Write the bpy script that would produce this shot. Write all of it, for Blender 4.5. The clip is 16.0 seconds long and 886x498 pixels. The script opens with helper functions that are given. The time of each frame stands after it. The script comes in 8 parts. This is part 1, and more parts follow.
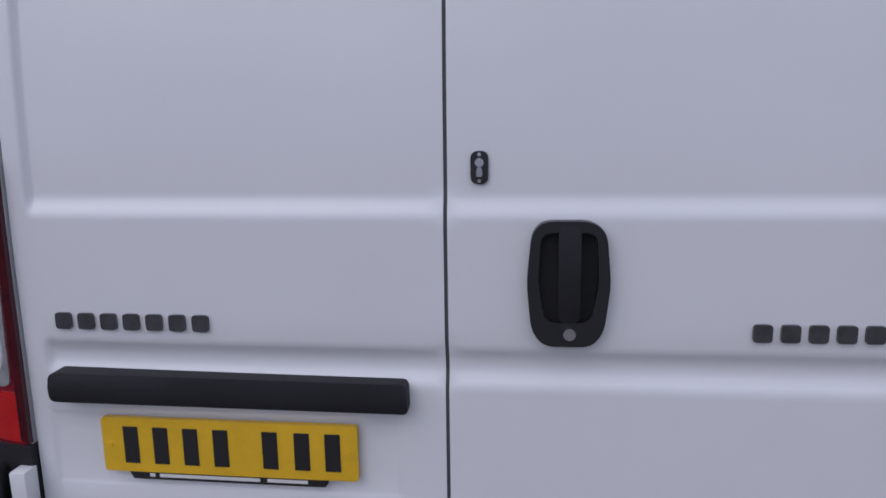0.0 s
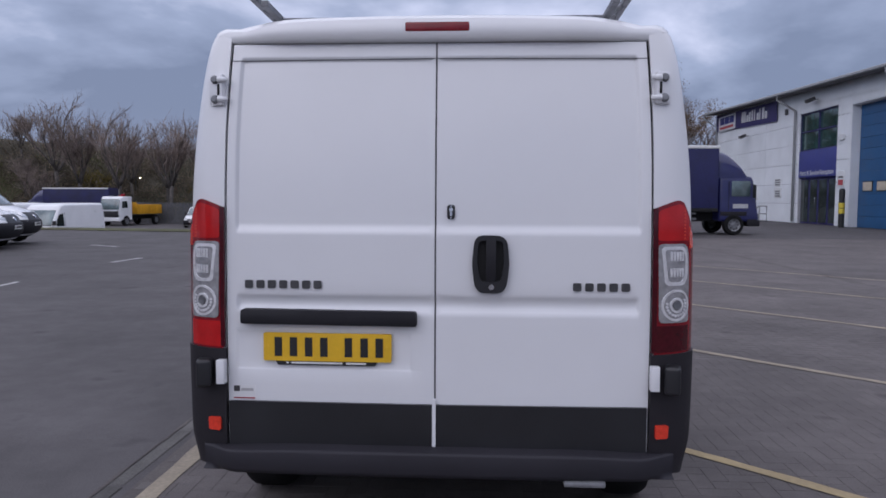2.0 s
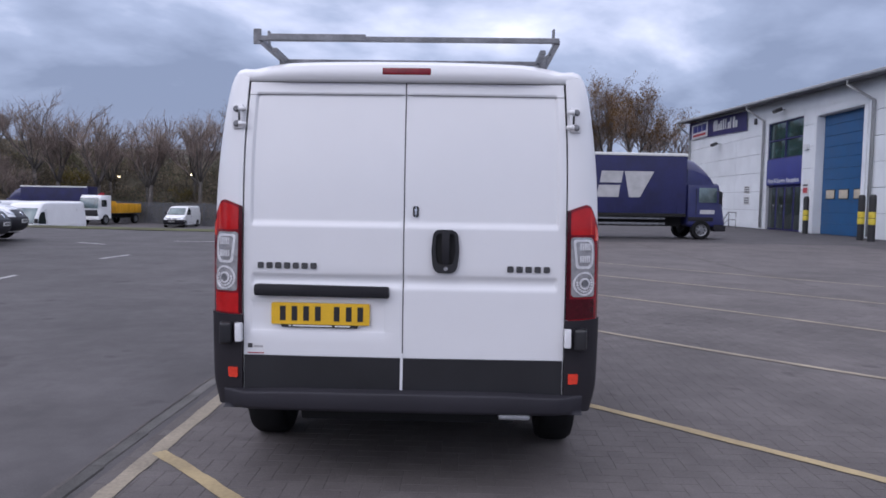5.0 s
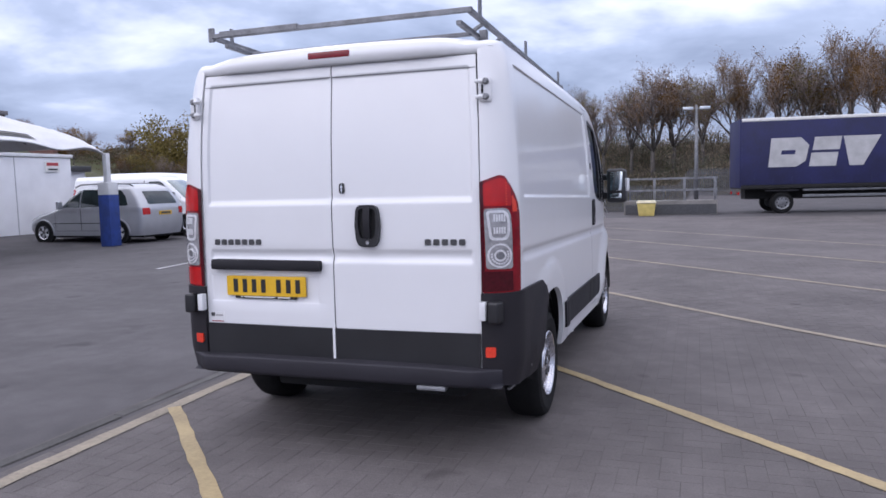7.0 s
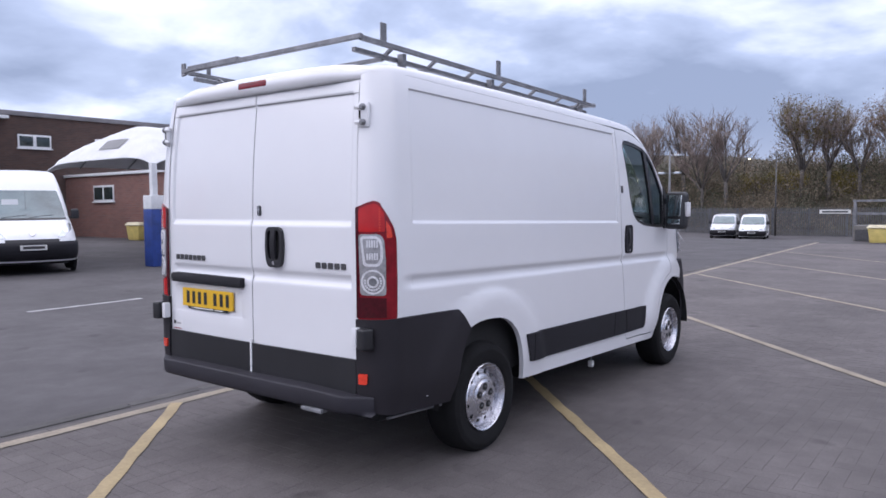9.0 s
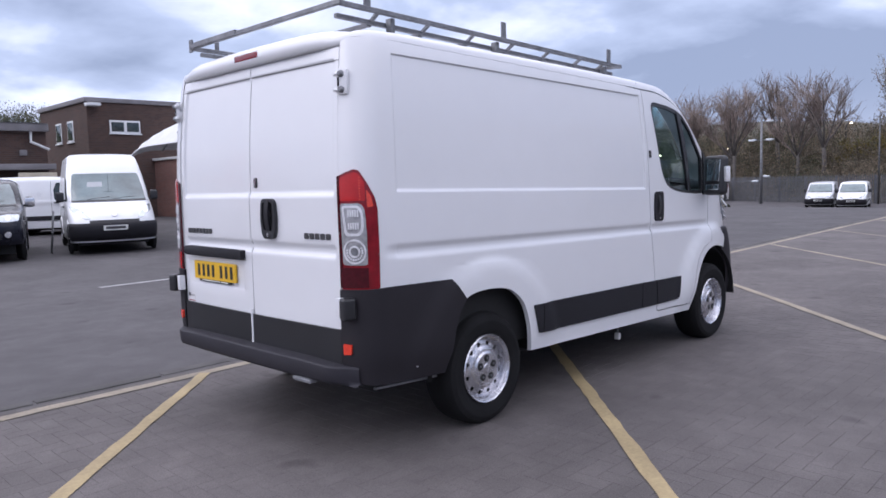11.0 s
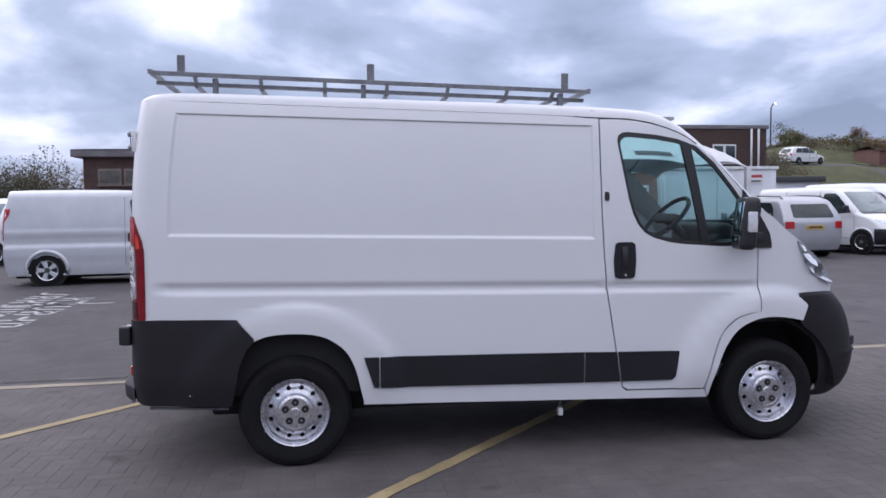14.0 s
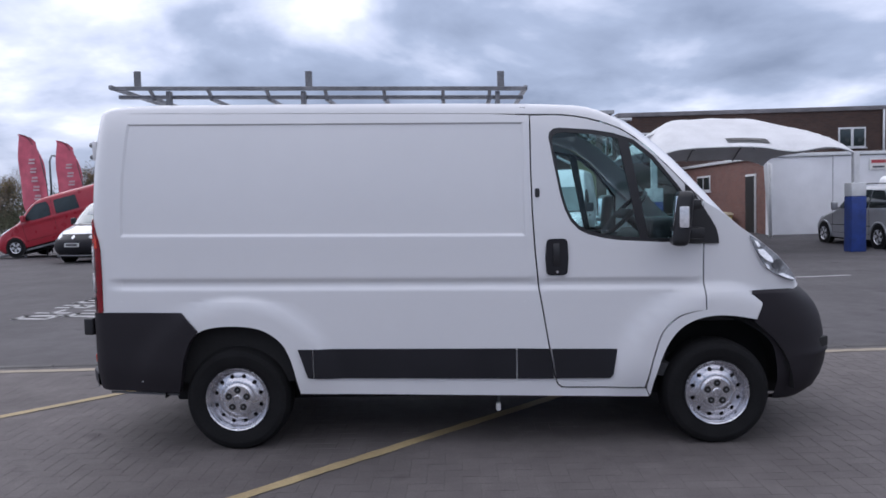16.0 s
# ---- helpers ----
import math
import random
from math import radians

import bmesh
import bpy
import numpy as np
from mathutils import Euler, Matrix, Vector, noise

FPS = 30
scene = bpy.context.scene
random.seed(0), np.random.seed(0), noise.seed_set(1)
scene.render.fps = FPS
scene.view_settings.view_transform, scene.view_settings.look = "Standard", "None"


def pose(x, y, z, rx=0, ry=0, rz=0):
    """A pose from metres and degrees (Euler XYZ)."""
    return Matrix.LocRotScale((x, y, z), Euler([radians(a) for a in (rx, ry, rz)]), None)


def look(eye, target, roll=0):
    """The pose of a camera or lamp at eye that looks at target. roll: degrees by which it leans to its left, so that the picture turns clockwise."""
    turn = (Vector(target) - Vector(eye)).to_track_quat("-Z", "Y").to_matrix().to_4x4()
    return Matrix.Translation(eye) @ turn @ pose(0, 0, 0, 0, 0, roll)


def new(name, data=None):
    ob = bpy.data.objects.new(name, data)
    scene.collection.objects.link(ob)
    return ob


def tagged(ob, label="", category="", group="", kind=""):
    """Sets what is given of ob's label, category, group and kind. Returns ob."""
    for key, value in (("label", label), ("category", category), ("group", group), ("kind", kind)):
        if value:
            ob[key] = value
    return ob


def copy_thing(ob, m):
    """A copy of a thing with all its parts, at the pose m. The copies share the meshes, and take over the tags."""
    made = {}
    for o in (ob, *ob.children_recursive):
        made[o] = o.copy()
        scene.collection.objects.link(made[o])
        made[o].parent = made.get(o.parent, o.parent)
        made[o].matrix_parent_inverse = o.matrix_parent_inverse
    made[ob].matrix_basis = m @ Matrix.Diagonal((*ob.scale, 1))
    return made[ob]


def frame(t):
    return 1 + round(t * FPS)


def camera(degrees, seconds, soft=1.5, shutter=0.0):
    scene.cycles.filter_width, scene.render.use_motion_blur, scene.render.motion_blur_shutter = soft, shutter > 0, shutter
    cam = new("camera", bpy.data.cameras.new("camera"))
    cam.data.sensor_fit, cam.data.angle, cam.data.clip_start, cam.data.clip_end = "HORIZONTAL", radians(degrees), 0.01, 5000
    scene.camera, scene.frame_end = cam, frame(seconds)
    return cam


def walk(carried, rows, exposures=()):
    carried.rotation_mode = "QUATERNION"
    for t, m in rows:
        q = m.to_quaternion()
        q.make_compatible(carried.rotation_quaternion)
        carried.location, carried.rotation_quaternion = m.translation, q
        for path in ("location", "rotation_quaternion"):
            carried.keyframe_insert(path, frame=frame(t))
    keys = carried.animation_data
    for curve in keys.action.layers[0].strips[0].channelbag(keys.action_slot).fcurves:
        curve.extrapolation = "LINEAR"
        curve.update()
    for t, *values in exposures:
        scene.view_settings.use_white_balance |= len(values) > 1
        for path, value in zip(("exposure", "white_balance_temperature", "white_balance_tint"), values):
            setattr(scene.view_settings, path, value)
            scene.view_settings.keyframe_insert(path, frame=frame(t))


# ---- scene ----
cam = camera(62.5, 16.0, soft=1.65)
# the filming camera's exposure and white balance: seconds, stops, kelvin, tint
EXPOSURES = [(0, -0.22, 5950, 19), (1, -0.48, 5960, 20), (2, -0.15, 5970, 20), (3, 0.06, 5980, 20), (5.5, 0.25, 6000, 20), (7.5, 0.53, 6030, 20), (11, 0.54, 6050, 20), (13, 0.48, 6060, 20), (14.5, 0.24, 6050, 19), (16, 0.17, 6050, 17)]
PATH = [
    (0, (0.136, -1.190, 1.565), (-0.080, 0.756, 1.165), -0.9),
    (0.5, (0.098, -1.579, 1.607), (-0.008, 0.373, 1.186), 0.5),
    (1, (0.150, -2.016, 1.520), (0.001, -0.032, 1.307), 0.35),
    (1.5, (0.185, -2.400, 1.504), (0.060, -0.411, 1.336), 0.45),
    (2, (0.188, -2.764, 1.502), (0.077, -0.771, 1.363), 0.2),
    (2.5, (0.239, -3.120, 1.505), (0.158, -1.124, 1.408), 0.15),
    (3, (0.266, -3.419, 1.516), (0.202, -1.425, 1.386), 0.7),
    (3.2, (0.259, -3.49, 1.5), (0.203, -1.496, 1.356), 0.8),
    (5.3, (0.334, -3.688, 1.507), (0.279, -1.693, 1.377), 0.9),
    (5.5, (0.434, -3.704, 1.513), (0.379, -1.709, 1.38), 0.0),
    (6, (0.849, -3.745, 1.498), (0.663, -1.76, 1.335), -0.6),
    (6.5, (1.342, -3.604, 1.457), (0.981, -1.647, 1.255), 0.2),
    (7, (1.862, -3.468, 1.454), (1.209, -1.586, 1.279), -1.5),
    (7.5, (2.41, -3.29, 1.455), (1.66, -1.446, 1.255), 1.8),
    (8, (2.891, -3.036, 1.486), (1.98, -1.265, 1.305), -0.0),
    (8.5, (3.24, -2.768, 1.488), (2.099, -1.133, 1.327), 0.1),
    (8.7, (3.328, -2.666, 1.481), (2.145, -1.058, 1.357), -0.0),
    (10.8, (3.667, -2.371, 1.463), (2.318, -0.907, 1.271), -1.5),
    (11, (3.747, -2.176, 1.423), (2.357, -0.751, 1.239), -1.8),
    (11.5, (4.046, -1.726, 1.41), (2.514, -0.464, 1.161), -2.2),
    (12, (4.392, -1.16, 1.511), (2.77, -0.004, 1.336), -2.3),
    (12.5, (4.775, -0.573, 1.488), (3.017, 0.364, 1.31), -2.1),
    (13, (5.036, 0.095, 1.5), (3.221, 0.915, 1.317), -1.8),
    (13.5, (5.231, 0.723, 1.493), (3.307, 1.238, 1.313), -2.7),
    (14, (5.314, 1.222, 1.522), (3.34, 1.522, 1.409), -0.7),
    (14.5, (5.465, 1.787, 1.498), (3.476, 1.911, 1.329), -0.8),
    (15, (5.464, 2.257, 1.503), (3.47, 2.276, 1.346), -2.0),
    (15.5, (5.487, 2.423, 1.52), (3.492, 2.374, 1.396), -1.6),
    (16, (5.521, 2.41, 1.532), (3.525, 2.368, 1.407), -1.6),
]
walk(cam, [(t, look(eye, target, roll)) for t, eye, target, roll in PATH], EXPOSURES)

# ---- world, sun ----
world = bpy.data.worlds.new("overcast_sky")
scene.world = world
world.use_nodes = True
wn, wl = world.node_tree.nodes, world.node_tree.links
wn.clear()


def wnode(kind, **kw):
    n = wn.new(kind)
    for k, v in kw.items():
        n.inputs[k].default_value = v
    return n


def wmath(op, a, b=None, c=None):
    n = wn.new("ShaderNodeMath")
    n.operation = op
    for i, v in enumerate((a, b, c)):
        if v is None:
            continue
        if isinstance(v, (int, float)):
            n.inputs[i].default_value = v
        else:
            wl.new(v, n.inputs[i])
    return n.outputs[0]


def wramp(value, stops):
    n = wn.new("ShaderNodeValToRGB")
    while len(n.color_ramp.elements) < len(stops):
        n.color_ramp.elements.new(0.5)
    for e, (p, c) in zip(n.color_ramp.elements, stops):
        e.position, e.color = p, (*c, 1)
    wl.new(value, n.inputs[0])
    return n.outputs[0]


def wmix(fac, a, b, blend="MIX"):
    n = wn.new("ShaderNodeMix")
    n.data_type, n.blend_type = "RGBA", blend
    for i, v in ((0, fac), (6, a), (7, b)):
        if isinstance(v, (int, float)):
            n.inputs[i].default_value = v
        elif isinstance(v, tuple):
            n.inputs[i].default_value = (*v, 1)
        else:
            wl.new(v, n.inputs[i])
    return n.outputs[2]


SUN_ELEVATION, SUN_HEADING = radians(40), radians(-140)   # heading from +y towards +x
sky = wn.new("ShaderNodeTexSky")
sky.sky_type, sky.sun_disc = "NISHITA", False
sky.sun_elevation, sky.sun_rotation = SUN_ELEVATION, SUN_HEADING
sky.air_density, sky.dust_density, sky.ozone_density = 1.0, 2.0, 1.0
co = wn.new("ShaderNodeTexCoord")
sep = wn.new("ShaderNodeSeparateXYZ")
wl.new(co.outputs["Generated"], sep.inputs[0])
up = wmath("MAXIMUM", sep.outputs[2], 0.0)
# cloud deck: the direction laid out on a flat layer overhead
flat = wmath("ADD", up, 0.30)
deck = wn.new("ShaderNodeCombineXYZ")
wl.new(wmath("DIVIDE", sep.outputs[0], flat), deck.inputs[0])
wl.new(wmath("DIVIDE", sep.outputs[1], flat), deck.inputs[1])
wl.new(wmath("MULTIPLY", up, 1.6), deck.inputs[2])
big = wnode("ShaderNodeTexNoise", Scale=1.15, Detail=6.0, Roughness=0.52, Distortion=0.35)
fine = wnode("ShaderNodeTexNoise", Scale=3.0, Detail=6.0, Roughness=0.5, Distortion=0.25)
wl.new(deck.outputs[0], big.inputs["Vector"])
wl.new(deck.outputs[0], fine.inputs["Vector"])
cloud = wmath("ADD", wmath("MULTIPLY", big.outputs[0], 1.05), wmath("MULTIPLY_ADD", fine.outputs[0], 0.40, -0.245))
# the deck is thinner and brighter high up and towards -x, thicker over the wooded bank
away = wmath("ADD", wmath("MULTIPLY_ADD", sep.outputs[0], 0.06, 0.056), wmath("MULTIPLY", sep.outputs[1], 0.07))
thick = wmath("ADD", wmath("SUBTRACT", cloud, wmath("MULTIPLY", wmath("SUBTRACT", wmath("MINIMUM", up, 0.42), 0.175), 1.03)), away)
cover = wramp(thick, [(0.28, (1.25, 1.27, 1.31)), (0.40, (0.74, 0.80, 0.92)), (0.52, (0.41, 0.485, 0.61)), (0.68, (0.25, 0.305, 0.405))])
low = wramp(up, [(0.0, (0.52, 0.575, 0.66)), (0.05, (0.46, 0.52, 0.63)), (0.10, (0.31, 0.37, 0.485))])
lowfac = wramp(up, [(0.03, (0.8, 0.8, 0.8)), (0.11, (0, 0, 0))])
clouds = wmix(lowfac, cover, wmix(0.4, low, cover))
bg_sky = wnode("ShaderNodeBackground", Strength=0.10)
wl.new(sky.outputs[0], bg_sky.inputs[0])
bg_cloud = wnode("ShaderNodeBackground", Strength=1.0)
wl.new(clouds, bg_cloud.inputs[0])
mixw = wnode("ShaderNodeMixShader", Fac=0.94)
wl.new(bg_sky.outputs[0], mixw.inputs[1])
wl.new(bg_cloud.outputs[0], mixw.inputs[2])
wo = wn.new("ShaderNodeOutputWorld")
wl.new(mixw.outputs[0], wo.inputs[0])

sun = new("sun", bpy.data.lights.new("sun", "SUN"))
sun.data.energy, sun.data.angle, sun.data.color = 0.42, radians(50), (1.0, 0.97, 0.93)
_h = Vector((math.sin(SUN_HEADING) * math.cos(SUN_ELEVATION), math.cos(SUN_HEADING) * math.cos(SUN_ELEVATION), math.sin(SUN_ELEVATION)))
sun.matrix_world = look(_h * 50, (0, 0, 0))
scene.view_settings.exposure = 0.0
import mathutils

# ---- materials ----
def mat(name, base, rough=0.5, metal=0.0, var=0.1, scale=3.0, fine=60.0, bump=0.0, coat=0.0, rvar=0.1, tint=None, spec=0.5, emit=None, piece=0.0, stretch=(1, 1, 1)):
    """Principled material with colour and gloss varied at two scales, and fine relief."""
    m = bpy.data.materials.new(name)
    m.use_nodes = True
    m.diffuse_color = (*base, 1)
    n, l = m.node_tree.nodes, m.node_tree.links
    p = n["Principled BSDF"]
    p.inputs["Metallic"].default_value = metal
    p.inputs["Specular IOR Level"].default_value = spec
    p.inputs["Coat Weight"].default_value = coat
    p.inputs["Coat Roughness"].default_value = 0.06
    tc = n.new("ShaderNodeTexCoord")
    mp = n.new("ShaderNodeMapping")
    mp.inputs["Scale"].default_value = stretch
    l.new(tc.outputs["Object"], mp.inputs[0])
    a, b = n.new("ShaderNodeTexNoise"), n.new("ShaderNodeTexNoise")
    for t, s, d in ((a, scale, 5), (b, fine, 3)):
        t.inputs["Scale"].default_value, t.inputs["Detail"].default_value = s, d
        l.new(mp.outputs[0], t.inputs["Vector"])
    mixn = n.new("ShaderNodeMath")
    mixn.operation = "MULTIPLY_ADD"
    l.new(a.outputs[0], mixn.inputs[0])
    mixn.inputs[1].default_value = 0.65
    half = n.new("ShaderNodeMath")
    half.operation = "MULTIPLY"
    l.new(b.outputs[0], half.inputs[0])
    half.inputs[1].default_value = 0.35
    l.new(half.outputs[0], mixn.inputs[2])
    ramp = n.new("ShaderNodeValToRGB")
    dark = tuple(c * (1 - 2.2 * var) for c in base) if tint is None else tint
    ramp.color_ramp.elements[0].position, ramp.color_ramp.elements[0].color = 0.34, (*[max(c, 0) for c in dark], 1)
    ramp.color_ramp.elements[1].position, ramp.color_ramp.elements[1].color = 0.66, (*[min(c * (1 + 0.7 * var), 1) for c in base], 1)
    l.new(mixn.outputs[0], ramp.inputs[0])
    colour = ramp.outputs[0]
    if piece:
        oi = n.new("ShaderNodeObjectInfo")
        geo = n.new("ShaderNodeNewGeometry")
        ad = n.new("ShaderNodeMath")
        ad.operation = "ADD"
        l.new(oi.outputs["Random"], ad.inputs[0])
        l.new(geo.outputs["Random Per Island"], ad.inputs[1])
        fr = n.new("ShaderNodeMath")
        fr.operation = "FRACT"
        l.new(ad.outputs[0], fr.inputs[0])
        sc = n.new("ShaderNodeMapRange")
        sc.inputs["To Min"].default_value, sc.inputs["To Max"].default_value = 1 - piece, 1 + piece
        l.new(fr.outputs[0], sc.inputs[0])
        mu = n.new("ShaderNodeVectorMath")
        mu.operation = "SCALE"
        l.new(colour, mu.inputs[0])
        l.new(sc.outputs[0], mu.inputs["Scale"])
        colour = mu.outputs[0]
    l.new(colour, p.inputs["Base Color"])
    rr = n.new("ShaderNodeMapRange")
    rr.inputs["To Min"].default_value, rr.inputs["To Max"].default_value = max(rough - rvar, 0.02), min(rough + rvar, 1)
    l.new(a.outputs[0], rr.inputs[0])
    l.new(rr.outputs[0], p.inputs["Roughness"])
    if bump:
        bp = n.new("ShaderNodeBump")
        bp.inputs["Strength"].default_value, bp.inputs["Distance"].default_value = 0.6, bump
        l.new(b.outputs[0], bp.inputs["Height"])
        l.new(bp.outputs[0], p.inputs["Normal"])
    if emit:
        p.inputs["Emission Color"].default_value, p.inputs["Emission Strength"].default_value = (*emit[0], 1), emit[1]
    return m


def glass(name, colour=(0.75, 0.82, 0.82), rough=0.02, clear=0.6):
    """Thin pane: clear, with gloss that grows towards grazing angles."""
    m = bpy.data.materials.new(name)
    m.use_nodes = True
    n, l = m.node_tree.nodes, m.node_tree.links
    n.remove(n["Principled BSDF"])
    tr, gl, mx = n.new("ShaderNodeBsdfTransparent"), n.new("ShaderNodeBsdfGlossy"), n.new("ShaderNodeMixShader")
    tr.inputs[0].default_value = (*[c * clear for c in colour], 1)
    gl.inputs["Roughness"].default_value = rough
    lw, pw, ma = n.new("ShaderNodeLayerWeight"), n.new("ShaderNodeMath"), n.new("ShaderNodeMath")
    lw.inputs[0].default_value = 0.5
    pw.operation, ma.operation = "POWER", "MULTIPLY_ADD"
    pw.inputs[1].default_value, ma.inputs[1].default_value, ma.inputs[2].default_value = 5.0, 0.9, 0.05
    l.new(lw.outputs["Facing"], pw.inputs[0])
    l.new(pw.outputs[0], ma.inputs[0])
    l.new(ma.outputs[0], mx.inputs[0])
    l.new(tr.outputs[0], mx.inputs[1])
    l.new(gl.outputs[0], mx.inputs[2])
    l.new(mx.outputs[0], n["Material Output"].inputs[0])
    return m


WHITE = mat("van_white_paint", (0.715, 0.72, 0.74), 0.3, var=0.010, scale=0.9, fine=7, coat=0.5, rvar=0.03)
WHITE_B = mat("white_vehicle_paint", (0.78, 0.79, 0.81), 0.3, var=0.04, scale=1.2, coat=0.5)
SILVER = mat("silver_paint", (0.60, 0.61, 0.64), 0.35, 0.25, var=0.05, coat=0.5)
SILVER_D = mat("grey_silver_paint", (0.46, 0.47, 0.50), 0.35, 0.4, var=0.05, coat=0.5)
NAVY = mat("dark_pearl_paint", (0.009, 0.010, 0.018), 0.26, var=0.1, coat=0.15, spec=0.3)
RED = mat("red_paint", (0.36, 0.015, 0.03), 0.3, var=0.06, coat=0.6)
YELLOW = mat("tipper_yellow", (0.72, 0.36, 0.015), 0.45, var=0.12, scale=2)
PLASTIC = mat("black_textured_plastic", (0.019, 0.0185, 0.023), 0.62, spec=0.25, var=0.14, scale=3, fine=350, bump=0.0006)
PLASTIC_D = mat("smooth_black_plastic", (0.016, 0.016, 0.019), 0.4, var=0.12, scale=5, fine=200, bump=0.0003)
BUMPER_S = mat("grey_step_plastic", (0.028, 0.0265, 0.034), 0.6, spec=0.3, var=0.12, scale=2.5, fine=300, bump=0.0006)
BUMPER = mat("grey_moulded_plastic", (0.0215, 0.0190, 0.0235), 0.62, spec=0.28, var=0.12, scale=2.5, fine=300, bump=0.0006)
RUBBER = mat("tyre_rubber", (0.011, 0.011, 0.012), 0.8, var=0.22, scale=6, fine=80, bump=0.001, spec=0.2)
STEEL = mat("silver_wheel_steel", (0.62, 0.62, 0.66), 0.26, 0.85, var=0.1, scale=12, fine=60)
CHROME = mat("bright_trim", (0.72, 0.72, 0.74), 0.16, 0.95, var=0.06, scale=15)
GALV = mat("galvanised_steel", (0.23, 0.235, 0.25), 0.5, 0.6, var=0.2, scale=9, fine=60, bump=0.0005)
DARK = mat("dark_underside", (0.012, 0.012, 0.013), 0.85, var=0.2)
LENS_DEEP = mat("deep_red_lamp_lens", (0.21, 0.005, 0.012), 0.10, var=0.15, scale=14, coat=0.3, spec=0.4)
LENS_RED = mat("red_lamp_lens", (0.46, 0.008, 0.008), 0.12, var=0.1, scale=14, fine=180, coat=0.5, bump=0.0008, spec=0.35)
LENS_DARK = mat("dark_red_lamp_lens", (0.06, 0.002, 0.007), 0.15, var=0.15, scale=30, coat=0.25, spec=0.35)
LENS_CLEAR = mat("clear_lamp_lens", (0.56, 0.56, 0.58), 0.14, 0.6, var=0.2, scale=22, fine=60, coat=0.6, bump=0.0015)
LENS_HEAD = mat("headlamp_lens", (0.66, 0.70, 0.74), 0.10, 0.55, var=0.15, scale=12, fine=60, coat=0.8, bump=0.0008)
LENS_VAN = mat("deep_headlamp_lens", (0.50, 0.53, 0.57), 0.08, 0.35, var=0.3, scale=16, fine=60, coat=0.9, bump=0.0006)
LENS_ORANGE = mat("orange_red_reflector", (0.72, 0.045, 0.018), 0.2, var=0.1, scale=60, fine=300, coat=0.8)
REFLECTOR = mat("lamp_reflector_bowl", (0.88, 0.88, 0.90), 0.22, 0.45, var=0.12, scale=40, fine=120)
PLATE_Y = mat("yellow_plate", (0.74, 0.44, 0.015), 0.4, var=0.05, scale=9)
PLATE_W = mat("white_plate", (0.72, 0.72, 0.70), 0.4, var=0.05, scale=9)
BLACKINK = mat("black_print", (0.015, 0.015, 0.017), 0.5, var=0.1)
BADGE = mat("grey_badge", (0.10, 0.10, 0.105), 0.35, 0.5, var=0.15, scale=20)
GLASS = glass("vehicle_glass", (0.70, 0.90, 0.90), clear=0.98)
GLASS_D = mat("dark_vehicle_glass", (0.026, 0.038, 0.040), 0.05, var=0.3, scale=1.5, spec=0.55, rvar=0.02)
# the sky's reflection is painted into this glass as a paler base colour
SCREEN = mat("sky_lit_windscreen", (0.12, 0.175, 0.185), 0.06, var=0.3, scale=1.2, spec=0.9, rvar=0.02, coat=0.6)
CABIN = mat("cab_trim", (0.055, 0.055, 0.06), 0.8, var=0.2, scale=12)
FABRIC = mat("seat_fabric", (0.11, 0.115, 0.13), 0.95, var=0.25, scale=30, fine=300, bump=0.001)
GREY_LINE = mat("grey_joint_line", (0.22, 0.22, 0.235), 0.7, var=0.15)
SEAM = mat("seam_rubber", (0.014, 0.014, 0.016), 0.8, var=0.2)


# ---- builders ----
def thing(name, label, category, at=(0, 0, 0), turn=0.0, group="", rx=0.0, kind=""):
    e = new(name)
    e.empty_display_size = 0.2
    e.matrix_basis = pose(*at, rx, 0, turn)
    return tagged(e, label, category, group, kind)


def part(name, bm, material, parent, label="", smooth=30.0):
    me = bpy.data.meshes.new(name)
    if smooth:
        lim = radians(smooth)
        for f in bm.faces:
            f.smooth = True
        for e in bm.edges:
            e.smooth = len(e.link_faces) == 2 and e.calc_face_angle(4.0) < lim
    bm.to_mesh(me)
    bm.free()
    for m in material if isinstance(material, (list, tuple)) else [material]:
        me.materials.append(m)
    ob = new(name, me)
    if parent:
        ob.parent = parent
    return tagged(ob, label)


def solid(*boxes, bevel=0.0, seg=2):
    """Bevelled boxes (x0, x1, y0, y1, z0, z1) joined in one bmesh."""
    bm = bmesh.new()
    for x0, x1, y0, y1, z0, z1 in boxes:
        r = bmesh.ops.create_cube(bm, size=1, matrix=Matrix.Translation(((x0 + x1) / 2, (y0 + y1) / 2, (z0 + z1) / 2)) @ Matrix.Diagonal((x1 - x0, y1 - y0, z1 - z0, 1)))
        if bevel:
            vs = set(r["verts"])
            bmesh.ops.bevel(bm, geom=[e for e in bm.edges if e.verts[0] in vs and e.verts[1] in vs], offset=min(bevel, 0.45 * min(x1 - x0, y1 - y0, z1 - z0)), segments=seg, affect="EDGES", profile=0.6)
    return bm


def beam(a, b, w, h, bevel=0.003):
    """A square bar from a to b."""
    a, b = Vector(a), Vector(b)
    bm = solid((-w / 2, w / 2, -h / 2, h / 2, 0, (b - a).length), bevel=bevel, seg=1)
    q = (b - a).to_track_quat("Z", "Y").to_matrix().to_4x4()
    bmesh.ops.transform(bm, matrix=Matrix.Translation(a) @ q, verts=bm.verts)
    return bm


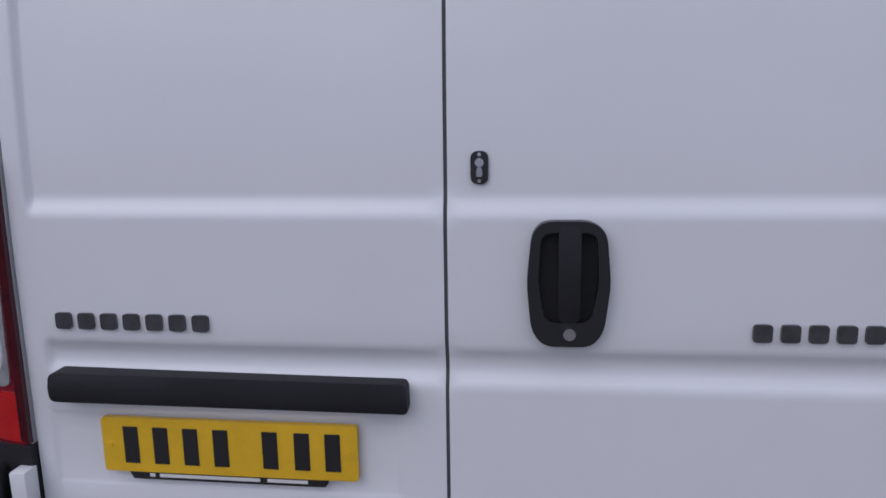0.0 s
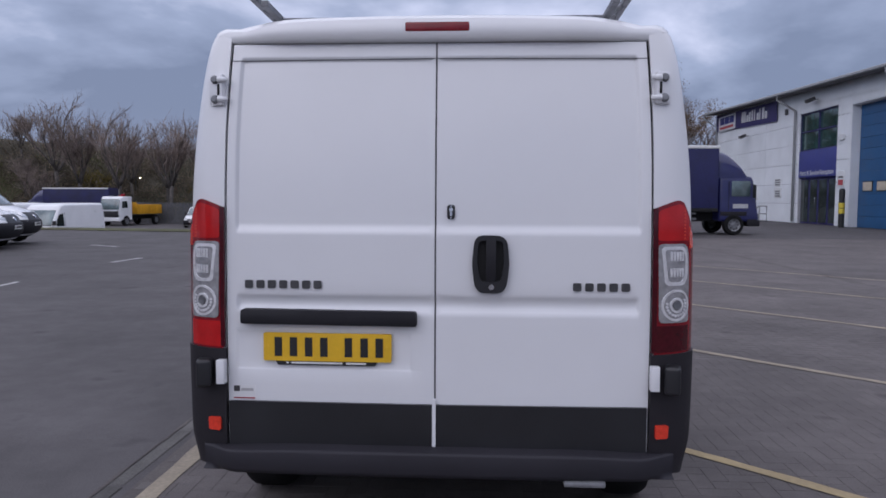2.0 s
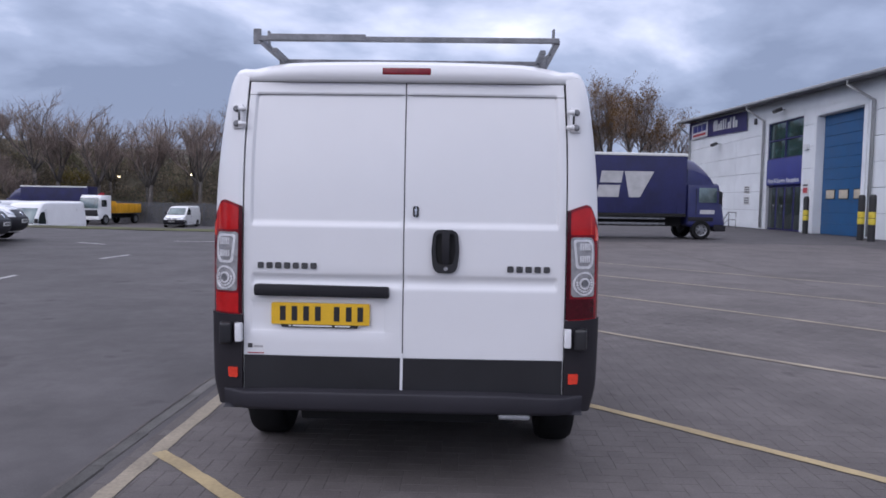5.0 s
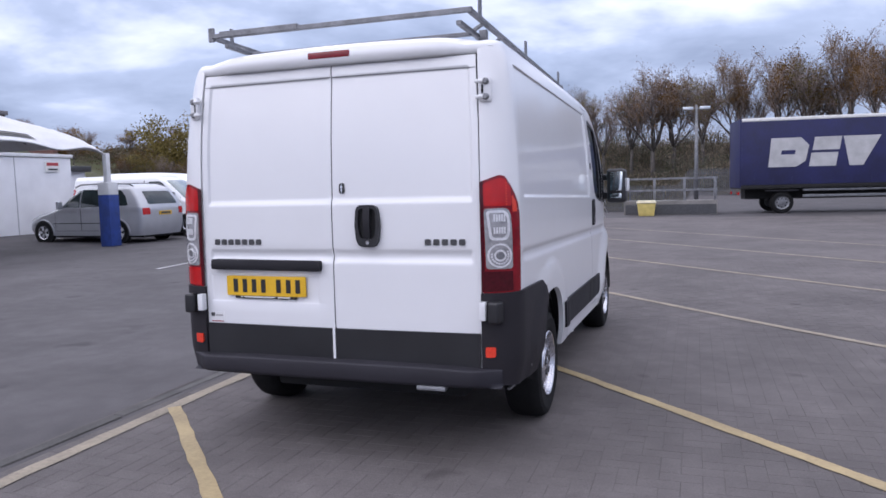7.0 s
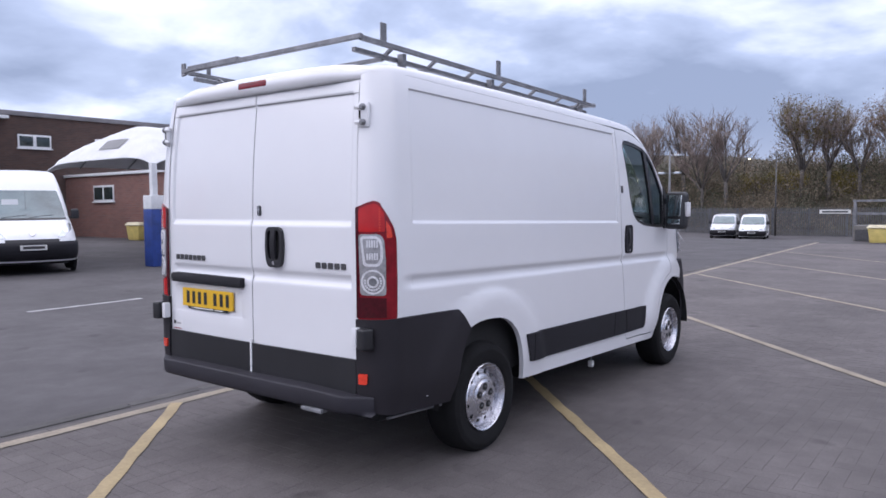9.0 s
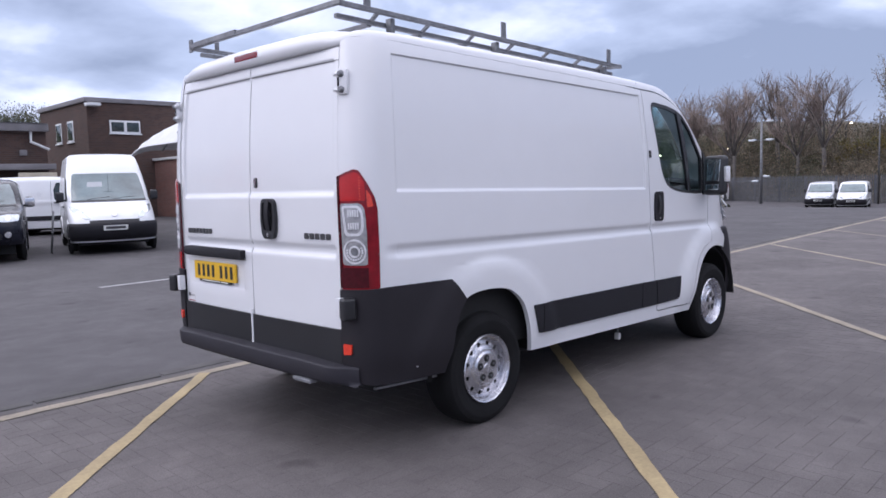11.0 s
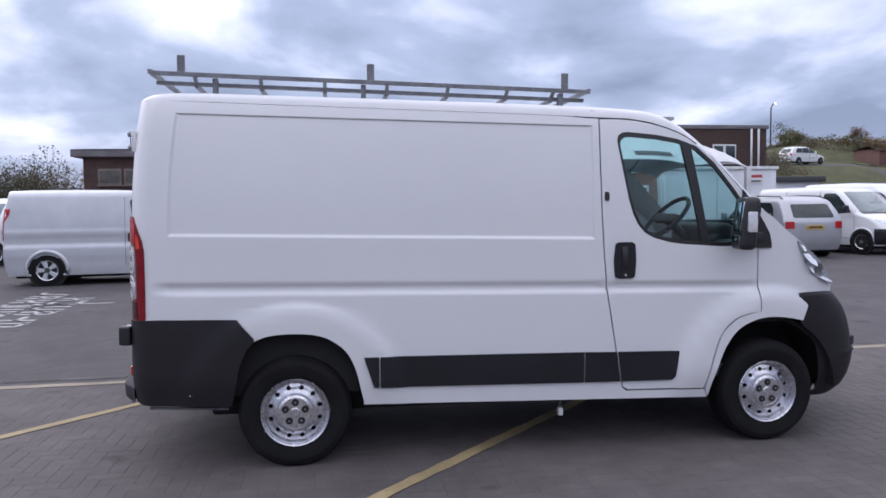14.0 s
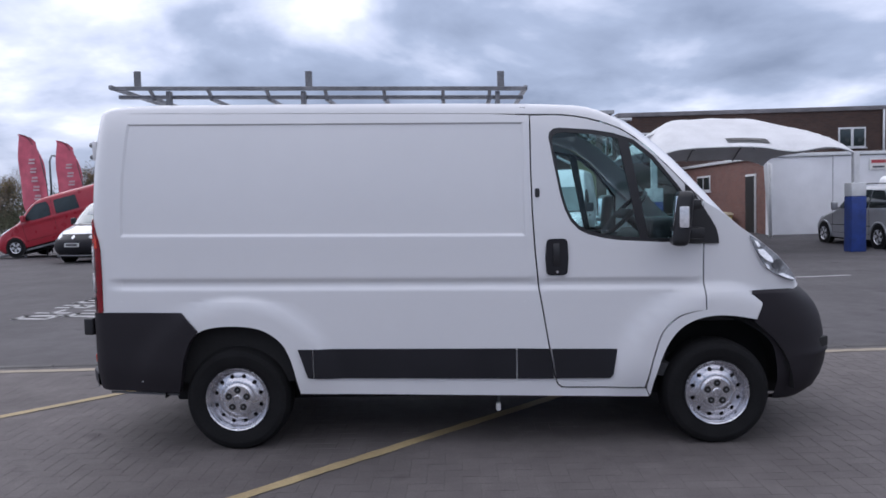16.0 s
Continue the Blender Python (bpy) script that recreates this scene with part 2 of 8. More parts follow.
def tube(points, radius, sides=8, closed=False, cap=True):
    """A round bar along points; radius may be one number or one for each point."""
    bm = bmesh.new()
    pts = [Vector(p) for p in points]
    rad = radius if isinstance(radius, (list, tuple)) else [radius] * len(pts)
    rings = []
    n = len(pts)
    ref = Vector((0.13, 0.27, 0.95))
    for i, p in enumerate(pts):
        d = (pts[(i + 1) % n] - pts[i - 1]) if closed else pts[min(i + 1, n - 1)] - pts[max(i - 1, 0)]
        d.normalize()
        u = d.cross(ref if abs(d.dot(ref)) < 0.97 else Vector((1, 0, 0))).normalized()
        v = d.cross(u)
        rings.append([bm.verts.new(p + rad[i] * (math.cos(t) * u + math.sin(t) * v)) for t in [2 * math.pi * k / sides for k in range(sides)]])
    for i in range(n if closed else n - 1):
        a, b = rings[i], rings[(i + 1) % n]
        for k in range(sides):
            bm.faces.new((a[k], a[(k + 1) % sides], b[(k + 1) % sides], b[k]))
    if cap and not closed:
        bm.faces.new(rings[0][::-1])
        bm.faces.new(rings[-1])
    return bm


def lathe(profile, sides=40, closed=False):
    """Turns (radius, along) pairs round the x axis."""
    bm = bmesh.new()
    rings = []
    for r, x in profile:
        if r < 1e-5:
            rings.append([bm.verts.new((x, 0, 0))])
        else:
            rings.append([bm.verts.new((x, r * math.cos(t), r * math.sin(t))) for t in [2 * math.pi * k / sides for k in range(sides)]])
    pairs = list(zip(rings, rings[1:])) + ([(rings[-1], rings[0])] if closed else [])
    for a, b in pairs:
        for k in range(sides):
            j = (k + 1) % sides
            if len(a) == 1 and len(b) == 1:
                continue
            if len(a) == 1:
                bm.faces.new((a[0], b[j], b[k]))
            elif len(b) == 1:
                bm.faces.new((a[k], a[j], b[0]))
            else:
                bm.faces.new((a[k], a[j], b[j], b[k]))
    bmesh.ops.recalc_face_normals(bm, faces=bm.faces)
    return bm


def moved(bm, m):
    bmesh.ops.transform(bm, matrix=m, verts=bm.verts)
    return bm


def joined(*bms):
    out = bmesh.new()
    for b in bms:
        me = bpy.data.meshes.new("tmp")
        b.to_mesh(me)
        b.free()
        out.from_mesh(me)
        bpy.data.meshes.remove(me)
    return out


def mirrored(bm):
    bmesh.ops.transform(bm, matrix=Matrix.Diagonal((-1, 1, 1, 1)), verts=bm.verts)
    bmesh.ops.reverse_faces(bm, faces=bm.faces)
    return bm


def dense(poly, step):
    out = []
    for a, b in zip(poly, poly[1:] + poly[:1]):
        n = max(1, math.ceil(math.dist(a, b) / step))
        out += [(a[0] + (b[0] - a[0]) * i / n, a[1] + (b[1] - a[1]) * i / n) for i in range(n)]
    return out


def rounded(poly, r, n=4):
    """The polygon with its corners rounded by about r."""
    out = []
    for i, p in enumerate(poly):
        a, p, b = Vector(poly[i - 1]), Vector(p), Vector(poly[(i + 1) % len(poly)])
        ra = min(r, 0.45 * (a - p).length)
        rb = min(r, 0.45 * (b - p).length)
        s, e = p + (a - p).normalized() * ra, p + (b - p).normalized() * rb
        for k in range(n + 1):
            t = k / n
            out.append(tuple((1 - t) ** 2 * s + 2 * t * (1 - t) * p + t * t * e))
    return out


def ring(cx, cy, r, n=16, ry=None):
    return [(cx + r * math.cos(2 * math.pi * k / n), cy + (ry or r) * math.sin(2 * math.pi * k / n)) for k in range(n)]


def inside(px, py, poly):
    q = np.array(poly)
    x0, y0 = q[:, 0], q[:, 1]
    x1, y1 = np.roll(x0, -1), np.roll(y0, -1)
    c = np.zeros(px.shape, bool)
    for a, b, d, e in zip(x0, y0, x1, y1):
        if b != e:
            c ^= ((b > py) != (e > py)) & (px < (d - a) * (py - b) / (e - b) + a)
    return c


def near(px, py, poly, gap):
    """Whether points lie within gap of the polygon's edges."""
    q = np.array(poly)
    r = np.roll(q, -1, 0)
    out = np.zeros(px.shape, bool)
    for (a, b), (d, e) in zip(q, r):
        dx, dy = d - a, e - b
        t = np.clip(((px - a) * dx + (py - b) * dy) / (dx * dx + dy * dy + 1e-12), 0, 1)
        out |= (px - a - t * dx) ** 2 + (py - b - t * dy) ** 2 < gap * gap
    return out


def panel(outline, F, step=0.06, holes=(), us=None, vs=None, thick=0.02, off=0.0, edge=0.03, back=False, round_edge=0.0):
    """A sheet cut to an outline in (u, v), laid on the surface F(u, v, out), with rims of the given thickness."""
    loops = [dense(list(outline), edge)] + [dense(list(h), edge) for h in holes]
    q = np.array(loops[0])
    lo, hi = q.min(0), q.max(0)
    us = np.arange(lo[0], hi[0], step) if us is None else np.array([u for u in us if lo[0] < u < hi[0]])
    vs = np.arange(lo[1], hi[1], step) if vs is None else np.array([v for v in vs if lo[1] < v < hi[1]])
    gu, gv = [g.ravel() for g in np.meshgrid(us, vs)] if len(us) and len(vs) else (np.zeros(0), np.zeros(0))
    ok = inside(gu, gv, loops[0]) if len(gu) else np.zeros(0, bool)
    for k, lp in enumerate(loops):
        if len(gu):
            ok &= ~near(gu, gv, lp, min(step, edge) * 0.45)
            if k:
                ok &= ~inside(gu, gv, lp)
    pts, edges = [], []
    for lp in loops:
        s = len(pts)
        pts += lp
        edges += [(s + i, s + (i + 1) % len(lp)) for i in range(len(lp))]
    pts += list(zip(gu[ok], gv[ok]))
    v2, _, f2, *_ = mathutils.geometry.delaunay_2d_cdt([Vector(p) for p in pts], edges, [], 0, 1e-6)
    cen = np.array([np.mean([v2[i] for i in f], 0) for f in f2])
    keep = inside(cen[:, 0], cen[:, 1], loops[0])
    for lp in loops[1:]:
        keep &= ~inside(cen[:, 0], cen[:, 1], lp)
    bm = bmesh.new()
    top = [bm.verts.new(F(p[0], p[1], off)) for p in v2]
    area = lambda f: abs((v2[f[1]][0] - v2[f[0]][0]) * (v2[f[2]][1] - v2[f[0]][1]) - (v2[f[2]][0] - v2[f[0]][0]) * (v2[f[1]][1] - v2[f[0]][1]))
    tris = [f for f, k in zip(f2, keep) if k and area(f) > 2e-6]
    a, b, c = tris[len(tris) // 2][:3]
    p = v2[a]
    outward = Vector(F(p[0], p[1], off + 0.01)) - Vector(F(p[0], p[1], off))
    n = (top[b].co - top[a].co).cross(top[c].co - top[a].co)
    flip = n.dot(outward) < 0
    for f in tris:
        try:
            bm.faces.new([top[i] for i in (reversed(f) if flip else f)])
        except ValueError:
            pass
    if thick:
        rim = [e for e in bm.edges if len(e.link_faces) == 1]
        idx = {v: i for i, v in enumerate(top)}
        deep, lip = {}, {}
        for e in rim:
            for v in e.verts:
                if v not in deep:
                    p = v2[idx[v]]
                    deep[v] = bm.verts.new(F(p[0], p[1], off - thick))
                    lip[v] = bm.verts.new(v.co)
        for e in rim:
            f = e.link_faces[0]
            i, j = e.verts
            for l in f.loops:
                if l.edge == e:
                    i, j = l.vert, l.link_loop_next.vert
            bm.faces.new((lip[j], lip[i], deep[i], deep[j]))
    for v in [v for v in bm.verts if not v.link_faces]:
        bm.verts.remove(v)
    return bm


def grid_skin(rows, close=False):
    """Faces between rows of points."""
    bm = bmesh.new()
    vr = [[bm.verts.new(p) for p in r] for r in rows]
    for a, b in zip(vr, vr[1:]):
        n = len(a)
        for k in range(n if close else n - 1):
            j = (k + 1) % n
            bm.faces.new((a[k], a[j], b[j], b[k]))
    return bm


def curve(xs, ys):
    """Smooth curve through (x, y) pairs."""
    xs, ys = np.array(xs, float), np.array(ys, float)
    m = np.gradient(ys, xs)

    def f(x):
        x = min(max(x, xs[0]), xs[-1])
        i = min(max(int(np.searchsorted(xs, x)) - 1, 0), len(xs) - 2)
        h = xs[i + 1] - xs[i]
        t = (x - xs[i]) / h
        return float(ys[i] * (1 + 2 * t) * (1 - t) ** 2 + m[i] * h * t * (1 - t) ** 2 + ys[i + 1] * t * t * (3 - 2 * t) + m[i + 1] * h * t * t * (t - 1))

    return f


def ease(a, b, x):
    t = min(max((x - a) / (b - a), 0.0), 1.0)
    return t * t * (3 - 2 * t)


def ground_z(x, y):
    """The yard dips a little where the parked van's front wheels stand."""
    return -0.0115 * (1 + math.cos(math.pi * (y - 4) / 3)) if abs(y - 4) < 3 else 0.0

# ---- ground ----
def ground_mat(name, base, rough, grain, bump, piece=0.0, spec=0.55):
    """Weathered ground: broad damp and dusty patches, blotches, dark spots and fine grain."""
    m = mat(name, base, rough, var=0.10, scale=0.28, fine=grain, bump=bump, rvar=0.12, piece=piece, spec=spec)
    n, l = m.node_tree.nodes, m.node_tree.links
    p = n["Principled BSDF"]
    base_link = p.inputs["Base Color"].links[0].from_socket
    tc = n.new("ShaderNodeTexCoord")
    geo = n.new("ShaderNodeNewGeometry")
    value = base_link
    for scale, detail, lo, hi, a0, a1 in ((0.9, 6, 0.35, 0.65, 0.84, 1.12), (4.5, 5, 0.4, 0.62, 0.92, 1.06), (2.2, 2, 0.66, 0.74, 1.0, 0.62), (160, 2, 0.3, 0.7, 0.82, 1.16)):
        t = n.new("ShaderNodeTexNoise")
        t.inputs["Scale"].default_value, t.inputs["Detail"].default_value = scale, detail
        l.new(geo.outputs["Position"], t.inputs["Vector"])
        r = n.new("ShaderNodeMapRange")
        for k, v in zip(("From Min", "From Max", "To Min", "To Max"), (lo, hi, a0, a1)):
            r.inputs[k].default_value = v
        l.new(t.outputs[0], r.inputs[0])
        v = n.new("ShaderNodeVectorMath")
        v.operation = "SCALE"
        l.new(value, v.inputs[0])
        l.new(r.outputs[0], v.inputs["Scale"])
        value = v.outputs[0]
    l.new(value, p.inputs["Base Color"])
    return m


ASPHALT = ground_mat("worn_asphalt", (0.093, 0.087, 0.091), 0.80, 70, 0.004, spec=0.25)
PAVER = ground_mat("grey_paver", (0.128, 0.115, 0.114), 0.78, 140, 0.0015, 0.035, spec=0.25)
BED = mat("paver_joint", (0.114, 0.101, 0.098), 0.95, var=0.2)
KERB = mat("flush_concrete_edging", (0.10, 0.095, 0.092), 0.85, var=0.25, scale=3, fine=80, bump=0.002, piece=0.35)
LINE_Y = mat("worn_yellow_line_paint", (0.40, 0.31, 0.165), 0.7, var=0.16, scale=2.2, fine=45, bump=0.001)
LINE_P = mat("worn_cream_line_paint", (0.31, 0.265, 0.20), 0.75, var=0.2, scale=2.0, fine=45, bump=0.001)
LINE_W = mat("worn_white_line_paint", (0.46, 0.46, 0.46), 0.7, var=0.2, scale=2.5, fine=45, bump=0.001)
GRASS = mat("rough_grass", (0.072, 0.080, 0.032), 0.95, var=0.35, scale=0.8, fine=20, bump=0.02, tint=(0.05, 0.045, 0.02))
SOIL = mat("scrub_soil", (0.055, 0.045, 0.03), 0.95, var=0.4, scale=0.35, fine=8, bump=0.05, tint=(0.03, 0.028, 0.018))
LOW = -1.3


def bank_foot(x):
    """Where the wooded bank begins."""
    return max(63 + 0.62 * max(0.0, min(-x, 42) - 15) - 1.15 * max(0.0, -x - 42), 45.0)


def land(x, y):
    """The whole sheet of ground: the yard, the lower yard behind it, and the wooded bank beyond."""
    z = ground_z(x, y)
    edge = 28.6 - 0.16 * (x + 12) if x < -8 else 28.0 + 0.02 * x
    z += ease(-35, -65, x) * 4.0 * ease(-75, -58, x) * ease(bank_foot(x) + 6, bank_foot(x) + 26, y)
    if x < 1.5:
        z += LOW * ease(edge, edge + 1.2, y) * ease(1.5, 0.3, x)
    foot = bank_foot(x)
    z += ease(foot, foot + 24, y) * (4.6 - LOW * ease(1.5, 0.3, x)) + ease(foot + 24, 220, y) * 6
    z += ease(-15, -24, x) * 0.2 * ease(0, 6, y) * ease(26, 18, y)
    z += ease(-44, -63, x) * 6.8 * ease(-40, 10, y) * ease(72, 54, y)
    return z


gx = [-900, -400, -200, -120, -90] + list(np.arange(-75, -12, 2.5)) + list(np.arange(-12, 10, 1.0)) + [0.3, 0.9, 1.5] + list(np.arange(10, 46, 3.0)) + [60, 90, 200, 400, 900]
gy = [-900, -300, -120, -60, -30] + list(np.arange(-15, 24, 1.0)) + list(np.arange(24, 36, 0.6)) + list(np.arange(36, 130, 3.0)) + [150, 180, 220, 400, 900]
gx = sorted(set(round(v, 3) for v in gx))
part("ground", grid_skin([[(x, y, land(x, y)) for x in gx] for y in gy]), ASPHALT, None, smooth=60)
tagged(bpy.data.objects["ground"], "worn grey asphalt yard reaching to the wooded bank", "ground", kind="structure")

# wooded bank and grass verge lie on the sheet
bank = part("bank", grid_skin([[(x, bank_foot(x) + d, land(x, bank_foot(x) + d) + 0.06 + 0.45 * ease(2, 6, d)) for x in list(np.arange(-200, 80, 3.0))] for d in list(np.arange(-1.0, 40, 2.0)) + [60, 100, 160, 320]]), SOIL, None, smooth=60)
tagged(bank, "dark scrubby wooded bank behind the lower yard", "ground", kind="structure")
bank2 = part("side_bank", grid_skin([[(x, y, land(x, y) + 0.06) for x in [-38 - 12 * ease(40, 50, y), -44 - 8 * ease(40, 50, y), -53, -57, -60, -64, -80, -120, -200]] for y in list(np.arange(-40, 60, 3.0))]), GRASS, None, smooth=60)
tagged(bank2, "rough grassy slope behind the brick building", "ground", kind="structure")
vg = part("verge", grid_skin([[(x, 28.6 - 0.16 * (x + 12) + d, land(x, 28.6 - 0.16 * (x + 12) + d) + h) for x in np.arange(-34, -8.5, 0.5)] for d, h in ((-0.5, 0.02), (-0.3, 0.07), (0.0, 0.10), (0.35, 0.08), (0.9, 0.05))]), GRASS, None, smooth=60)
tagged(vg, "thin strip of rough grass at the yard's edge", "verge", kind="structure")


# ---- paving and lines ----
def strip(name, ax, ay, bx, by, width, material, label, lift=0.0085, ragged=0.006):
    """A painted line along the ground, with slightly ragged edges."""
    d = Vector((bx - ax, by - ay))
    n = Vector((-d.y, d.x)).normalized()
    k = max(2, int(d.length / 0.12))
    rnd = random.Random(int((ax + 3.1 * by) * 1000))
    rows = []
    for i in range(k + 1):
        p = Vector((ax, ay)) + d * i / k
        a, b = p + n * (width / 2 + rnd.uniform(-ragged, ragged)), p - n * (width / 2 + rnd.uniform(-ragged, ragged))
        rows.append([(a.x, a.y, land(a.x, a.y) + lift), (b.x, b.y, land(b.x, b.y) + lift)])
    ob = part(name, grid_skin(rows), material, None, smooth=0)
    return tagged(ob, label, "road marking", kind="structure")


base_x = lambda y: -1.47 - 0.012 * y
strip("line_base", base_x(-9), -9, base_x(26), 26, 0.105, LINE_P, "worn cream line along the edge of the parking bays")
for k, D in enumerate((-4.9, -0.97, 2.98, 6.92, 10.85, 14.8, 18.7)):
    y0 = (D + 1.47) / (1 - 0.012) if D < 5 else D + 1.47 + 0.012 * (D + 1.5)
    x0 = base_x(y0)
    strip("line_bay", x0 + 0.02, D - x0 - 0.02, x0 + 15, D - x0 - 15, 0.086, LINE_Y if k < 3 else LINE_P, "worn diagonal parking bay line", lift=0.0095)
for a in ((-7.55, 2.0, -7.75, 3.85), (-7.8, 7.8, -8.0, 9.6), (-8.35, 13.5, -8.25, 14.8), (-12.1, 19.4, -10.8, 18.6), (-7.45, -4.2, -7.5, -2.4), (-9.5, 20.8, -7.0, 21.2)):
    strip("line_lane", *a, 0.10, LINE_W, "short worn white lane dash", lift=0.006)
# painted words on the tarmac, too worn to read: bars of their size
for wx, y0, y1, n in ((-4.95, -3.60, -4.20, 8), (-5.10, -2.94, -3.50, 6)):
    for i in range(n):
        x = wx - 0.58 * i
        bars = [((x, y0), (x - 0.10, y1))]
        if i % 3 != 1:
            bars.append(((x - 0.30, y0), (x - 0.36, y1)))
        for k in ((0, 2), (1,), (0, 1), (2,))[i % 4]:
            y = y0 + (y1 - y0) * (0.08, 0.5, 0.92)[k]
            bars.append(((x - 0.02, y), (x - 0.40, y + 0.02)))
        for p, q in bars:
            strip("line_word", *p, *q, 0.10, LINE_W, "worn painted word as plain white bars", lift=0.006)
# the joint beside the bays: flush concrete edging in short lengths
edging = thing("edging", "flush worn concrete edging between asphalt and paving", "kerb", kind="structure")
rnd = random.Random(4)
y = -8.0
while y < 20:
    L = rnd.choice((0.45, 0.6, 0.9))
    x = base_x(y) - 0.24
    part("edging_block", solid((x - 0.045, x + 0.045, y, y + L - 0.02, -0.05, 0.007 + rnd.uniform(-0.002, 0.002) + min(land(x, y), land(x, y + L))), bevel=0.006, seg=1), KERB, edging, smooth=0)
    y += L
strip("crack", base_x(-8) - 0.295, -8, base_x(20) - 0.295, 20, 0.018, BED, "dark open joint along the edging", lift=0.004, ragged=0.008)
bed = part("paving_bed", grid_skin([[(x, y, ground_z(x, y) + 0.002) for x in [base_x(y) - 0.14] + list(np.arange(-1.2, 15.5, 1.0))] for y in np.arange(-9, 26, 0.5)]), BED, None, smooth=60)
tagged(bed, "dark sand joints under the block paving", "paving", kind="structure")
far = part("paving_far", grid_skin([[(x, y, ground_z(x, y) + 0.0055) for x in np.arange(7.0, 15.6, 0.5)] for y in np.arange(-9, 26, 0.5)]), PAVER, None, smooth=60)
tagged(far, "grey block paving of the far bays", "paving", kind="structure")
far2 = part("paving_ahead", grid_skin([[(x, y, ground_z(x, y) + 0.0055) for x in [base_x(y) - 0.14] + list(np.arange(-1.2, 7.2, 0.5))] for y in np.arange(10.5, 26, 0.5)]), PAVER, None, smooth=60)
tagged(far2, "grey block paving of the bays ahead", "paving", kind="structure")


far3 = part("paving_behind", grid_skin([[(x, y, ground_z(x, y) + 0.0055) for x in [base_x(y) - 0.14] + list(np.arange(-1.2, 7.2, 0.5))] for y in np.arange(-9, -5.9, 0.5)]), PAVER, None, smooth=60)
tagged(far3, "grey block paving of the bays behind", "paving", kind="structure")


def herringbone(x0, x1, y0, y1):
    """Block centres and turns of a herringbone laid square to the van."""
    i0, i1, j0, j1 = [round(v / 0.1) for v in (x0, x1, y0, y1)]
    for i in range(i0, i1):
        for j in range(j0, j1):
            c = (i - j) % 4
            if c == 0:
                yield i * 0.1 + 0.1, j * 0.1 + 0.05, 0
            elif c == 3:
                yield i * 0.1 + 0.05, j * 0.1 + 0.1, 1


def block_geometry(turned, z):
    hx, hy = (0.0992, 0.0492) if not turned else (0.0492, 0.0992)
    b = 0.0014
    v = [(-hx, -hy, 0), (hx, -hy, 0), (hx, hy, 0), (-hx, hy, 0), (-hx + b, -hy + b, z), (hx - b, -hy + b, z), (hx - b, hy - b, z), (-hx + b, hy - b, z)]
    return v, [(4, 5, 6, 7), (0, 1, 5, 4), (1, 2, 6, 5), (2, 3, 7, 6), (3, 0, 4, 7)]

# ---- the white panel van ----
# Its own frame: x to its right, y ahead from the rear doors, z up from its wheels' ground.
van = thing("panel_van", "white panel van with dark bumpers, parked across yellow bay lines", "van", (0, 1.0 - math.cos(radians(0.44)), 0.0140), 0, rx=-0.44)

half_w = curve([0.25, 0.36, 0.50, 0.70, 0.95, 1.2, 1.4, 1.52, 1.65, 1.8, 1.95, 2.06, 2.12, 2.16, 2.20],
               [0.985, 0.996, 1.006, 1.012, 1.015, 1.014, 1.012, 1.008, 1.000, 0.986, 0.968, 0.950, 0.934, 0.915, 0.875])
taper = curve([0, 2.6, 3.3, 3.6, 3.9, 4.1, 4.3, 4.5, 4.65, 4.8], [1, 1, 0.998, 0.993, 0.982, 0.965, 0.93, 0.86, 0.76, 0.62])
door_edge = curve([0.3, 1.3, 1.8, 2.15], [0.838, 0.836, 0.83, 0.815])
lean = curve([0.3, 1.0, 1.5, 1.66, 1.87, 2.01, 2.13, 2.2], [0, 0, 0.002, 0.009, 0.026, 0.042, 0.062, 0.08])
WHEELS = ((1.0, 0.335), (4.0, 0.335))


def groove(z, y=0.3):
    """Depth of the pressed groove along the body's waist."""
    z += 0.0148 * (y - 0.3)
    return 0.015 * min(ease(1.108, 1.072, z), ease(1.022, 1.062, z))


def flare(y, z):
    """How far the wheel arches stand proud."""
    out = 0.0
    for cy, cz in WHEELS:
        d = math.hypot((y - cy) * (0.97 if cy < 2 else 1.0), z - cz)
        out += (0.02 if cy < 2 else 0.038) * ease(0.655 if cy < 2 else 0.70, 0.585, d) * ease(0.25, 0.5, z)
    return out


def recess(y, z):
    """Depth of the large pressed panel on the side."""
    top = 2.062 - 0.0165 * (y - 0.4)
    bottom = 1.372 - 0.0165 * (y - 0.4)
    return 0.011 * min(ease(bottom - 0.011, bottom + 0.011, z), ease(top + 0.004, top - 0.004, z), ease(0.292, 0.308, y), ease(2.815, 2.80, y))


def side(s, z, out=0.0, plain=False):
    """The body's right side, unrolled: s is y along the side, and runs on round the rear corner to the doors."""
    w, xd = half_w(z) * taper(s), door_edge(z)
    if s >= 0.195:
        x, y, nx, ny = w, s, 1.0, 0.0
    else:
        a = (0.195 - s) / 0.27 * math.pi / 2
        x, y = xd + (w - xd) * math.cos(a), 0.195 - 0.128 * math.sin(a)
        nx, ny = math.cos(a), -math.sin(a)
    if s > 3.4:
        slope = (taper(s + 0.02) - taper(s - 0.02)) / 0.04
        k = math.hypot(1, slope)
        nx, ny = 1 / k, -slope / k
    o = out if plain else out - recess(s, z) - groove(z, s) * ease(0.24, 0.3, s) * ease(3.98, 3.8, s) + flare(s, z)
    return (x + nx * o, y + ny * o + lean(z) * ease(0.9, 0.2, y), z)


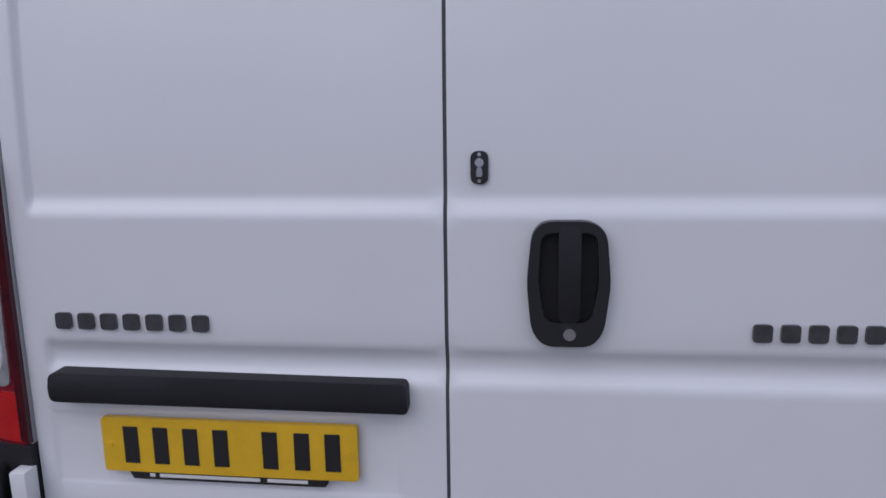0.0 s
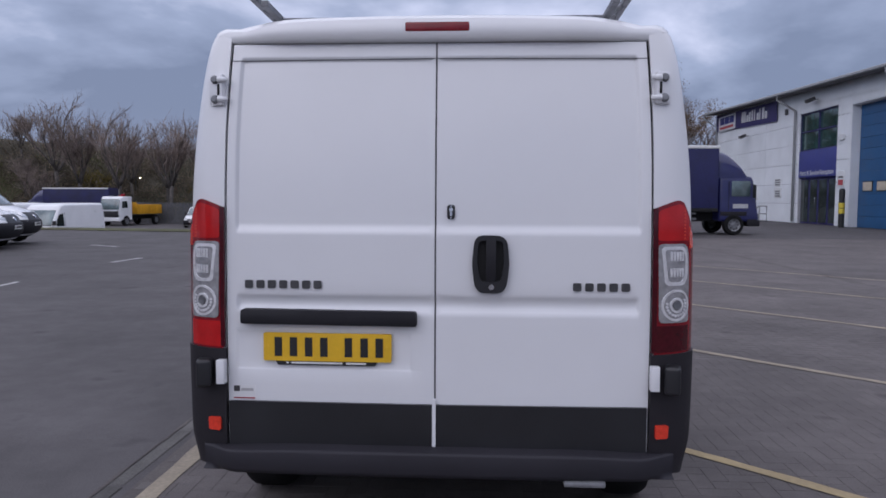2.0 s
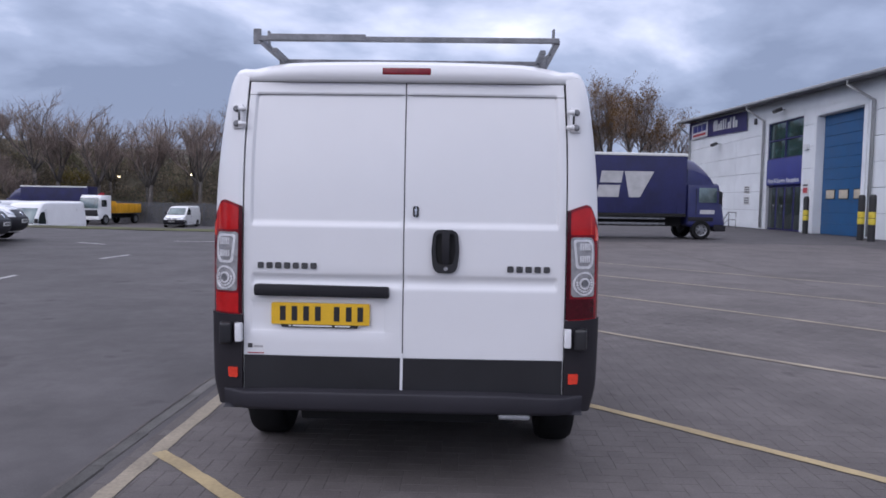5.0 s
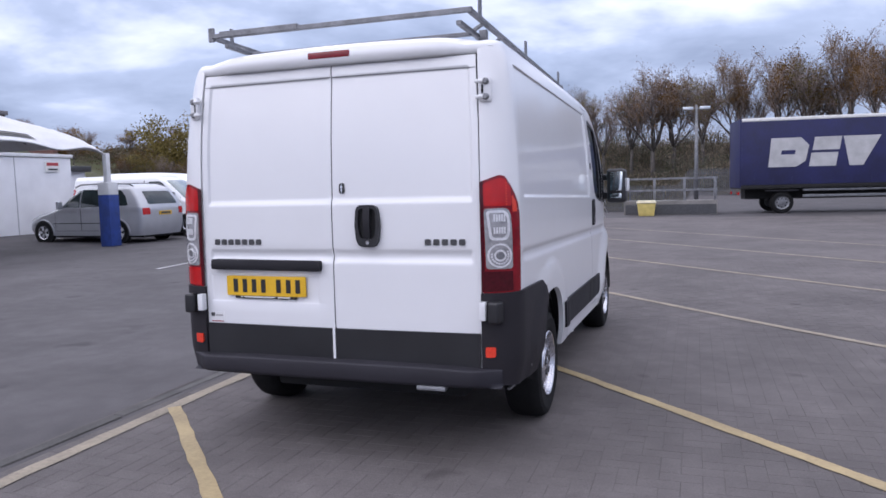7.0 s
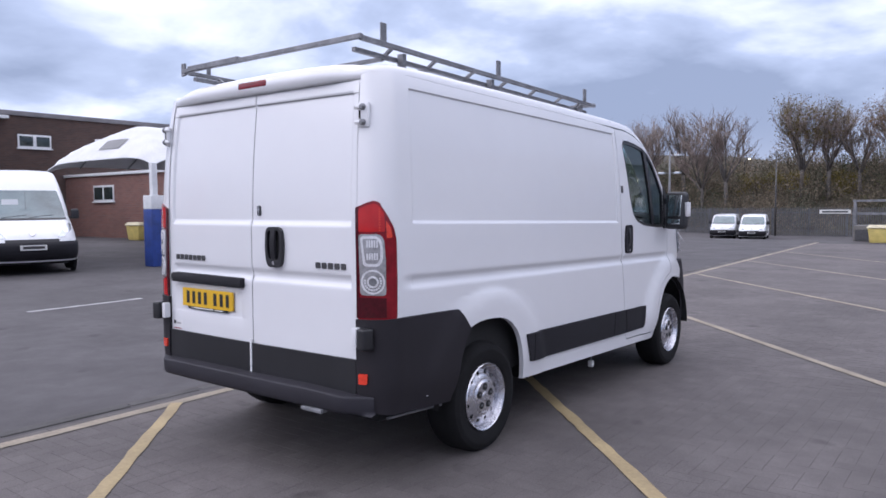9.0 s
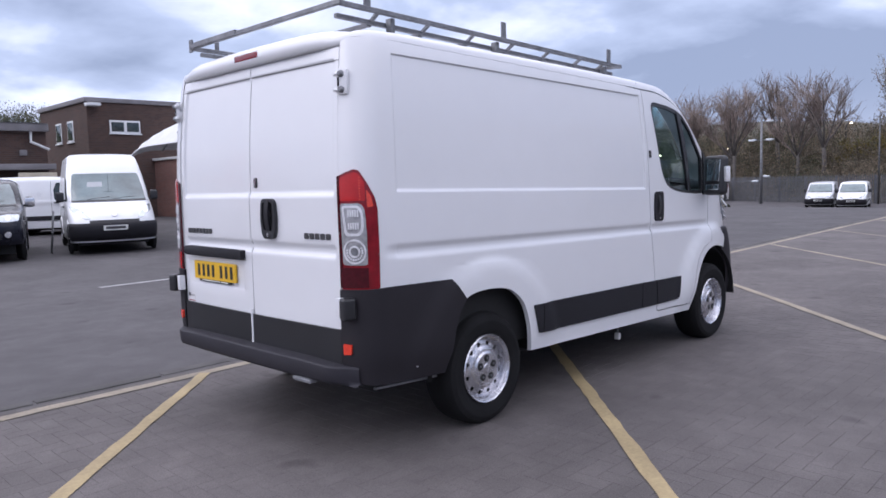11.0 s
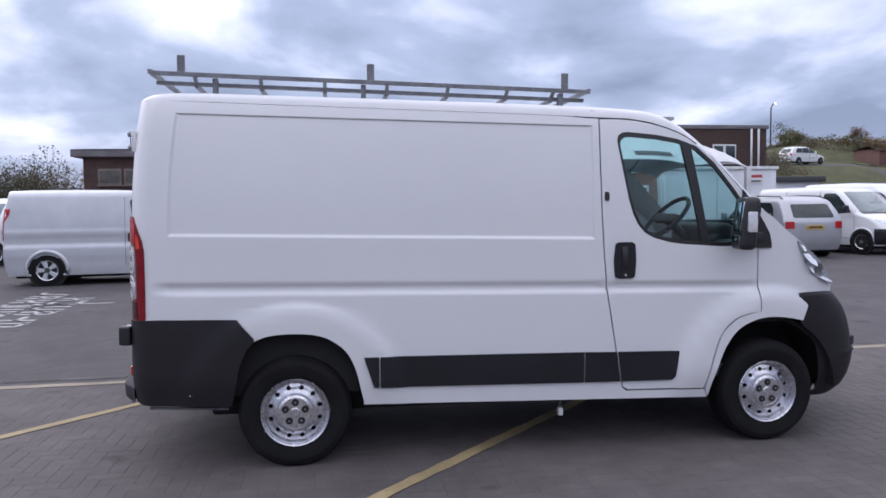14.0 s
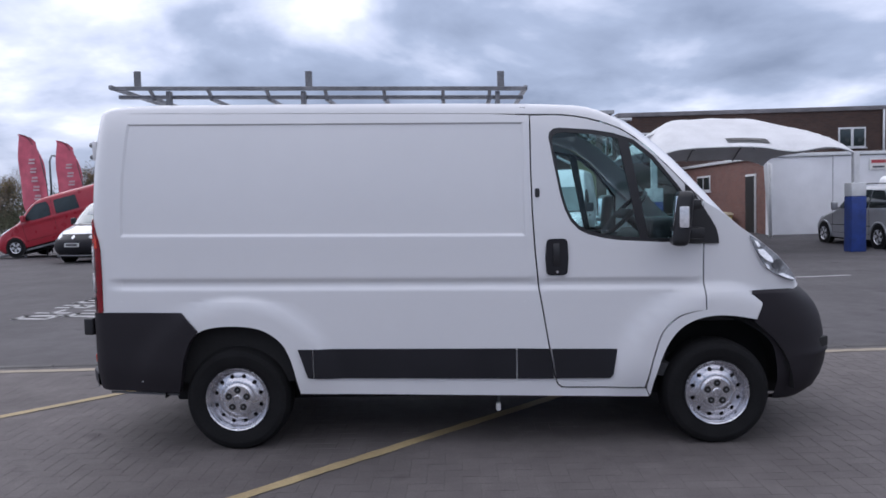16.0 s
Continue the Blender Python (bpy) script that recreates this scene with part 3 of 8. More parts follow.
ZS = sorted(set([round(0.3 + 0.055 * i, 4) for i in range(36)] + [2.03, 2.05, 2.056, 2.058, 2.06, 2.062, 2.064, 2.066, 2.068, 2.075, 2.09] + [1.345, 1.355] + [1.359 + 0.0052 * i for i in range(6)] + [1.395] + [0.95 + 0.0095 * i for i in range(18)]))
YS = sorted(set([round(-0.075 + 0.0225 * i, 4) for i in range(13)] + [0.28, 0.288, 0.292, 0.296, 0.30, 0.304, 0.308, 0.312, 0.32, 0.34] + [0.4 + 0.075 * i for i in range(60)] + [2.79, 2.798, 2.80, 2.804, 2.808, 2.812, 2.815, 2.82]))
gutter = curve([0, 0.2, 0.99, 1.7, 2.85, 3.1, 3.3, 3.44, 3.62, 3.79, 3.914, 4.05, 4.15], [2.135, 2.137, 2.123, 2.108, 2.078, 2.068, 2.022, 1.962, 1.82, 1.645, 1.525, 1.405, 1.315])

REAR_ARCH = [(1.391, 0.365), (1.375, 0.427), (1.345, 0.556), (1.297, 0.664), (1.228, 0.731), (1.141, 0.775), (1.017, 0.793), (0.874, 0.79), (0.772, 0.762), (0.70, 0.70), (0.655, 0.60), (0.635, 0.45)]
CARGO = [(-0.072, 0.45), (-0.072, 2.118), (0.0, 2.134), (0.2, 2.137)] + [(y, gutter(y) - 0.003) for y in np.arange(0.4, 2.8, 0.2)] + \
        [(2.852, 2.068), (2.850, 1.749), (2.856, 1.472), (2.870, 1.226), (2.891, 0.997), (2.924, 0.8), (2.957, 0.601), (2.983, 0.456), (3.003, 0.392), (3.03, 0.366), (3.555, 0.356), (3.578, 0.303), (1.386, 0.355)] + REAR_ARCH
DOOR = [(2.861, 2.066), (2.859, 1.749), (2.865, 1.472), (2.879, 1.226), (2.900, 0.997), (2.933, 0.8), (2.966, 0.601), (2.992, 0.456), (3.013, 0.392), (3.04, 0.376), (3.545, 0.367), (3.560, 0.431), (3.595, 0.575), (3.647, 0.718), (3.735, 0.806), (3.826, 0.838), (3.914, 0.849), (3.910, 1.034), (3.909, 1.515)] + \
       [(y, gutter(y) - 0.010) for y in (3.87, 3.79, 3.7, 3.62, 3.53, 3.44, 3.37, 3.3, 3.2, 3.1, 3.0)]
WINDOW = [(2.968, 1.93), (2.975, 1.962), (3.0, 1.983), (3.04, 1.988), (3.231, 1.972), (3.369, 1.948), (3.49, 1.905), (3.611, 1.802), (3.75, 1.629), (3.80, 1.56), (3.80, 1.272), (3.66, 1.27), (3.506, 1.280), (3.40, 1.287), (3.296, 1.302), (3.20, 1.328), (3.14, 1.36), (3.095, 1.41), (3.06, 1.48), (3.033, 1.573), (3.0, 1.747)]
WING = [(3.918, 1.518), (3.919, 1.034), (3.923, 0.85), (3.83, 0.832), (3.745, 0.80), (3.655, 0.712), (3.605, 0.57), (3.57, 0.42), (3.562, 0.36), (3.585, 0.31), (3.60, 0.40), (3.635, 0.52), (3.685, 0.64), (3.76, 0.735), (3.86, 0.79), (3.976, 0.812), (4.115, 0.803), (4.236, 0.778), (4.30, 0.935), (4.33, 0.947), (4.535, 0.95), (4.545, 1.0), (4.495, 1.078), (4.395, 1.175), (4.25, 1.283), (4.12, 1.373), (4.02, 1.455)]


def smooth_run(pts, n=5):
    """A gliding curve through the points of an outline."""
    out = []
    for i in range(len(pts) - 1):
        p = [Vector(pts[min(max(i + k, 0), len(pts) - 1)]) for k in (-1, 0, 1, 2)]
        for j in range(n):
            t = j / n
            q = 0.5 * (2 * p[1] + (p[2] - p[0]) * t + (2 * p[0] - 5 * p[1] + 4 * p[2] - p[3]) * t * t + (3 * p[1] - p[0] - 3 * p[2] + p[3]) * t ** 3)
            out.append((q.x, q.y))
    return out + [tuple(pts[-1])]


CARGO = CARGO[:-len(REAR_ARCH)] + smooth_run(REAR_ARCH)
DOOR = DOOR[:10] + smooth_run(DOOR[10:17]) + DOOR[17:]
WING = WING[:2] + smooth_run(WING[2:10]) + smooth_run(WING[10:18]) + WING[18:]


def both(name, make, material, parent, label=""):
    """The same part for the right side and, mirrored, for the left."""
    return [part(name, make(), material, parent, label), part(name, mirrored(make()), material, parent, label)]


def along(pts):
    """An outline told from the body's lines, which fall gently towards the front."""
    return [(y, z + 0.0165 * (y - 0.4)) for y, z in pts]


both("side_panel", lambda: panel(along(CARGO), lambda y, v, o: side(y, v - 0.0165 * (y - 0.4), o), us=YS, vs=ZS, thick=0.03), WHITE, van)
right_door, left_door = both("cab_door", lambda: panel(DOOR, side, us=YS, vs=ZS, thick=0.035, holes=[WINDOW]), WHITE, van)
both("front_wing", lambda: panel(WING, side, us=YS, vs=ZS, thick=0.03), WHITE, van)
for door, flip in ((right_door, False), (left_door, True)):
    def hand(bm, flip=flip):
        return mirrored(bm) if flip else bm

    inner = [(y + (3.35 - y) * 0.055, z + (1.6 - z) * 0.075) for y, z in WINDOW]
    part("window_seal", hand(panel(WINDOW, side, step=0.05, holes=[inner], off=-0.004, thick=0.02)), PLASTIC_D, door, "black rubber window surround")
    part("window_bar", hand(panel([(3.385, 1.95), (3.452, 1.925), (3.575, 1.28), (3.525, 1.275)], side, step=0.05, off=-0.001, thick=0.02)), PLASTIC_D, door, "black upright bar between the panes")
    pane = part("window_glass", hand(panel([(y + (3.35 - y) * 0.02, z + (1.6 - z) * 0.02) for y, z in WINDOW], side, step=0.06, off=-0.012, thick=0)), GLASS, door, "tinted side window glass")
    pane.visible_shadow = False
    hx = rounded([(2.945, 1.292), (2.965, 1.304), (3.055, 1.304), (3.072, 1.29), (3.078, 1.19), (3.07, 1.09), (3.05, 1.078), (2.962, 1.078), (2.942, 1.09), (2.936, 1.19)], 0.015)
    dh = part("door_handle", hand(panel(hx, side, step=0.02, off=0.012, thick=0.02)), PLASTIC, door, "black plastic pull handle")
    part("grip", hand(panel(rounded([(2.985, 1.285), (3.022, 1.285), (3.022, 1.125), (2.985, 1.125)], 0.012), lambda u, v, o: side(u, v, o + 0.022 - 0.014 * ((v - 1.205) / 0.085) ** 2), step=0.012, thick=0.012)), PLASTIC_D, dh)
    part("key_lock", hand(moved(lathe([(0, 0.016), (0.009, 0.016), (0.01, 0.0)], 12), Matrix.Translation(side(3.008, 1.10, 0.0)))), CHROME, dh)
    part("security_lock", hand(panel(rounded([(2.878, 1.616), (2.906, 1.616), (2.906, 1.560), (2.878, 1.560)], 0.012), side, step=0.02, off=0.006, thick=0.01)), PLASTIC_D, door, "small black oval security lock")
    # door mirror on its triangular foot
    foot = part("mirror_foot", hand(panel([(3.80, 1.63), (3.86, 1.56), (3.905, 1.488), (3.955, 1.41), (3.99, 1.348), (4.004, 1.29), (4.004, 1.256), (3.80, 1.258)], side, step=0.04, off=0.012, thick=0.03)), PLASTIC_D, door, "black triangular mirror foot")
    house = solid((1.065, 1.245, 3.69, 3.79, 1.255, 1.58), bevel=0.04, seg=4)
    for v in house.verts:
        k = (v.co.z - 1.42) / 0.16
        v.co.y += 0.016 * k + (0.015 if v.co.x > 1.2 else 0)
        v.co.x -= 0.02 * max(k, 0)
    def set_in(bm):
        """Lean a mirror pane with its housing."""
        for v in bm.verts:
            v.co.y += 0.016 * (v.co.z - 1.42) / 0.16 + 0.015 * ease(1.16, 1.22, v.co.x)
        return bm

    def turned_in(bm):
        """The mirror head is turned towards the driver."""
        return moved(bm, Matrix.Translation((1.10, 3.74, 0)) @ Matrix.Rotation(radians(-17), 4, "Z") @ Matrix.Translation((-1.10, -3.74, 0)))

    mirror = part("mirror_housing", hand(turned_in(house)), PLASTIC_D, door, "tall black door mirror housing", smooth=50)
    part("mirror_arm", hand(solid((1.0, 1.10, 3.80, 3.89, 1.29, 1.36), bevel=0.015)), PLASTIC_D, mirror)
    part("mirror_arm", hand(solid((1.0, 1.10, 3.80, 3.87, 1.47, 1.53), bevel=0.015)), PLASTIC_D, mirror)
    part("mirror_glass", hand(turned_in(set_in(solid((1.10, 1.215, 3.689, 3.70, 1.37, 1.55), bevel=0.004)))), mat("mirror_silver" + ("_left" if flip else ""), (0.8, 0.85, 0.86), 0.02, 1.0, var=0.01, rvar=0.01), mirror, "mirror pane")
    part("wide_mirror", hand(turned_in(set_in(solid((1.10, 1.215, 3.689, 3.70, 1.30, 1.345), bevel=0.004)))), mat("wide_mirror_silver" + ("_left" if flip else ""), (0.7, 0.75, 0.76), 0.03, 1.0, var=0.01, rvar=0.01), mirror, "small wide-angle mirror pane")
    # the lens takes the pale reflector colour to paint in its white highlight
    part("side_indicator", hand(turned_in(solid((1.232, 1.260, 3.735, 3.790, 1.365, 1.49), bevel=0.010))), REFLECTOR, mirror, "clear side indicator lens")


def roof_row(y):
    """One cross-section of the roof, from gutter to gutter."""
    crown = ROOF(y)
    zg = gutter(y)
    xg = half_w(zg) * taper(max(y, 0.2)) - 0.004
    back = lean(zg) * ease(0.9, 0.2, y)
    if y < 0.195:
        # the roof's rear corners follow the rounded body corners
        xd = door_edge(2.1)
        xg = xd + (xg - xd) * math.sqrt(max(0.0, 1 - ((0.195 - y) / 0.128) ** 2))
    row = []
    for k in range(-16, 17):
        t = k / 16
        a = abs(t)
        if a > 0.8:
            u = (a - 0.8) / 0.2 * math.pi / 2
            x, z = (0.935 + 0.065 * math.sin(u)) * xg, zg + (crown - 0.026 - zg) * math.cos(u)
        else:
            x = a / 0.8 * 0.935 * xg
            z = crown - 0.026 * (a / 0.8) ** 2.2
            z += 0.010 * ease(0.66, 0.60, a) * ease(3.4, 3.0, y) - 0.008 * (ease(0.70, 0.74, a) * ease(0.84, 0.8, a))
        raked = zg + (crown - zg) * (1 - (x / xg) ** 4.5)
        z += (raked - z) * ease(3.1, 3.6, y)
        row.append((math.copysign(x, t), y + back * ease(0.5, 1.0, a), z))
    return row


ROOF = curve([0.0, 0.085, 0.12, 0.2, 0.35, 0.9, 1.65, 2.4, 2.88, 3.1, 3.25, 3.38, 3.5, 3.62, 3.75, 3.9, 4.07, 4.25], [2.16, 2.172, 2.19, 2.209, 2.216, 2.212, 2.20, 2.186, 2.172, 2.16, 2.148, 2.124, 2.078, 2.00, 1.892, 1.745, 1.54, 1.345])
roof_ys = [0.085, 0.09, 0.10, 0.12, 0.16, 0.21, 0.27, 0.35, 0.5] + list(np.arange(0.7, 3.0, 0.15)) + [3.05, 3.15, 3.22, 3.29, 3.36, 3.42]
part("roof", grid_skin([[(x, y + 0.058, 2.097) for x, y, z in roof_row(0.085)], [(x, y + 0.010, 2.099) for x, y, z in roof_row(0.085)], [(x, y, min(z, 2.106)) for x, y, z in roof_row(0.085)]] + [roof_row(y) for y in roof_ys]), WHITE, van, smooth=32)
screen_ys = [3.42, 3.5, 3.6, 3.7, 3.8, 3.9, 4.0, 4.1, 4.18]
rows = [roof_row(y) for y in screen_ys]
for nm, a, b in (("windscreen_pillar", 0, 6), ("windscreen_pillar", 26, 32)):
    part(nm, grid_skin([r[a:b + 1] for r in rows]), WHITE, van, smooth=50)
screen = part("windscreen", grid_skin([[(x, y - 0.008, z - 0.008) for x, y, z in r[6:27]] for r in rows]), GLASS, van, "raked windscreen glass", smooth=60)
screen.visible_shadow = False
part("scuttle", grid_skin([[(x, y + d, z - e) for x, y, z in roof_row(4.18)[4:29]] for d, e in ((0, 0), (0.025, 0.03), (0.045, 0.06))]), PLASTIC, van, "black scuttle panel with the wipers")


def bonnet_row(k):
    z = [1.41, 1.36, 1.275, 1.19, 1.125, 1.055, 0.99, 0.965][k]
    yf = [4.18, 4.285, 4.42, 4.53, 4.61, 4.67, 4.74, 4.765][k]
    ys = [4.10, 4.12, 4.22, 4.325, 4.395, 4.465, 4.515, 4.53][k]
    row = []
    for i in range(-14, 15):
        t = i / 14
        x = math.copysign(abs(math.sin(t * math.pi / 2)) ** 0.9, t)
        w = half_w(min(z, 1.35)) * taper(ys) - 0.004
        y = ys + (yf - ys) * max(1 - abs(x) ** 2.0, 0) ** 0.8
        row.append((x * w, y, z - 0.055 * abs(x) ** 3 * (1 - k / 9)))
    return row


for a in (0, 24):
    wt, wb = roof_row(4.18), bonnet_row(0)
    top_edge = wt[0:7] if a == 0 else wt[26:33]
    low_edge = wb[0:7] if a == 0 else wb[22:29]
    part("wing_top", grid_skin([top_edge, [((p[0] + q[0]) / 2, (p[1] + q[1]) / 2 + 0.01, (p[2] + q[2]) / 2) for p, q in zip(top_edge, low_edge)], low_edge]), WHITE, van, smooth=60)
part("bonnet", grid_skin([bonnet_row(k) for k in range(8)]), WHITE, van, smooth=50)


def front_bumper():
    zs = [0.255, 0.275, 0.31, 0.38, 0.46, 0.53, 0.538, 0.555, 0.60, 0.66, 0.72, 0.765, 0.83, 0.88, 0.93, 0.955]
    yf = [4.71, 4.77, 4.835, 4.875, 4.905, 4.92, 4.935, 4.905, 4.90, 4.90, 4.89, 4.88, 4.845, 4.80, 4.74, 4.68]
    ys = [4.378, 4.382, 4.388, 4.392, 4.389, 4.378, 4.377, 4.373, 4.36, 4.326, 4.278, 4.236, 4.22, 4.215, 4.215, 4.215]
    rows = []
    for z, a, b in zip(zs, yf, ys):
        row = []
        for i in range(-24, 25):
            f = i / 24 * math.pi / 2
            c, s = abs(math.sin(f)), abs(math.cos(f))
            row.append((math.copysign((half_w(z) * 0.942 + 0.008 + 0.02 * ease(0.62, 0.8, z) - 0.05 * ease(0.42, 0.2, z)) * c ** 0.72, f), b + (a - b) * s ** 0.78, z))
        rows.append(row)
    rows.insert(0, [(x * 0.93, y - 0.06, z + 0.01) for x, y, z in rows[0]])
    rows.append([(x * 0.96, y - 0.10, z + 0.004) for x, y, z in rows[-1]])
    return grid_skin(rows)


fb = part("front_bumper", front_bumper(), BUMPER, van, "dark grey moulded front bumper", smooth=40)
part("bumper_vent", moved(solid((-0.30, 0.30, 4.90, 4.955, 0.55, 0.68), bevel=0.02), Matrix()), DARK, fb)
for sx in (1, -1):
    bmv = moved(solid((-0.10, 0.10, -0.012, 0.02, 0.56, 0.625), bevel=0.012), Matrix.Translation((sx * 0.80, 4.715, 0)) @ Matrix.Rotation(radians(-50 * sx), 4, "Z"))
    part("corner_slot", bmv, DARK, fb)
HEAD = rounded([(4.205, 1.302), (4.232, 1.235), (4.27, 1.165), (4.325, 1.085), (4.41, 1.035), (4.50, 1.0), (4.53, 1.008), (4.495, 1.065), (4.395, 1.165), (4.29, 1.245)], 0.012)
for lamp in both("headlamp", lambda: panel(HEAD, side, step=0.03, off=0.012, thick=0.03), LENS_VAN, van, "large clear swept-back headlamp"):
    m = 1 if lamp.data.vertices[0].co.x > 0 else -1
    turn_it = (lambda b: b) if m > 0 else mirrored
    # pale facets, leaned upward, stand in for the lamp's bright highlights
    for poly in ([(4.228, 1.268), (4.250, 1.262), (4.258, 1.236), (4.242, 1.226)], [(4.252, 1.212), (4.292, 1.212), (4.330, 1.160), (4.326, 1.128), (4.284, 1.148), (4.256, 1.186)],
                 [(4.300, 1.122), (4.322, 1.116), (4.326, 1.082), (4.312, 1.090)], [(4.388, 1.052), (4.428, 1.058), (4.480, 1.030), (4.502, 1.012), (4.442, 1.026)]):
        top = max(p[1] for p in poly)
        part("lamp_reflector", turn_it(panel(rounded(poly, 0.006), lambda y, z, o, top=top: side(y, z, o + 0.55 * (top - z)), step=0.02, off=0.0145, thick=0.006)), REFLECTOR, lamp, "bright reflector facet")
    part("lamp_bowl", turn_it(panel(ring(4.385, 1.115, 0.036, ry=0.030), side, step=0.02, off=0.016, thick=0.005)), GALV, lamp)

# black strips along the side
for pts in ([(1.389, 0.642), (1.447, 0.461), (1.478, 0.457), (1.478, 0.641)], [(1.486, 0.641), (1.486, 0.457), (2.748, 0.434), (2.748, 0.624)],
            [(2.757, 0.624), (2.757, 0.434), (2.984, 0.431), (2.958, 0.619)], [(2.970, 0.619), (2.998, 0.431), (3.328, 0.428), (3.349, 0.45), (3.375, 0.612)]):
    both("rubbing_strip", lambda: panel(pts, side, step=0.06, off=0.014, thick=0.014), PLASTIC, van, "black plastic rubbing strip")

# ---- rear doors ----


rear_edge = curve([0.495, 1.3, 1.8, 2.091], [0.832, 0.832, 0.824, 0.809])


def rear(x, z, out=0.0):
    """The rear doors' surface."""
    bulge = 0.007 * (1 - (x / 0.85) ** 2)
    press = 0.012 * ease(1.345, 1.385, z) * ease(2.04, 2.026, z) * ease(0.800, 0.784, abs(x) * 0.832 / rear_edge(z)) + groove(z - 0.005) * 0.9 * ease(0.80, 0.775, abs(x) * 0.832 / rear_edge(z))
    return (x, 0.072 + lean(z) - bulge - out + press, z)


XS = [0.004, 0.012, 0.03, 0.1, 0.2, 0.3, 0.4, 0.5, 0.6, 0.7, 0.755, 0.77, 0.776, 0.782, 0.786, 0.79, 0.794, 0.798, 0.802, 0.81]
ZR = sorted(set([0.5 + 0.06 * i for i in range(28)] + [1.335 + 0.008 * i for i in range(9)] + [2.02, 2.026, 2.033, 2.04, 2.047, 2.054, 2.062, 2.072, 2.08] + [1.02, 1.03, 1.042, 1.055, 1.065, 1.075, 1.085, 1.095, 1.105, 1.115]))
RDOOR = [(0.0035, 0.495), (0.832, 0.495), (0.832, 2.0945), (0.0035, 2.0945)]


def fitted(x, z, out=0.0):
    """The doors' surface, with x told as a share of the door's width, which narrows upwards."""
    return rear(x * rear_edge(z) / 0.832, z, out)



rd_right = part("rear_door", panel(RDOOR, fitted, us=XS, vs=ZR, thick=0.03), WHITE, van, "white right rear door")
rd_left = part("rear_door", panel([(-x, z) for x, z in RDOOR], lambda x, z, o=0.0: fitted(x, z, o - 0.004 * min(ease(0.962, 0.95, z), ease(0.80, 0.812, z), ease(-0.80, -0.785, x), ease(-0.085, -0.10, x))), us=[-x for x in XS] + [-0.795, -0.79, -0.785, -0.09, -0.095], vs=ZR + [0.80, 0.806, 0.812, 0.95, 0.956, 0.962], thick=0.03), WHITE, van, "white left rear door with the number plate")
for d, m in ((rd_right, 1), (rd_left, -1)):
    part("lower_trim", panel([(m * 0.005, 0.50), (m * 0.826, 0.50), (m * 0.826, 0.676), (m * 0.005, 0.674)], rear, step=0.08, off=0.014, thick=0.016), PLASTIC_D, d, "black plastic lower trim")
    part("frame_line", panel([(m * 0.006, 2.0315), (m * 0.812, 2.0275), (m * 0.812, 2.031), (m * 0.006, 2.035)], rear, step=0.08, off=0.002, thick=0.004), GREY_LINE, d)
    # upper hinge: two bolts on a cast plate
    hg = part("upper_hinge", moved(solid((-0.032, 0.032, -0.014, 0.014, -0.062, 0.062), bevel=0.011), Matrix.Translation((m * 0.868, 0.092, 1.912)) @ Matrix.Rotation(radians(18 * m), 4, "Z")), WHITE, d, "white cast hinge plate")
    # dark plate stands in for the shadow between the hinge arms
    part("hinge_gap_shade", moved(solid((-0.005, 0.005, -0.019, 0.0, -0.022, 0.022), bevel=0.003), Matrix.Translation((m * 0.852, 0.088, 1.912)) @ Matrix.Rotation(radians(18 * m), 4, "Z")), SEAM, hg)
    for dz in (-0.038, 0.038):
        part("hinge_arm", tube([(m * 0.872, 0.082, 1.912 + dz), (m * 0.848, 0.070, 1.912 + dz), (m * 0.822, 0.078, 1.912 + dz)], [0.013, 0.012, 0.010], 8), WHITE, hg, smooth=60)
        part("bolt", moved(lathe([(0, -0.024), (0.010, -0.024), (0.016, -0.016), (0.018, 0.0)], 12), Matrix.Translation((m * 0.872, 0.086, 1.912 + dz)) @ Matrix.Rotation(radians(90), 4, "Z") @ Matrix.Rotation(math.pi, 4, "Z") @ Matrix.Diagonal((-1, 1, 1, 1))), GALV, hg)
    part("lower_hinge", solid((min(m * 0.832, m * 0.866), max(m * 0.832, m * 0.866), 0.02, 0.06, 0.750, 0.846), bevel=0.005), WHITE, d, "white lower hinge")
part("centre_seal", panel([(-0.007, 0.50), (0.007, 0.50), (0.007, 2.09), (-0.007, 2.09)], rear, step=0.2, off=-0.003, thick=0.02), mat("grey_seal", (0.07, 0.07, 0.075), 0.7), van, "dark rubber seal between the rear doors")
part("seal_strip", panel([(-0.010, 0.485), (0.004, 0.485), (0.004, 0.70), (-0.010, 0.70)], rear, step=0.05, off=0.018, thick=0.01), WHITE, rd_left)
part("head_seal", panel([(-0.82, 2.086), (0.82, 2.086), (0.82, 2.104), (-0.82, 2.104)], rear, step=0.1, off=-0.010, thick=0.02), SEAM, van, "dark seal above the rear doors")
for m in (1, -1):
    part("door_seal", panel([(m * 0.830, 0.5), (m * 0.840, 0.5), (m * 0.840, 1.4), (m * 0.833, 1.85), (m * 0.818, 2.10), (m * 0.808, 2.10), (m * 0.823, 1.8), (m * 0.830, 1.3)], rear, step=0.1, off=-0.012, thick=0.02), SEAM, van)
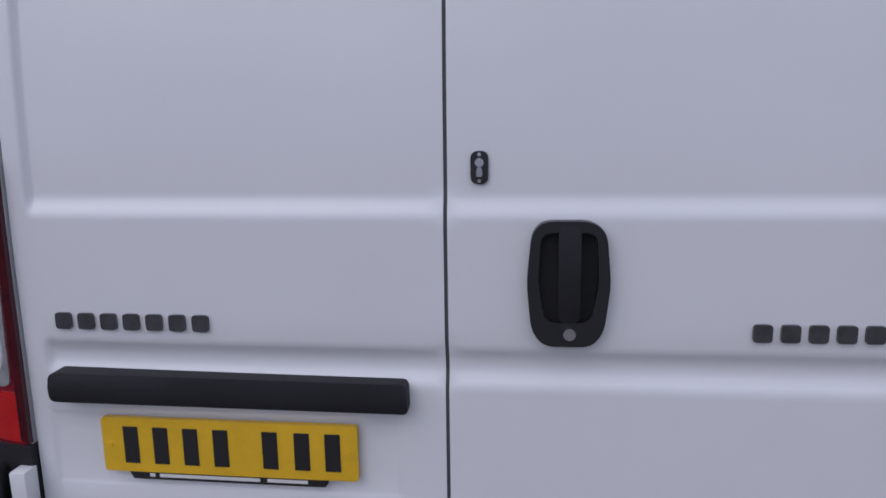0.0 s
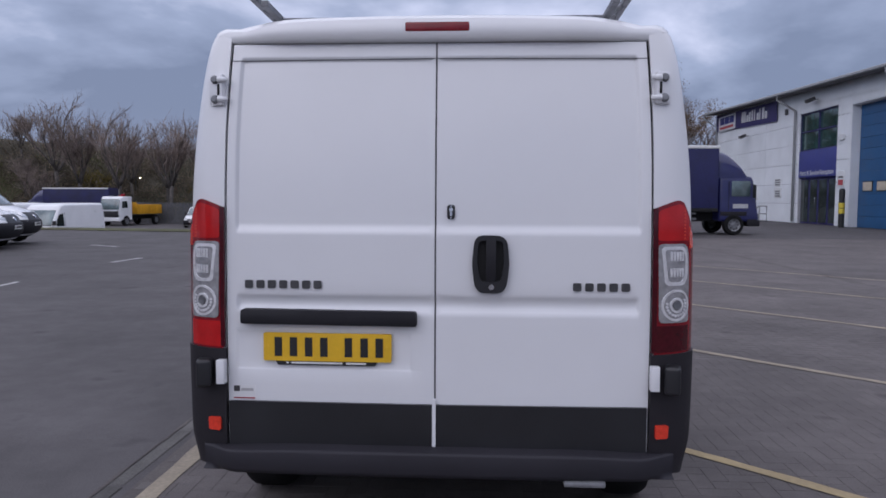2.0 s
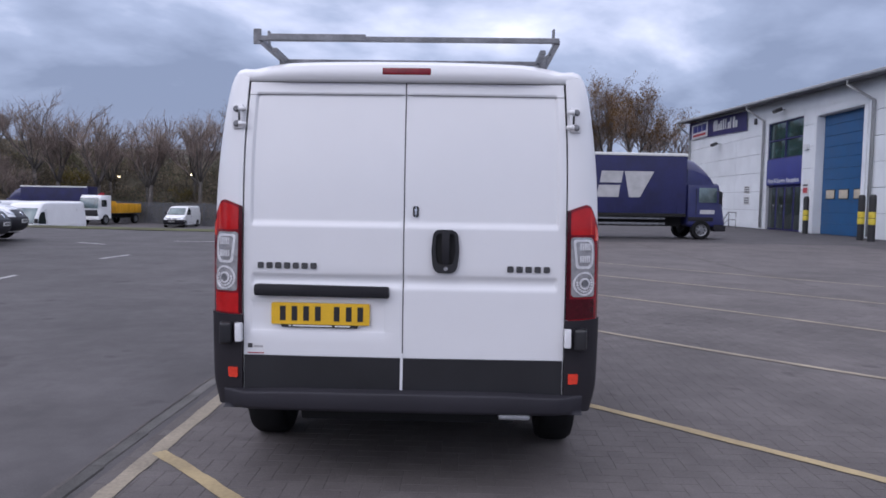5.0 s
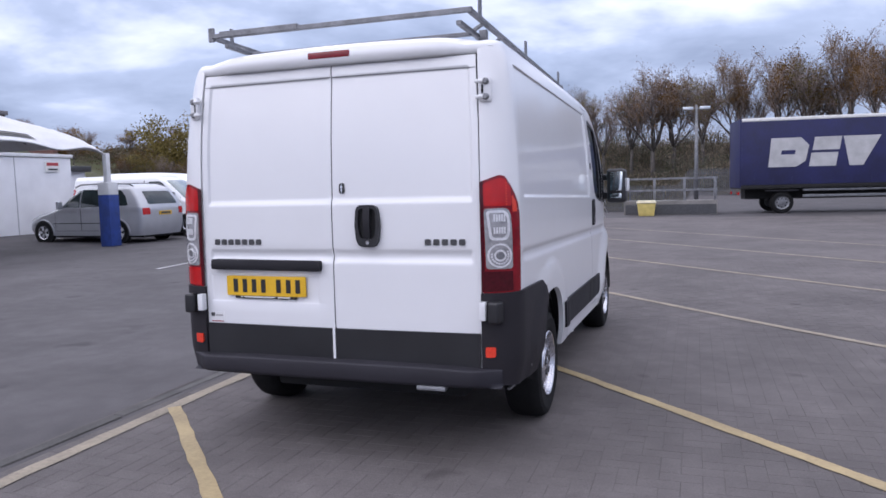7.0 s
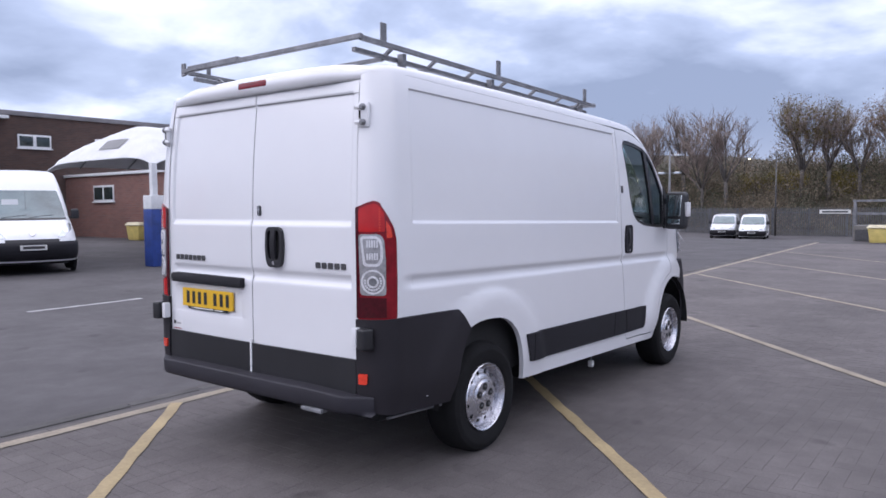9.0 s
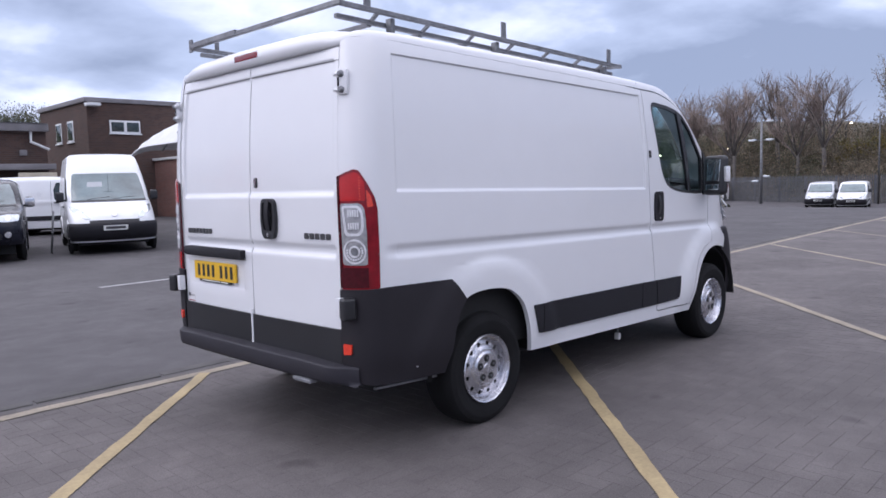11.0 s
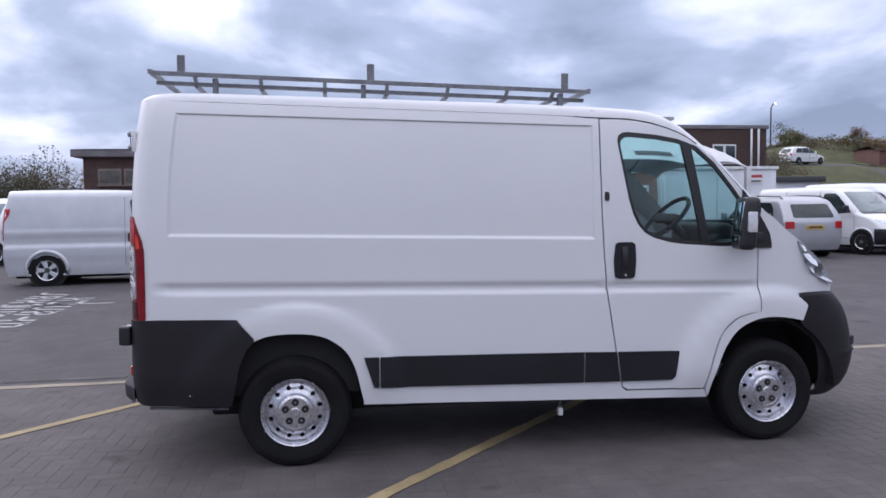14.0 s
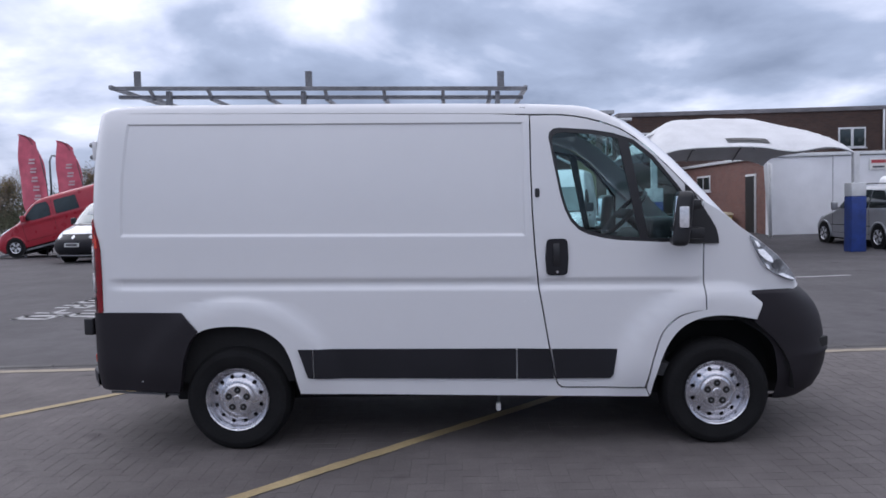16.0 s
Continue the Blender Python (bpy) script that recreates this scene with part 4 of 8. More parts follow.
# big pull handle
HANDLE = rounded([(0.172, 1.345), (0.254, 1.345), (0.280, 1.325), (0.2885, 1.235), (0.279, 1.15), (0.258, 1.121), (0.174, 1.121), (0.152, 1.15), (0.1435, 1.235), (0.152, 1.325)], 0.02)
rh = part("door_handle", panel(HANDLE, rear, step=0.02, off=0.022, thick=0.025, holes=[rounded([(0.168, 1.325), (0.264, 1.325), (0.268, 1.235), (0.255, 1.165), (0.176, 1.165), (0.163, 1.235)], 0.02)]), PLASTIC_D, rd_right, "large black oval pull handle")
part("recess", panel(rounded([(0.16, 1.335), (0.272, 1.335), (0.275, 1.235), (0.265, 1.14), (0.166, 1.14), (0.156, 1.235)], 0.02), rear, step=0.03, off=0.004, thick=0.004), DARK, rh)
part("grip", panel(rounded([(0.198, 1.338), (0.236, 1.338), (0.236, 1.165), (0.198, 1.165)], 0.015), lambda u, v, o: rear(u, v, o + 0.034 - 0.012 * ((v - 1.25) / 0.09) ** 2), step=0.012, thick=0.014), PLASTIC, rh)
part("key_lock", panel(ring(0.219, 1.145, 0.011, 12), rear, step=0.01, off=0.028, thick=0.008), CHROME, rh, "round metal key lock")
sl = part("security_lock", panel(rounded([(0.045, 1.464), (0.076, 1.464), (0.076, 1.406), (0.045, 1.406)], 0.014), rear, step=0.02, off=0.006, thick=0.01), PLASTIC_D, rd_right, "black oval security lock plate")
part("cylinder", panel(ring(0.0605, 1.444, 0.008, 12), rear, step=0.01, off=0.010, thick=0.008), CHROME, sl)
part("cylinder", panel(rounded([(0.056, 1.436), (0.065, 1.436), (0.066, 1.419), (0.055, 1.419)], 0.004), rear, step=0.01, off=0.009, thick=0.008), CHROME, sl)
for cz in (1.458, 1.412):
    part("screw", panel(ring(0.0605, cz, 0.0035, 8), rear, step=0.01, off=0.008, thick=0.004), CHROME, sl)
# plate lamp bar, number plate with bars in place of its characters
part("plate_lamp_bar", panel(rounded([(-0.768, 1.049), (-0.072, 1.044), (-0.070, 0.986), (-0.768, 0.991)], 0.012), lambda x, z, o: (x, 0.062 - o - 0.012 * math.cos((z - 1.017) / 0.03 * 1.2), z), step=0.025, off=0.02, thick=0.05), PLASTIC, rd_left, "black lamp bar above the number plate")


def plate_at(u, v, o=0.0):
    return rear(-0.427 + u, 0.8975 + v - 0.002 * u, o)


npl = part("number_plate", panel(rounded([(-0.256, 0.056), (0.256, 0.056), (0.256, -0.056), (-0.256, -0.056)], 0.008), plate_at, step=0.06, off=0.014, thick=0.012), PLATE_Y, rd_left, "yellow rear number plate with its characters as plain bars")
for k, cx in enumerate((-0.196, -0.135, -0.074, -0.013, 0.085, 0.148, 0.208)):
    part("character_bar", panel([(cx - 0.015, 0.039), (cx + 0.015, 0.039), (cx + 0.015, -0.037), (cx - 0.015, -0.037)], plate_at, step=0.05, off=0.0155, thick=0.001), BLACKINK, npl)
for cx in (-0.240, 0.240):
    part("screw", panel(ring(cx, 0.0, 0.006, 10), plate_at, step=0.01, off=0.017, thick=0.003), PLATE_Y, npl)
surround = part("dealer_strip", panel([(-0.21, -0.054), (0.20, -0.056), (0.19, -0.073), (-0.20, -0.073)], plate_at, step=0.06, off=0.010, thick=0.008), BLACKINK, npl, "black strip under the plate with a line of small lettering as bars")
for a, b in ((-0.165, -0.155), (-0.145, 0.06), (0.075, 0.155)):
    part("lettering_bar", panel([(a, -0.060), (b, -0.060), (b, -0.067), (a, -0.067)], plate_at, step=0.05, off=0.0115, thick=0.001), PLATE_W, surround)
# badges, drawn as plain blocks
for x0, x1, n in ((-0.764, -0.442, 7), (0.529, 0.762, 5)):
    w = (x1 - x0) / n
    for i in range(n):
        a, b = x0 + w * i + 0.006, x0 + w * (i + 1) - 0.008
        part("badge_block", panel(rounded([(a, 1.162), (b, 1.162), (b, 1.130), (a, 1.130)], 0.007), rear, step=0.03, off=0.007, thick=0.006), BADGE, rd_left if x0 < 0 else rd_right)
sticker = part("dealer_sticker", panel([(-0.812, 0.738), (-0.722, 0.738), (-0.722, 0.680), (-0.812, 0.680)], rear, step=0.05, off=0.0015, thick=0.001), mat("sticker_film", (0.72, 0.72, 0.73), 0.4, var=0.03), rd_left, "small pale sticker with dark and red marks")
part("mark", panel([(-0.81, 0.735), (-0.785, 0.735), (-0.785, 0.712), (-0.81, 0.712)], rear, step=0.05, off=0.0025, thick=0.0008), BADGE, sticker)
part("mark", panel([(-0.78, 0.725), (-0.73, 0.725), (-0.73, 0.714), (-0.78, 0.714)], rear, step=0.05, off=0.0025, thick=0.0008), mat("faint_print", (0.45, 0.44, 0.45), 0.5), sticker)
part("mark", panel([(-0.81, 0.688), (-0.724, 0.688), (-0.724, 0.683), (-0.81, 0.683)], rear, step=0.05, off=0.0025, thick=0.0008), RED, sticker)
# high brake light in the roof's edge
part("brake_light_housing", moved(solid((-0.26, 0.26, -0.05, 0.10, -0.05, 0.045), bevel=0.045, seg=3), Matrix.Translation((0.0, 0.150, 2.150))), WHITE, van, smooth=60)
part("high_brake_light", moved(solid((-0.130, 0.130, -0.015, 0.02, -0.023, 0.023), bevel=0.014, seg=3), Matrix.Translation((0.003, 0.098, 2.150))), LENS_DEEP, van, "dark red high-level brake light", smooth=60)

# ---- tail lamps ----
# in the unrolled side's (s, z): from the doors round to the side
LAMP = rounded([(-0.068, 1.452), (-0.02, 1.470), (0.025, 1.484), (0.055, 1.476), (0.10, 1.410), (0.140, 1.345), (0.156, 1.285), (0.158, 1.1), (0.155, 0.892), (-0.068, 0.886)], 0.010)
for lamp in both("tail_lamp", lambda: panel(LAMP, lambda s, z, o: side(s, z, o, True), step=0.025, off=0.008, thick=0.03), LENS_DEEP, van, "tall red and clear wraparound tail lamp"):
    right = sum(v.co.x for v in lamp.data.vertices) > 0

    def fix(bm, right=right):
        return bm if right else mirrored(bm)

    def on(s, z, o=0.0):
        return side(s, z, o, True)

    upper = part("upper_lens", fix(panel(rounded([(-0.056, 1.442), (-0.01, 1.460), (0.03, 1.470), (0.054, 1.460), (0.082, 1.415), (0.086, 1.328), (-0.056, 1.328)], 0.012), on, step=0.02, off=0.011, thick=0.004)), LENS_RED, lamp, "bright red brake lens")
    for k in range(9):
        zz = 1.445 - 0.0132 * k
        part("prism_dot", fix(panel([(0.052, zz), (0.060, zz), (0.060, zz - 0.006), (0.052, zz - 0.006)], on, step=0.02, off=0.0125, thick=0.002)), LENS_ORANGE, upper)
    # orange patch paints in the glow at the lens's outer side
    part("side_prism", fix(panel(rounded([(0.090, 1.385), (0.118, 1.350), (0.128, 1.300), (0.094, 1.296)], 0.008), on, step=0.02, off=0.0105, thick=0.003)), LENS_ORANGE, upper, "orange-red patch painted for the glow in the lens")
    clear = part("clear_lens", fix(panel(rounded([(-0.056, 1.316), (0.06, 1.316), (0.080, 1.285), (0.086, 1.18), (0.086, 1.010), (-0.05, 1.010)], 0.018), on, step=0.02, off=0.012, thick=0.006)), LENS_CLEAR, lamp, "clear indicator and reversing lens")
    # upper reflector: a waisted bright frame with two rows of prisms
    part("reflector_frame", fix(panel(rounded([(-0.046, 1.306), (0.052, 1.306), (0.070, 1.27), (0.072, 1.19), (0.052, 1.155), (-0.03, 1.155)], 0.02), on, step=0.02, off=0.0145, thick=0.003, holes=[rounded([(-0.034, 1.294), (0.044, 1.294), (0.058, 1.262), (0.058, 1.20), (0.042, 1.168), (-0.018, 1.168)], 0.016)])), REFLECTOR, clear)
    for z0, z1 in ((1.286, 1.250), (1.222, 1.188)):
        for k in range(5):
            a = -0.012 + 0.0125 * k
            part("prism_bar", fix(panel([(a, z0), (a + 0.0085, z0), (a + 0.0085, z1), (a, z1)], on, step=0.02, off=0.0155, thick=0.003)), REFLECTOR, clear)
    bowl = part("reversing_bowl", fix(panel(ring(0.018, 1.078, 0.062, 24), on, step=0.018, off=0.015, thick=0.004, holes=[ring(0.018, 1.078, 0.053, 20)])), REFLECTOR, clear)
    for k in range(13):
        a = math.pi * (0.95 + 0.1 * k)
        part("bowl_facet", fix(panel(ring(0.018 + 0.041 * math.cos(a), 1.078 + 0.041 * math.sin(a), 0.0058, 6), on, step=0.01, off=0.016, thick=0.003)), REFLECTOR, bowl)
    part("inner_bowl", fix(panel(ring(0.018, 1.078, 0.030, 20), on, step=0.015, off=0.016, thick=0.004, holes=[ring(0.018, 1.078, 0.021, 16)])), REFLECTOR, bowl)
    part("bulb", fix(panel(ring(0.018, 1.078, 0.016, 12), on, step=0.01, off=0.018, thick=0.004)), GALV, bowl)
    part("lower_lens", fix(panel([(-0.058, 0.998), (0.088, 0.998), (0.088, 0.900), (-0.058, 0.894)], on, step=0.025, off=0.011, thick=0.004)), LENS_DARK if right else LENS_RED, lamp, "lower red lens")
    part("dark_edge", fix(panel([(-0.074, 1.450), (-0.058, 1.456), (-0.058, 0.90), (-0.074, 0.89)], on, step=0.04, off=0.012, thick=0.012)), LENS_DARK, lamp)

# ---- rear bumper ----
CORNER = [(-0.077, 0.886), (0.20, 0.893), (0.664, 0.884), (0.765, 0.765), (0.712, 0.70), (0.672, 0.60), (0.650, 0.48), (0.622, 0.372), (0.10, 0.40), (-0.077, 0.42)]
for corner in both("bumper_corner", lambda: panel(CORNER, lambda s, z, o: side(s, z, o + flare(s, z) - 0.02 * ease(0.55, 0.38, z), True), step=0.05, off=0.016, thick=0.05), BUMPER, van, "dark grey wraparound bumper corner"):
    right = sum(v.co.x for v in corner.data.vertices) > 0
    m = 1 if right else -1
    part("reflector", (lambda b: b if right else mirrored(b))(panel(rounded([(-0.058, 0.612), (-0.010, 0.612), (-0.012, 0.560), (-0.058, 0.558)], 0.008), lambda s, z, o: side(s, z, o, True), step=0.02, off=0.024, thick=0.012)), LENS_ORANGE, corner, "small orange-red reflector")
    part("hinge_cover", moved(solid((-0.030, 0.030, -0.03, 0.04, -0.055, 0.055), bevel=0.014, seg=3), Matrix.Translation((m * 0.915, 0.03, 0.795)) @ Matrix.Rotation(radians(-14 * m), 4, "Z")), PLASTIC_D, corner, "raised hinge cover", smooth=50)


def step_section(t):
    """The step bumper's section at t in -1..1 across the van."""
    x = 0.935 * t
    a = abs(x)
    out = -0.034 + 0.022 * (a / 0.9) ** 3 + 0.085 * ease(0.78, 0.955, a)
    drop = 0.012 * ease(0.5, 0.95, a)
    return [(x, 0.075, 0.509 - drop), (x, out + 0.012, 0.508 - drop), (x, out + 0.003, 0.505 - drop), (x, out, 0.497 - drop), (x, out + 0.006, 0.425), (x, out + 0.014, 0.408), (x, 0.05, 0.398)]


rb = part("step_bumper", grid_skin([step_section(k / 30) for k in range(-30, 31)]), BUMPER_S, van, "dark grey rear step bumper", smooth=40)
part("towing_eye_cover", solid((0.50, 0.66, -0.03, 0.02, 0.386, 0.410), bevel=0.01), GALV, rb, "pale bracket hanging below the step")

# ---- underbody, wheel houses, cab ----
part("underbody", solid((-0.78, 0.78, 0.50, 4.35, 0.31, 0.42), (-0.62, 0.62, 0.45, 4.6, 0.22, 0.34), bevel=0.03), DARK, van)
part("rear_axle", moved(tube([(-0.8, 1.0, 0.30), (0.8, 1.0, 0.30)], 0.05), Matrix()), DARK, van)
part("exhaust_silencer", joined(tube([(0.38, 0.5, 0.33), (0.40, 0.8, 0.30), (0.42, 1.6, 0.30)], 0.035), tube([(0.42, 1.7, 0.30), (0.42, 2.3, 0.30)], 0.09, 12)), GALV, van, "dull steel exhaust pipe")
part("tow_bracket", beam((0.945, 0.16, 0.372), (0.955, 0.60, 0.352), 0.016, 0.014), GALV, van, "pale strip under the bumper corner")
part("jack_point_tag", solid((0.85, 0.89, 2.625, 2.655, 0.195, 0.245), bevel=0.006), PLATE_W, van, "small pale tag hanging under the sill")
part("tag_stem", tube([(0.87, 2.64, 0.25), (0.87, 2.64, 0.37)], 0.008), GALV, van)
for cy in (1.0, 4.0):
    for m in (1, -1):
        rows = []
        for k in range(19):
            a = math.pi * k / 18
            rows.append([(m * x, cy + 0.475 * math.cos(a), 0.335 + 0.475 * math.sin(a)) for x in (0.995, 0.92, 0.6)])
        part("wheel_house", joined(grid_skin(rows), solid((m * 0.6 - 0.01, m * 0.6 + 0.01, cy - 0.47, cy + 0.47, 0.3, 0.83))), DARK, van)
for cy in (1.0, 4.0):
    for m in (1, -1):
        part("arch_liner", grid_skin([[(m * 0.955, cy + r * math.cos(a), 0.335 + r * math.sin(a)) for r in ((0.455, 0.56) if cy < 2 else (0.455, 0.485))] for a in [math.pi * (0.07 + 0.86 * k / 20) for k in range(21)]]), DARK, van)
part("bulkhead", solid((-0.93, 0.93, 2.80, 2.83, 0.42, 2.12)), CABIN, van, "grey bulkhead behind the seats")
part("cab_floor", solid((-0.93, 0.93, 2.83, 4.2, 0.42, 0.50)), CABIN, van)
part("inner_roof", solid((-0.85, 0.85, 2.83, 3.4, 2.08, 2.10)), mat("headlining", (0.35, 0.36, 0.37), 0.9), van, "pale headlining")
dash = solid((-0.90, 0.90, 3.78, 4.2, 0.75, 1.30), bevel=0.08, seg=4)
part("dashboard", dash, CABIN, van, smooth=50)
part("instrument_binnacle", moved(solid((-0.22, 0.22, -0.10, 0.16, -0.06, 0.10), bevel=0.05, seg=3), Matrix.Translation((0.42, 3.80, 1.31))), CABIN, van, smooth=50)
for cx in (0.44, -0.12, -0.55):
    seat = part("seat", joined(solid((cx - 0.24, cx + 0.24, 2.98, 3.46, 0.72, 0.92), bevel=0.06, seg=3), moved(solid((-0.24, 0.24, -0.08, 0.08, 0, 0.66), bevel=0.06, seg=3), Matrix.Translation((cx, 2.98, 0.86)) @ Matrix.Rotation(radians(12), 4, "X"))), FABRIC, van, "dark grey fabric cab seat", smooth=60)
    part("headrest", moved(solid((-0.13, 0.13, -0.05, 0.05, 0, 0.2), bevel=0.05, seg=3), Matrix.Translation((cx, 2.875, 1.53)) @ Matrix.Rotation(radians(10), 4, "X")), FABRIC, seat, smooth=60)
sw = [(0.44 + 0.2 * math.cos(a), 0.2 * math.sin(a) * math.sin(radians(50)), 0.2 * math.sin(a) * math.cos(radians(50)) * 1.1) for a in [2 * math.pi * k / 28 for k in range(28)]]
part("steering_wheel", joined(tube([(x, 3.55 - y * 0.9, 1.44 + z) for x, y, z in [(p[0], -p[1], p[2]) for p in sw]], 0.016, 8, closed=True), moved(solid((-0.16, 0.16, -0.02, 0.02, -0.035, 0.035), bevel=0.015), Matrix.Translation((0.44, 3.55, 1.44)) @ Matrix.Rotation(radians(-40), 4, "X")), tube([(0.44, 3.55, 1.44), (0.44, 3.82, 1.2)], 0.03)), PLASTIC, van, "black steering wheel", smooth=60)
part("gear_console", solid((-0.02, 0.2, 3.62, 3.85, 0.85, 1.16), bevel=0.04), CABIN, van)
part("door_card", panel([(2.9, 0.5), (3.45, 0.5), (3.55, 0.86), (3.85, 0.92), (3.85, 1.25), (3.2, 1.28), (2.9, 1.4)], side, step=0.2, off=-0.05, thick=0.02), CABIN, van)
part("door_card", mirrored(panel([(2.9, 0.5), (3.45, 0.5), (3.55, 0.86), (3.85, 0.92), (3.85, 1.25), (3.2, 1.28), (2.9, 1.4)], side, step=0.2, off=-0.05, thick=0.02)), CABIN, van)
part("shut_face", joined(*[solid((m * 0.90 - 0.03, m * 0.90 + 0.03, 2.83, 2.90, 0.42, 2.04)) for m in (1, -1)]), SEAM, van)
part("interior_lining", joined(*[moved(solid((-0.005, 0.005, 0.15, 2.82, 0.42, 1.9)), Matrix.Translation((m * 0.93, 0, 0))) for m in (1, -1)], solid((-0.85, 0.85, 0.15, 0.17, 0.45, 2.05))), DARK, van)


# ---- wheels ----
def road_wheel(name, parent_thing, at, radius, width, m, tyre_mat=RUBBER, rim_mat=STEEL, holes=12, rim_r=0.2, cap=True):
    """A wheel that faces +x (m = 1) or -x: tyre, rim with holes, hub cap with bolts."""
    to = Matrix.Translation(at) @ (Matrix() if m > 0 else Matrix.Rotation(math.pi, 4, "Z"))
    w = width / 2
    tp = [(rim_r - 0.005, -w + 0.02), (rim_r + 0.02, -w), (radius * 0.80, -w - 0.004), (radius * 0.93, -w + 0.004), (radius * 0.985, -w + 0.03), (radius, -w + 0.06), (radius, w - 0.06), (radius * 0.985, w - 0.03), (radius * 0.93, w - 0.004), (radius * 0.86, w + 0.004), (radius * 0.84, w + 0.006), (radius * 0.82, w + 0.004), (radius * 0.72, w + 0.004), (rim_r + 0.02, w - 0.004), (rim_r - 0.002, w - 0.018)]
    tyre = lathe(tp, 56)
    wheel = part(name, moved(tyre, to), tyre_mat, parent_thing, smooth=35)
    dish = lambda u, v, o: (w - 0.046 + o + 0.012 * ease(rim_r * 0.9, rim_r * 0.76, math.hypot(u, v)) + 0.016 * ease(rim_r * 0.72, rim_r * 0.58, math.hypot(u, v)), u, v)
    hl = [ring(rim_r * 0.755 * math.cos(a), rim_r * 0.755 * math.sin(a), rim_r * 0.072, 10) for a in [2 * math.pi * (k + 0.5) / holes for k in range(holes)]] if holes else []
    rim = part("rim", moved(panel(ring(0, 0, rim_r * 0.905, 48), dish, step=rim_r * 0.08, holes=hl, thick=0.012, edge=rim_r * 0.12), to), rim_mat, wheel, "silver steel rim with round holes")
    part("rim_flange", moved(lathe([(rim_r * 0.895, w - 0.05), (rim_r * 0.90, w - 0.040), (rim_r * 0.915, w - 0.022), (rim_r * 0.935, w - 0.014), (rim_r * 0.965, w - 0.012), (rim_r * 0.985, w - 0.002), (rim_r * 1.02, w + 0.003), (rim_r * 1.045, w - 0.004)], 56), to), rim_mat, rim)
    part("drum", moved(lathe([(0, w - 0.09), (rim_r * 0.89, w - 0.09), (rim_r * 0.9, w - 0.14)], 24), to), DARK, rim)
    if cap:
        c = w - 0.010
        part("hub_cap", moved(lathe([(0, c + 0.004), (rim_r * 0.12, c + 0.005), (rim_r * 0.15, c + 0.001), (rim_r * 0.45, c + 0.001), (rim_r * 0.52, c - 0.008), (rim_r * 0.55, c - 0.028)], 36), to), STEEL, rim, "bright flat hub cap with bolt wells")
        for k in range(5):
            a = 2 * math.pi * k / 5 + 0.3
            at_bolt = to @ Matrix.Translation((0, rim_r * 0.31 * math.cos(a), rim_r * 0.31 * math.sin(a)))
            # a raised dark disc paints the shade inside each well
            part("bolt_well_shade", moved(lathe([(0, c + 0.0045), (0.021, c + 0.0045), (0.023, c - 0.006)], 12), at_bolt), DARK, rim)
            part("bolt", moved(lathe([(0, c + 0.009), (0.007, c + 0.009), (0.009, c)], 6), at_bolt), GALV, rim)
    return wheel


for cy in (0.985, 4.0):
    for m in (1, -1):
        road_wheel("wheel", van, (m * 0.890, cy, 0.321), 0.332, 0.215, m, rim_r=0.194)

# ---- roof rack ----
rack = thing("roof_rack", "grey galvanised steel roof rack on the white van", "roof rack", (0, 1.0 - math.cos(radians(0.44)), 0.0140), 0, rx=-0.44)
rz = lambda y: 2.328 - 0.0225 * (y - 0.1)
for m in (1, -1):
    part("upper_rail", beam((m * 0.775, 0.17, rz(0.17) - 0.006), (m * 0.775, 2.86, rz(2.86) - 0.006), 0.03, 0.024), GALV, rack)
    part("lower_rail", beam((m * 0.705, 0.19, rz(0.19) - 0.052), (m * 0.705, 2.84, rz(2.84) - 0.052), 0.03, 0.024), GALV, rack)
    for y in (0.345, 1.458, 2.692):
        part("upright", beam((m * 0.775, y, rz(y) - 0.01), (m * 0.775, y, rz(y) + (0.105 if m > 0 else 0.085)), 0.012, 0.045 if m > 0 else 0.03), GALV, rack)
    for y in (0.535, 1.415, 2.672):
        ys = y
        part("foot", joined(beam((m * 0.74, ys, ROOF(ys) - 0.055), (m * 0.74, ys, rz(ys) - 0.02), 0.046, 0.03), solid((m * 0.74 - 0.04, m * 0.74 + 0.04, ys - 0.04, ys + 0.04, ROOF(ys) - 0.06, ROOF(ys) - 0.035))), GALV, rack, "foot clamped to the roof")
part("rear_bar", beam((-0.785, 0.17, rz(0.1)), (0.785, 0.17, rz(0.1)), 0.026, 0.026), GALV, rack)
part("rear_sleeve", beam((-0.73, 0.17, rz(0.1) + 0.006), (-0.22, 0.17, rz(0.1) + 0.006), 0.034, 0.034), GALV, rack, "thicker sleeve on the rear bar")
part("front_bar", beam((-0.785, 2.85, rz(2.85)), (0.785, 2.85, rz(2.85)), 0.026, 0.026), GALV, rack)
part("end_cap", beam((-0.79, 0.17, rz(0.1) - 0.03), (-0.79, 0.17, rz(0.1) + 0.05), 0.04, 0.014), GALV, rack)
for y in (0.42, 0.80, 1.18, 1.56, 1.94, 2.32, 2.62):
    part("cross_bar", beam((-0.705, y, rz(y) - 0.062), (0.705, y, rz(y) - 0.062), 0.026, 0.022), GALV, rack)
    for m in (1, -1):
        part("outrigger", beam((m * 0.70, y, rz(y) - 0.055), (m * 0.775, y, rz(y) - 0.01), 0.022, 0.018), GALV, rack)

